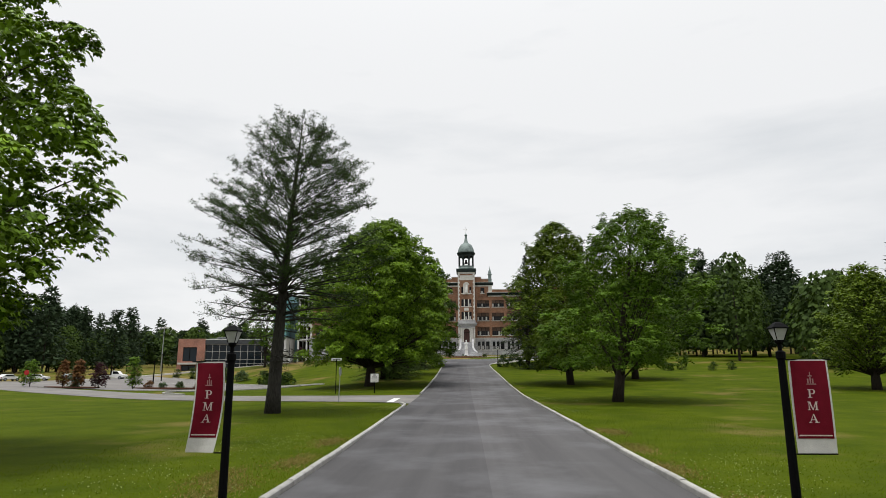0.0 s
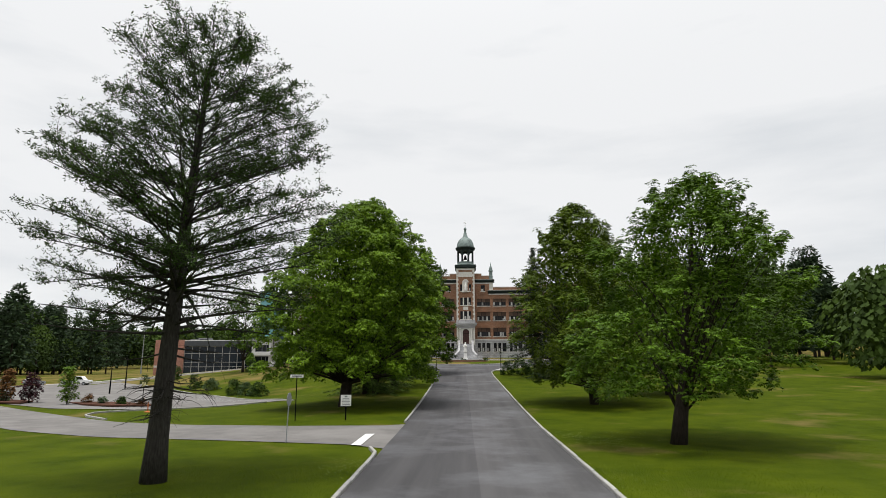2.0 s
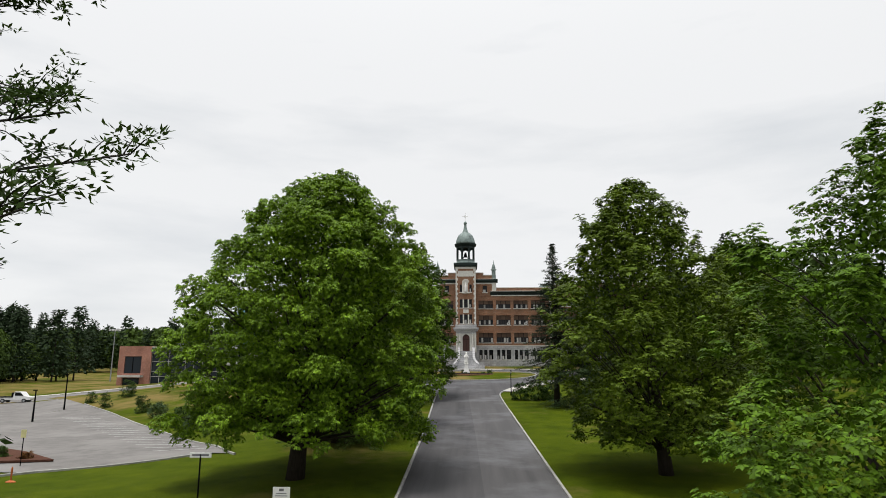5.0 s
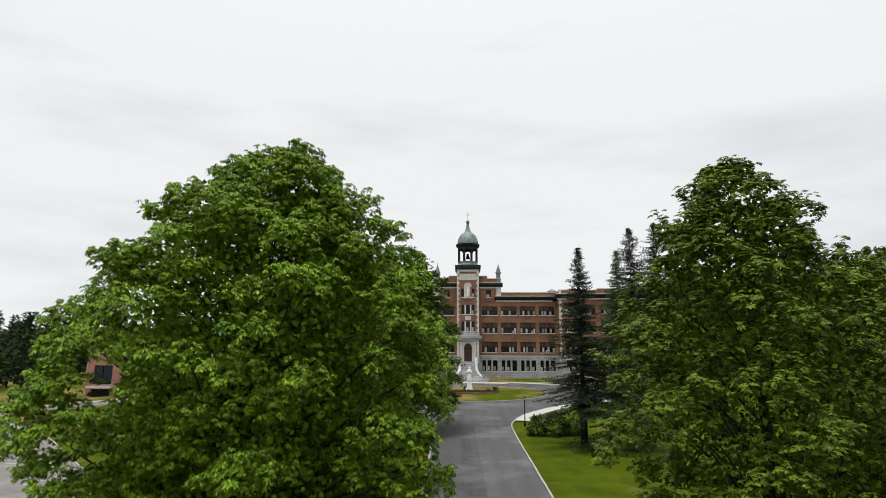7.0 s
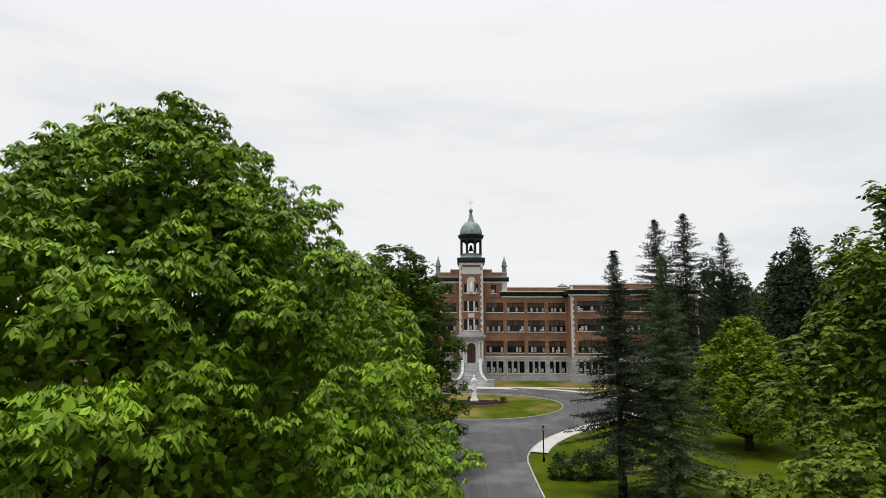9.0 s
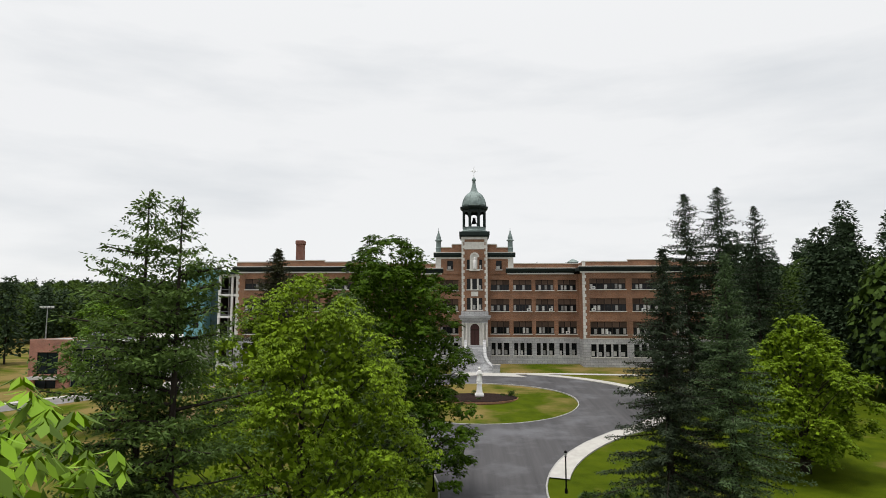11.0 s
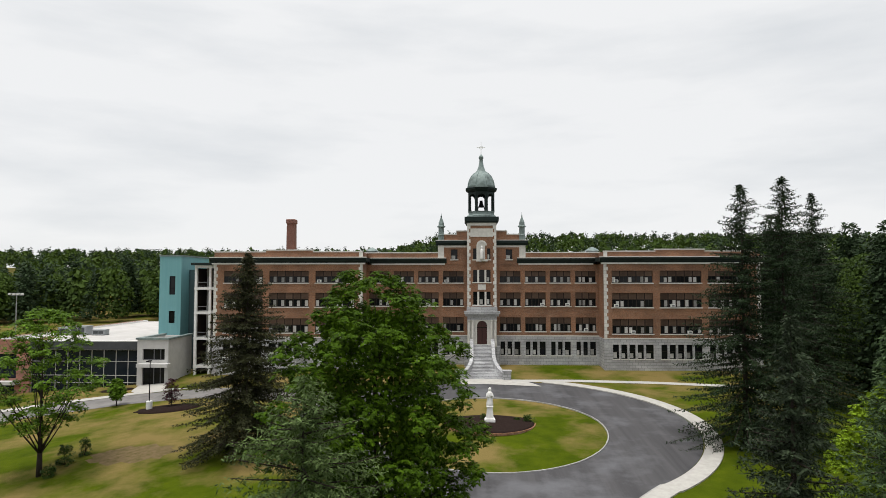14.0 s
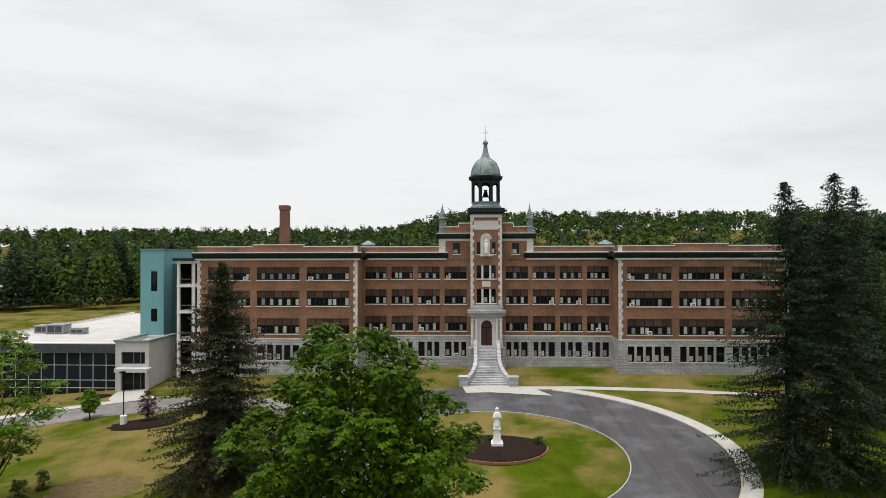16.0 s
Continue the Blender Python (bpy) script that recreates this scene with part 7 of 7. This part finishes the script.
for x, y, h, label in ((-61.8, 123.6, 5.2, "tall dark lamp pole at the parking area"), (-54.9, 107.0, 3.8, "short dark lamp pole at the parking area")):
    po = thing("light_pole", x, y, gz(x, y), label, "pole", "parking poles")
    part("pole", Shape().lathe(0, 0, [(0.13, -0.2), (0.07, h)], 8), BLACK, po)
    part("lamp_head", Shape().box(-0.14, 0.14, -0.4, 0.12, h, h + 0.12), BLACK, po)

# statue in the island
stt = Shape()
zb = gz(-1.4, 148.2) + 0.25
stt.box(-0.6, 0.6, -0.6, 0.6, -0.4, 0.22).box(-0.5, 0.5, -0.5, 0.5, 0.22, 0.36)
stt.lathe(0, 0, [(0.58, 0.36), (0.44, 1.55), (0.56, 1.64), (0.48, 1.75)], 4, math.pi / 4)
stt.lathe(0, 0, [(0.38, 1.75), (0.40, 1.95), (0.30, 2.6), (0.33, 3.0), (0.28, 3.25), (0.11, 3.38), (0.17, 3.5), (0.17, 3.68), (0.06, 3.82)], 12)
stt.tube([(-0.28, -0.05, 3.15), (-0.38, -0.2, 2.8), (-0.1, -0.36, 2.85)], [0.10, 0.09, 0.07], 6)
stt.tube([(0.28, -0.05, 3.15), (0.38, -0.2, 2.8), (0.1, -0.36, 2.9)], [0.10, 0.09, 0.07], 6)
sob = part("statue", stt, STATUE, None)
sob.location = (-1.3, 148.2, zb)
tagged(sob, "white stone figure statue on a tapered pedestal in mulch", "statue")


# ---- grass blades and clover beside the driveway ----
rng = np.random.default_rng(5)


def lawn_spots(n, y0, y1, reach):
    y = rng.uniform(y0, y1, n)
    sg_ = rng.choice([-1, 1], n)
    off = 0.22 + reach * rng.uniform(0, 1, n) ** 1.3
    x = drive_mid(y) + sg_ * (HALF(y) + off)
    keep = ~((sg_ < 0) & (y > 40) & (y < 57))
    x, y = x[keep], y[keep]
    return np.stack([x, y, ground_z(x, y)], 1)


g_pos = lawn_spots(34000, 7.0, 38, 7.0)
g_n = len(g_pos)
g_dir = np.stack([rng.normal(size=g_n) * 0.6, rng.normal(size=g_n) * 0.6, np.ones(g_n)], 1)
tagged(part("grass", quads("grass", leaves(rng, g_pos, g_dir, rng.normal(size=(g_n, 3)), 0.048, 0.013), GRASS_BLADE), None), "short green grass blades beside the driveway", "grass", kind="stuff")
d_c = np.array([(-4.6, 9.4), (-4.9, 12.6), (-4.55, 16.5), (-4.7, 21.0), (-5.6, 14.0), (4.6, 15.5), (4.9, 19.5), (5.2, 24.5), (4.6, 11.0)])
d_k = rng.choice(len(d_c), 9000)
d_xy = d_c[d_k] + rng.normal(size=(9000, 2)) * np.array([0.28, 0.75])
d_xy = d_xy[np.abs(d_xy[:, 0] - drive_mid(d_xy[:, 1])) > HALF(d_xy[:, 1]) + 0.22]
d_n = len(d_xy)
d_pos = np.stack([d_xy[:, 0], d_xy[:, 1], ground_z(d_xy[:, 0], d_xy[:, 1])], 1)
d_dir = np.stack([rng.normal(size=d_n) * 1.2, rng.normal(size=d_n) * 1.2, np.ones(d_n)], 1)
tagged(part("dry_grass", quads("dry_grass", leaves(rng, d_pos, d_dir, rng.normal(size=(d_n, 3)), 0.07, 0.016), STRAW_BLADE), None), "dry straw-coloured grass along the kerb", "grass", kind="stuff")
patch = rng.uniform(0, 1, (26, 2))
c_y = 9 + 45 * patch[:, 0]
c_s = np.where(patch[:, 1] < 0.55, -1, 1)
c_x = drive_mid(c_y) + c_s * (HALF(c_y) + 0.8 + 3.5 * rng.uniform(0, 1, 26) ** 1.5)
pick_ = rng.choice(26, 1700, p=rng.dirichlet(np.full(26, 0.45)))
cl = np.stack([c_x[pick_] + rng.normal(size=1700) * 0.7, c_y[pick_] + rng.normal(size=1700) * 1.5], 1)
ok_ = np.abs(cl[:, 0] - drive_mid(cl[:, 1])) > HALF(cl[:, 1]) + 0.25
ok_ &= ~((cl[:, 0] < 0) & (cl[:, 1] > 40) & (cl[:, 1] < 57))
cl = cl[ok_]
cl3 = np.stack([cl[:, 0], cl[:, 1], ground_z(cl[:, 0], cl[:, 1]) + 0.07], 1)
cl_v = np.repeat(cl3, 3, 0)
up3 = np.tile(np.eye(3), (len(cl3), 1))
tagged(part("clover", quads("clover", leaves(rng, cl_v - up3 * 0.014, up3 + 0.01, np.roll(up3, 1, 1), 0.024, 0.02), CLOVER), None), "white clover heads scattered in the lawn", "clover", kind="stuff")
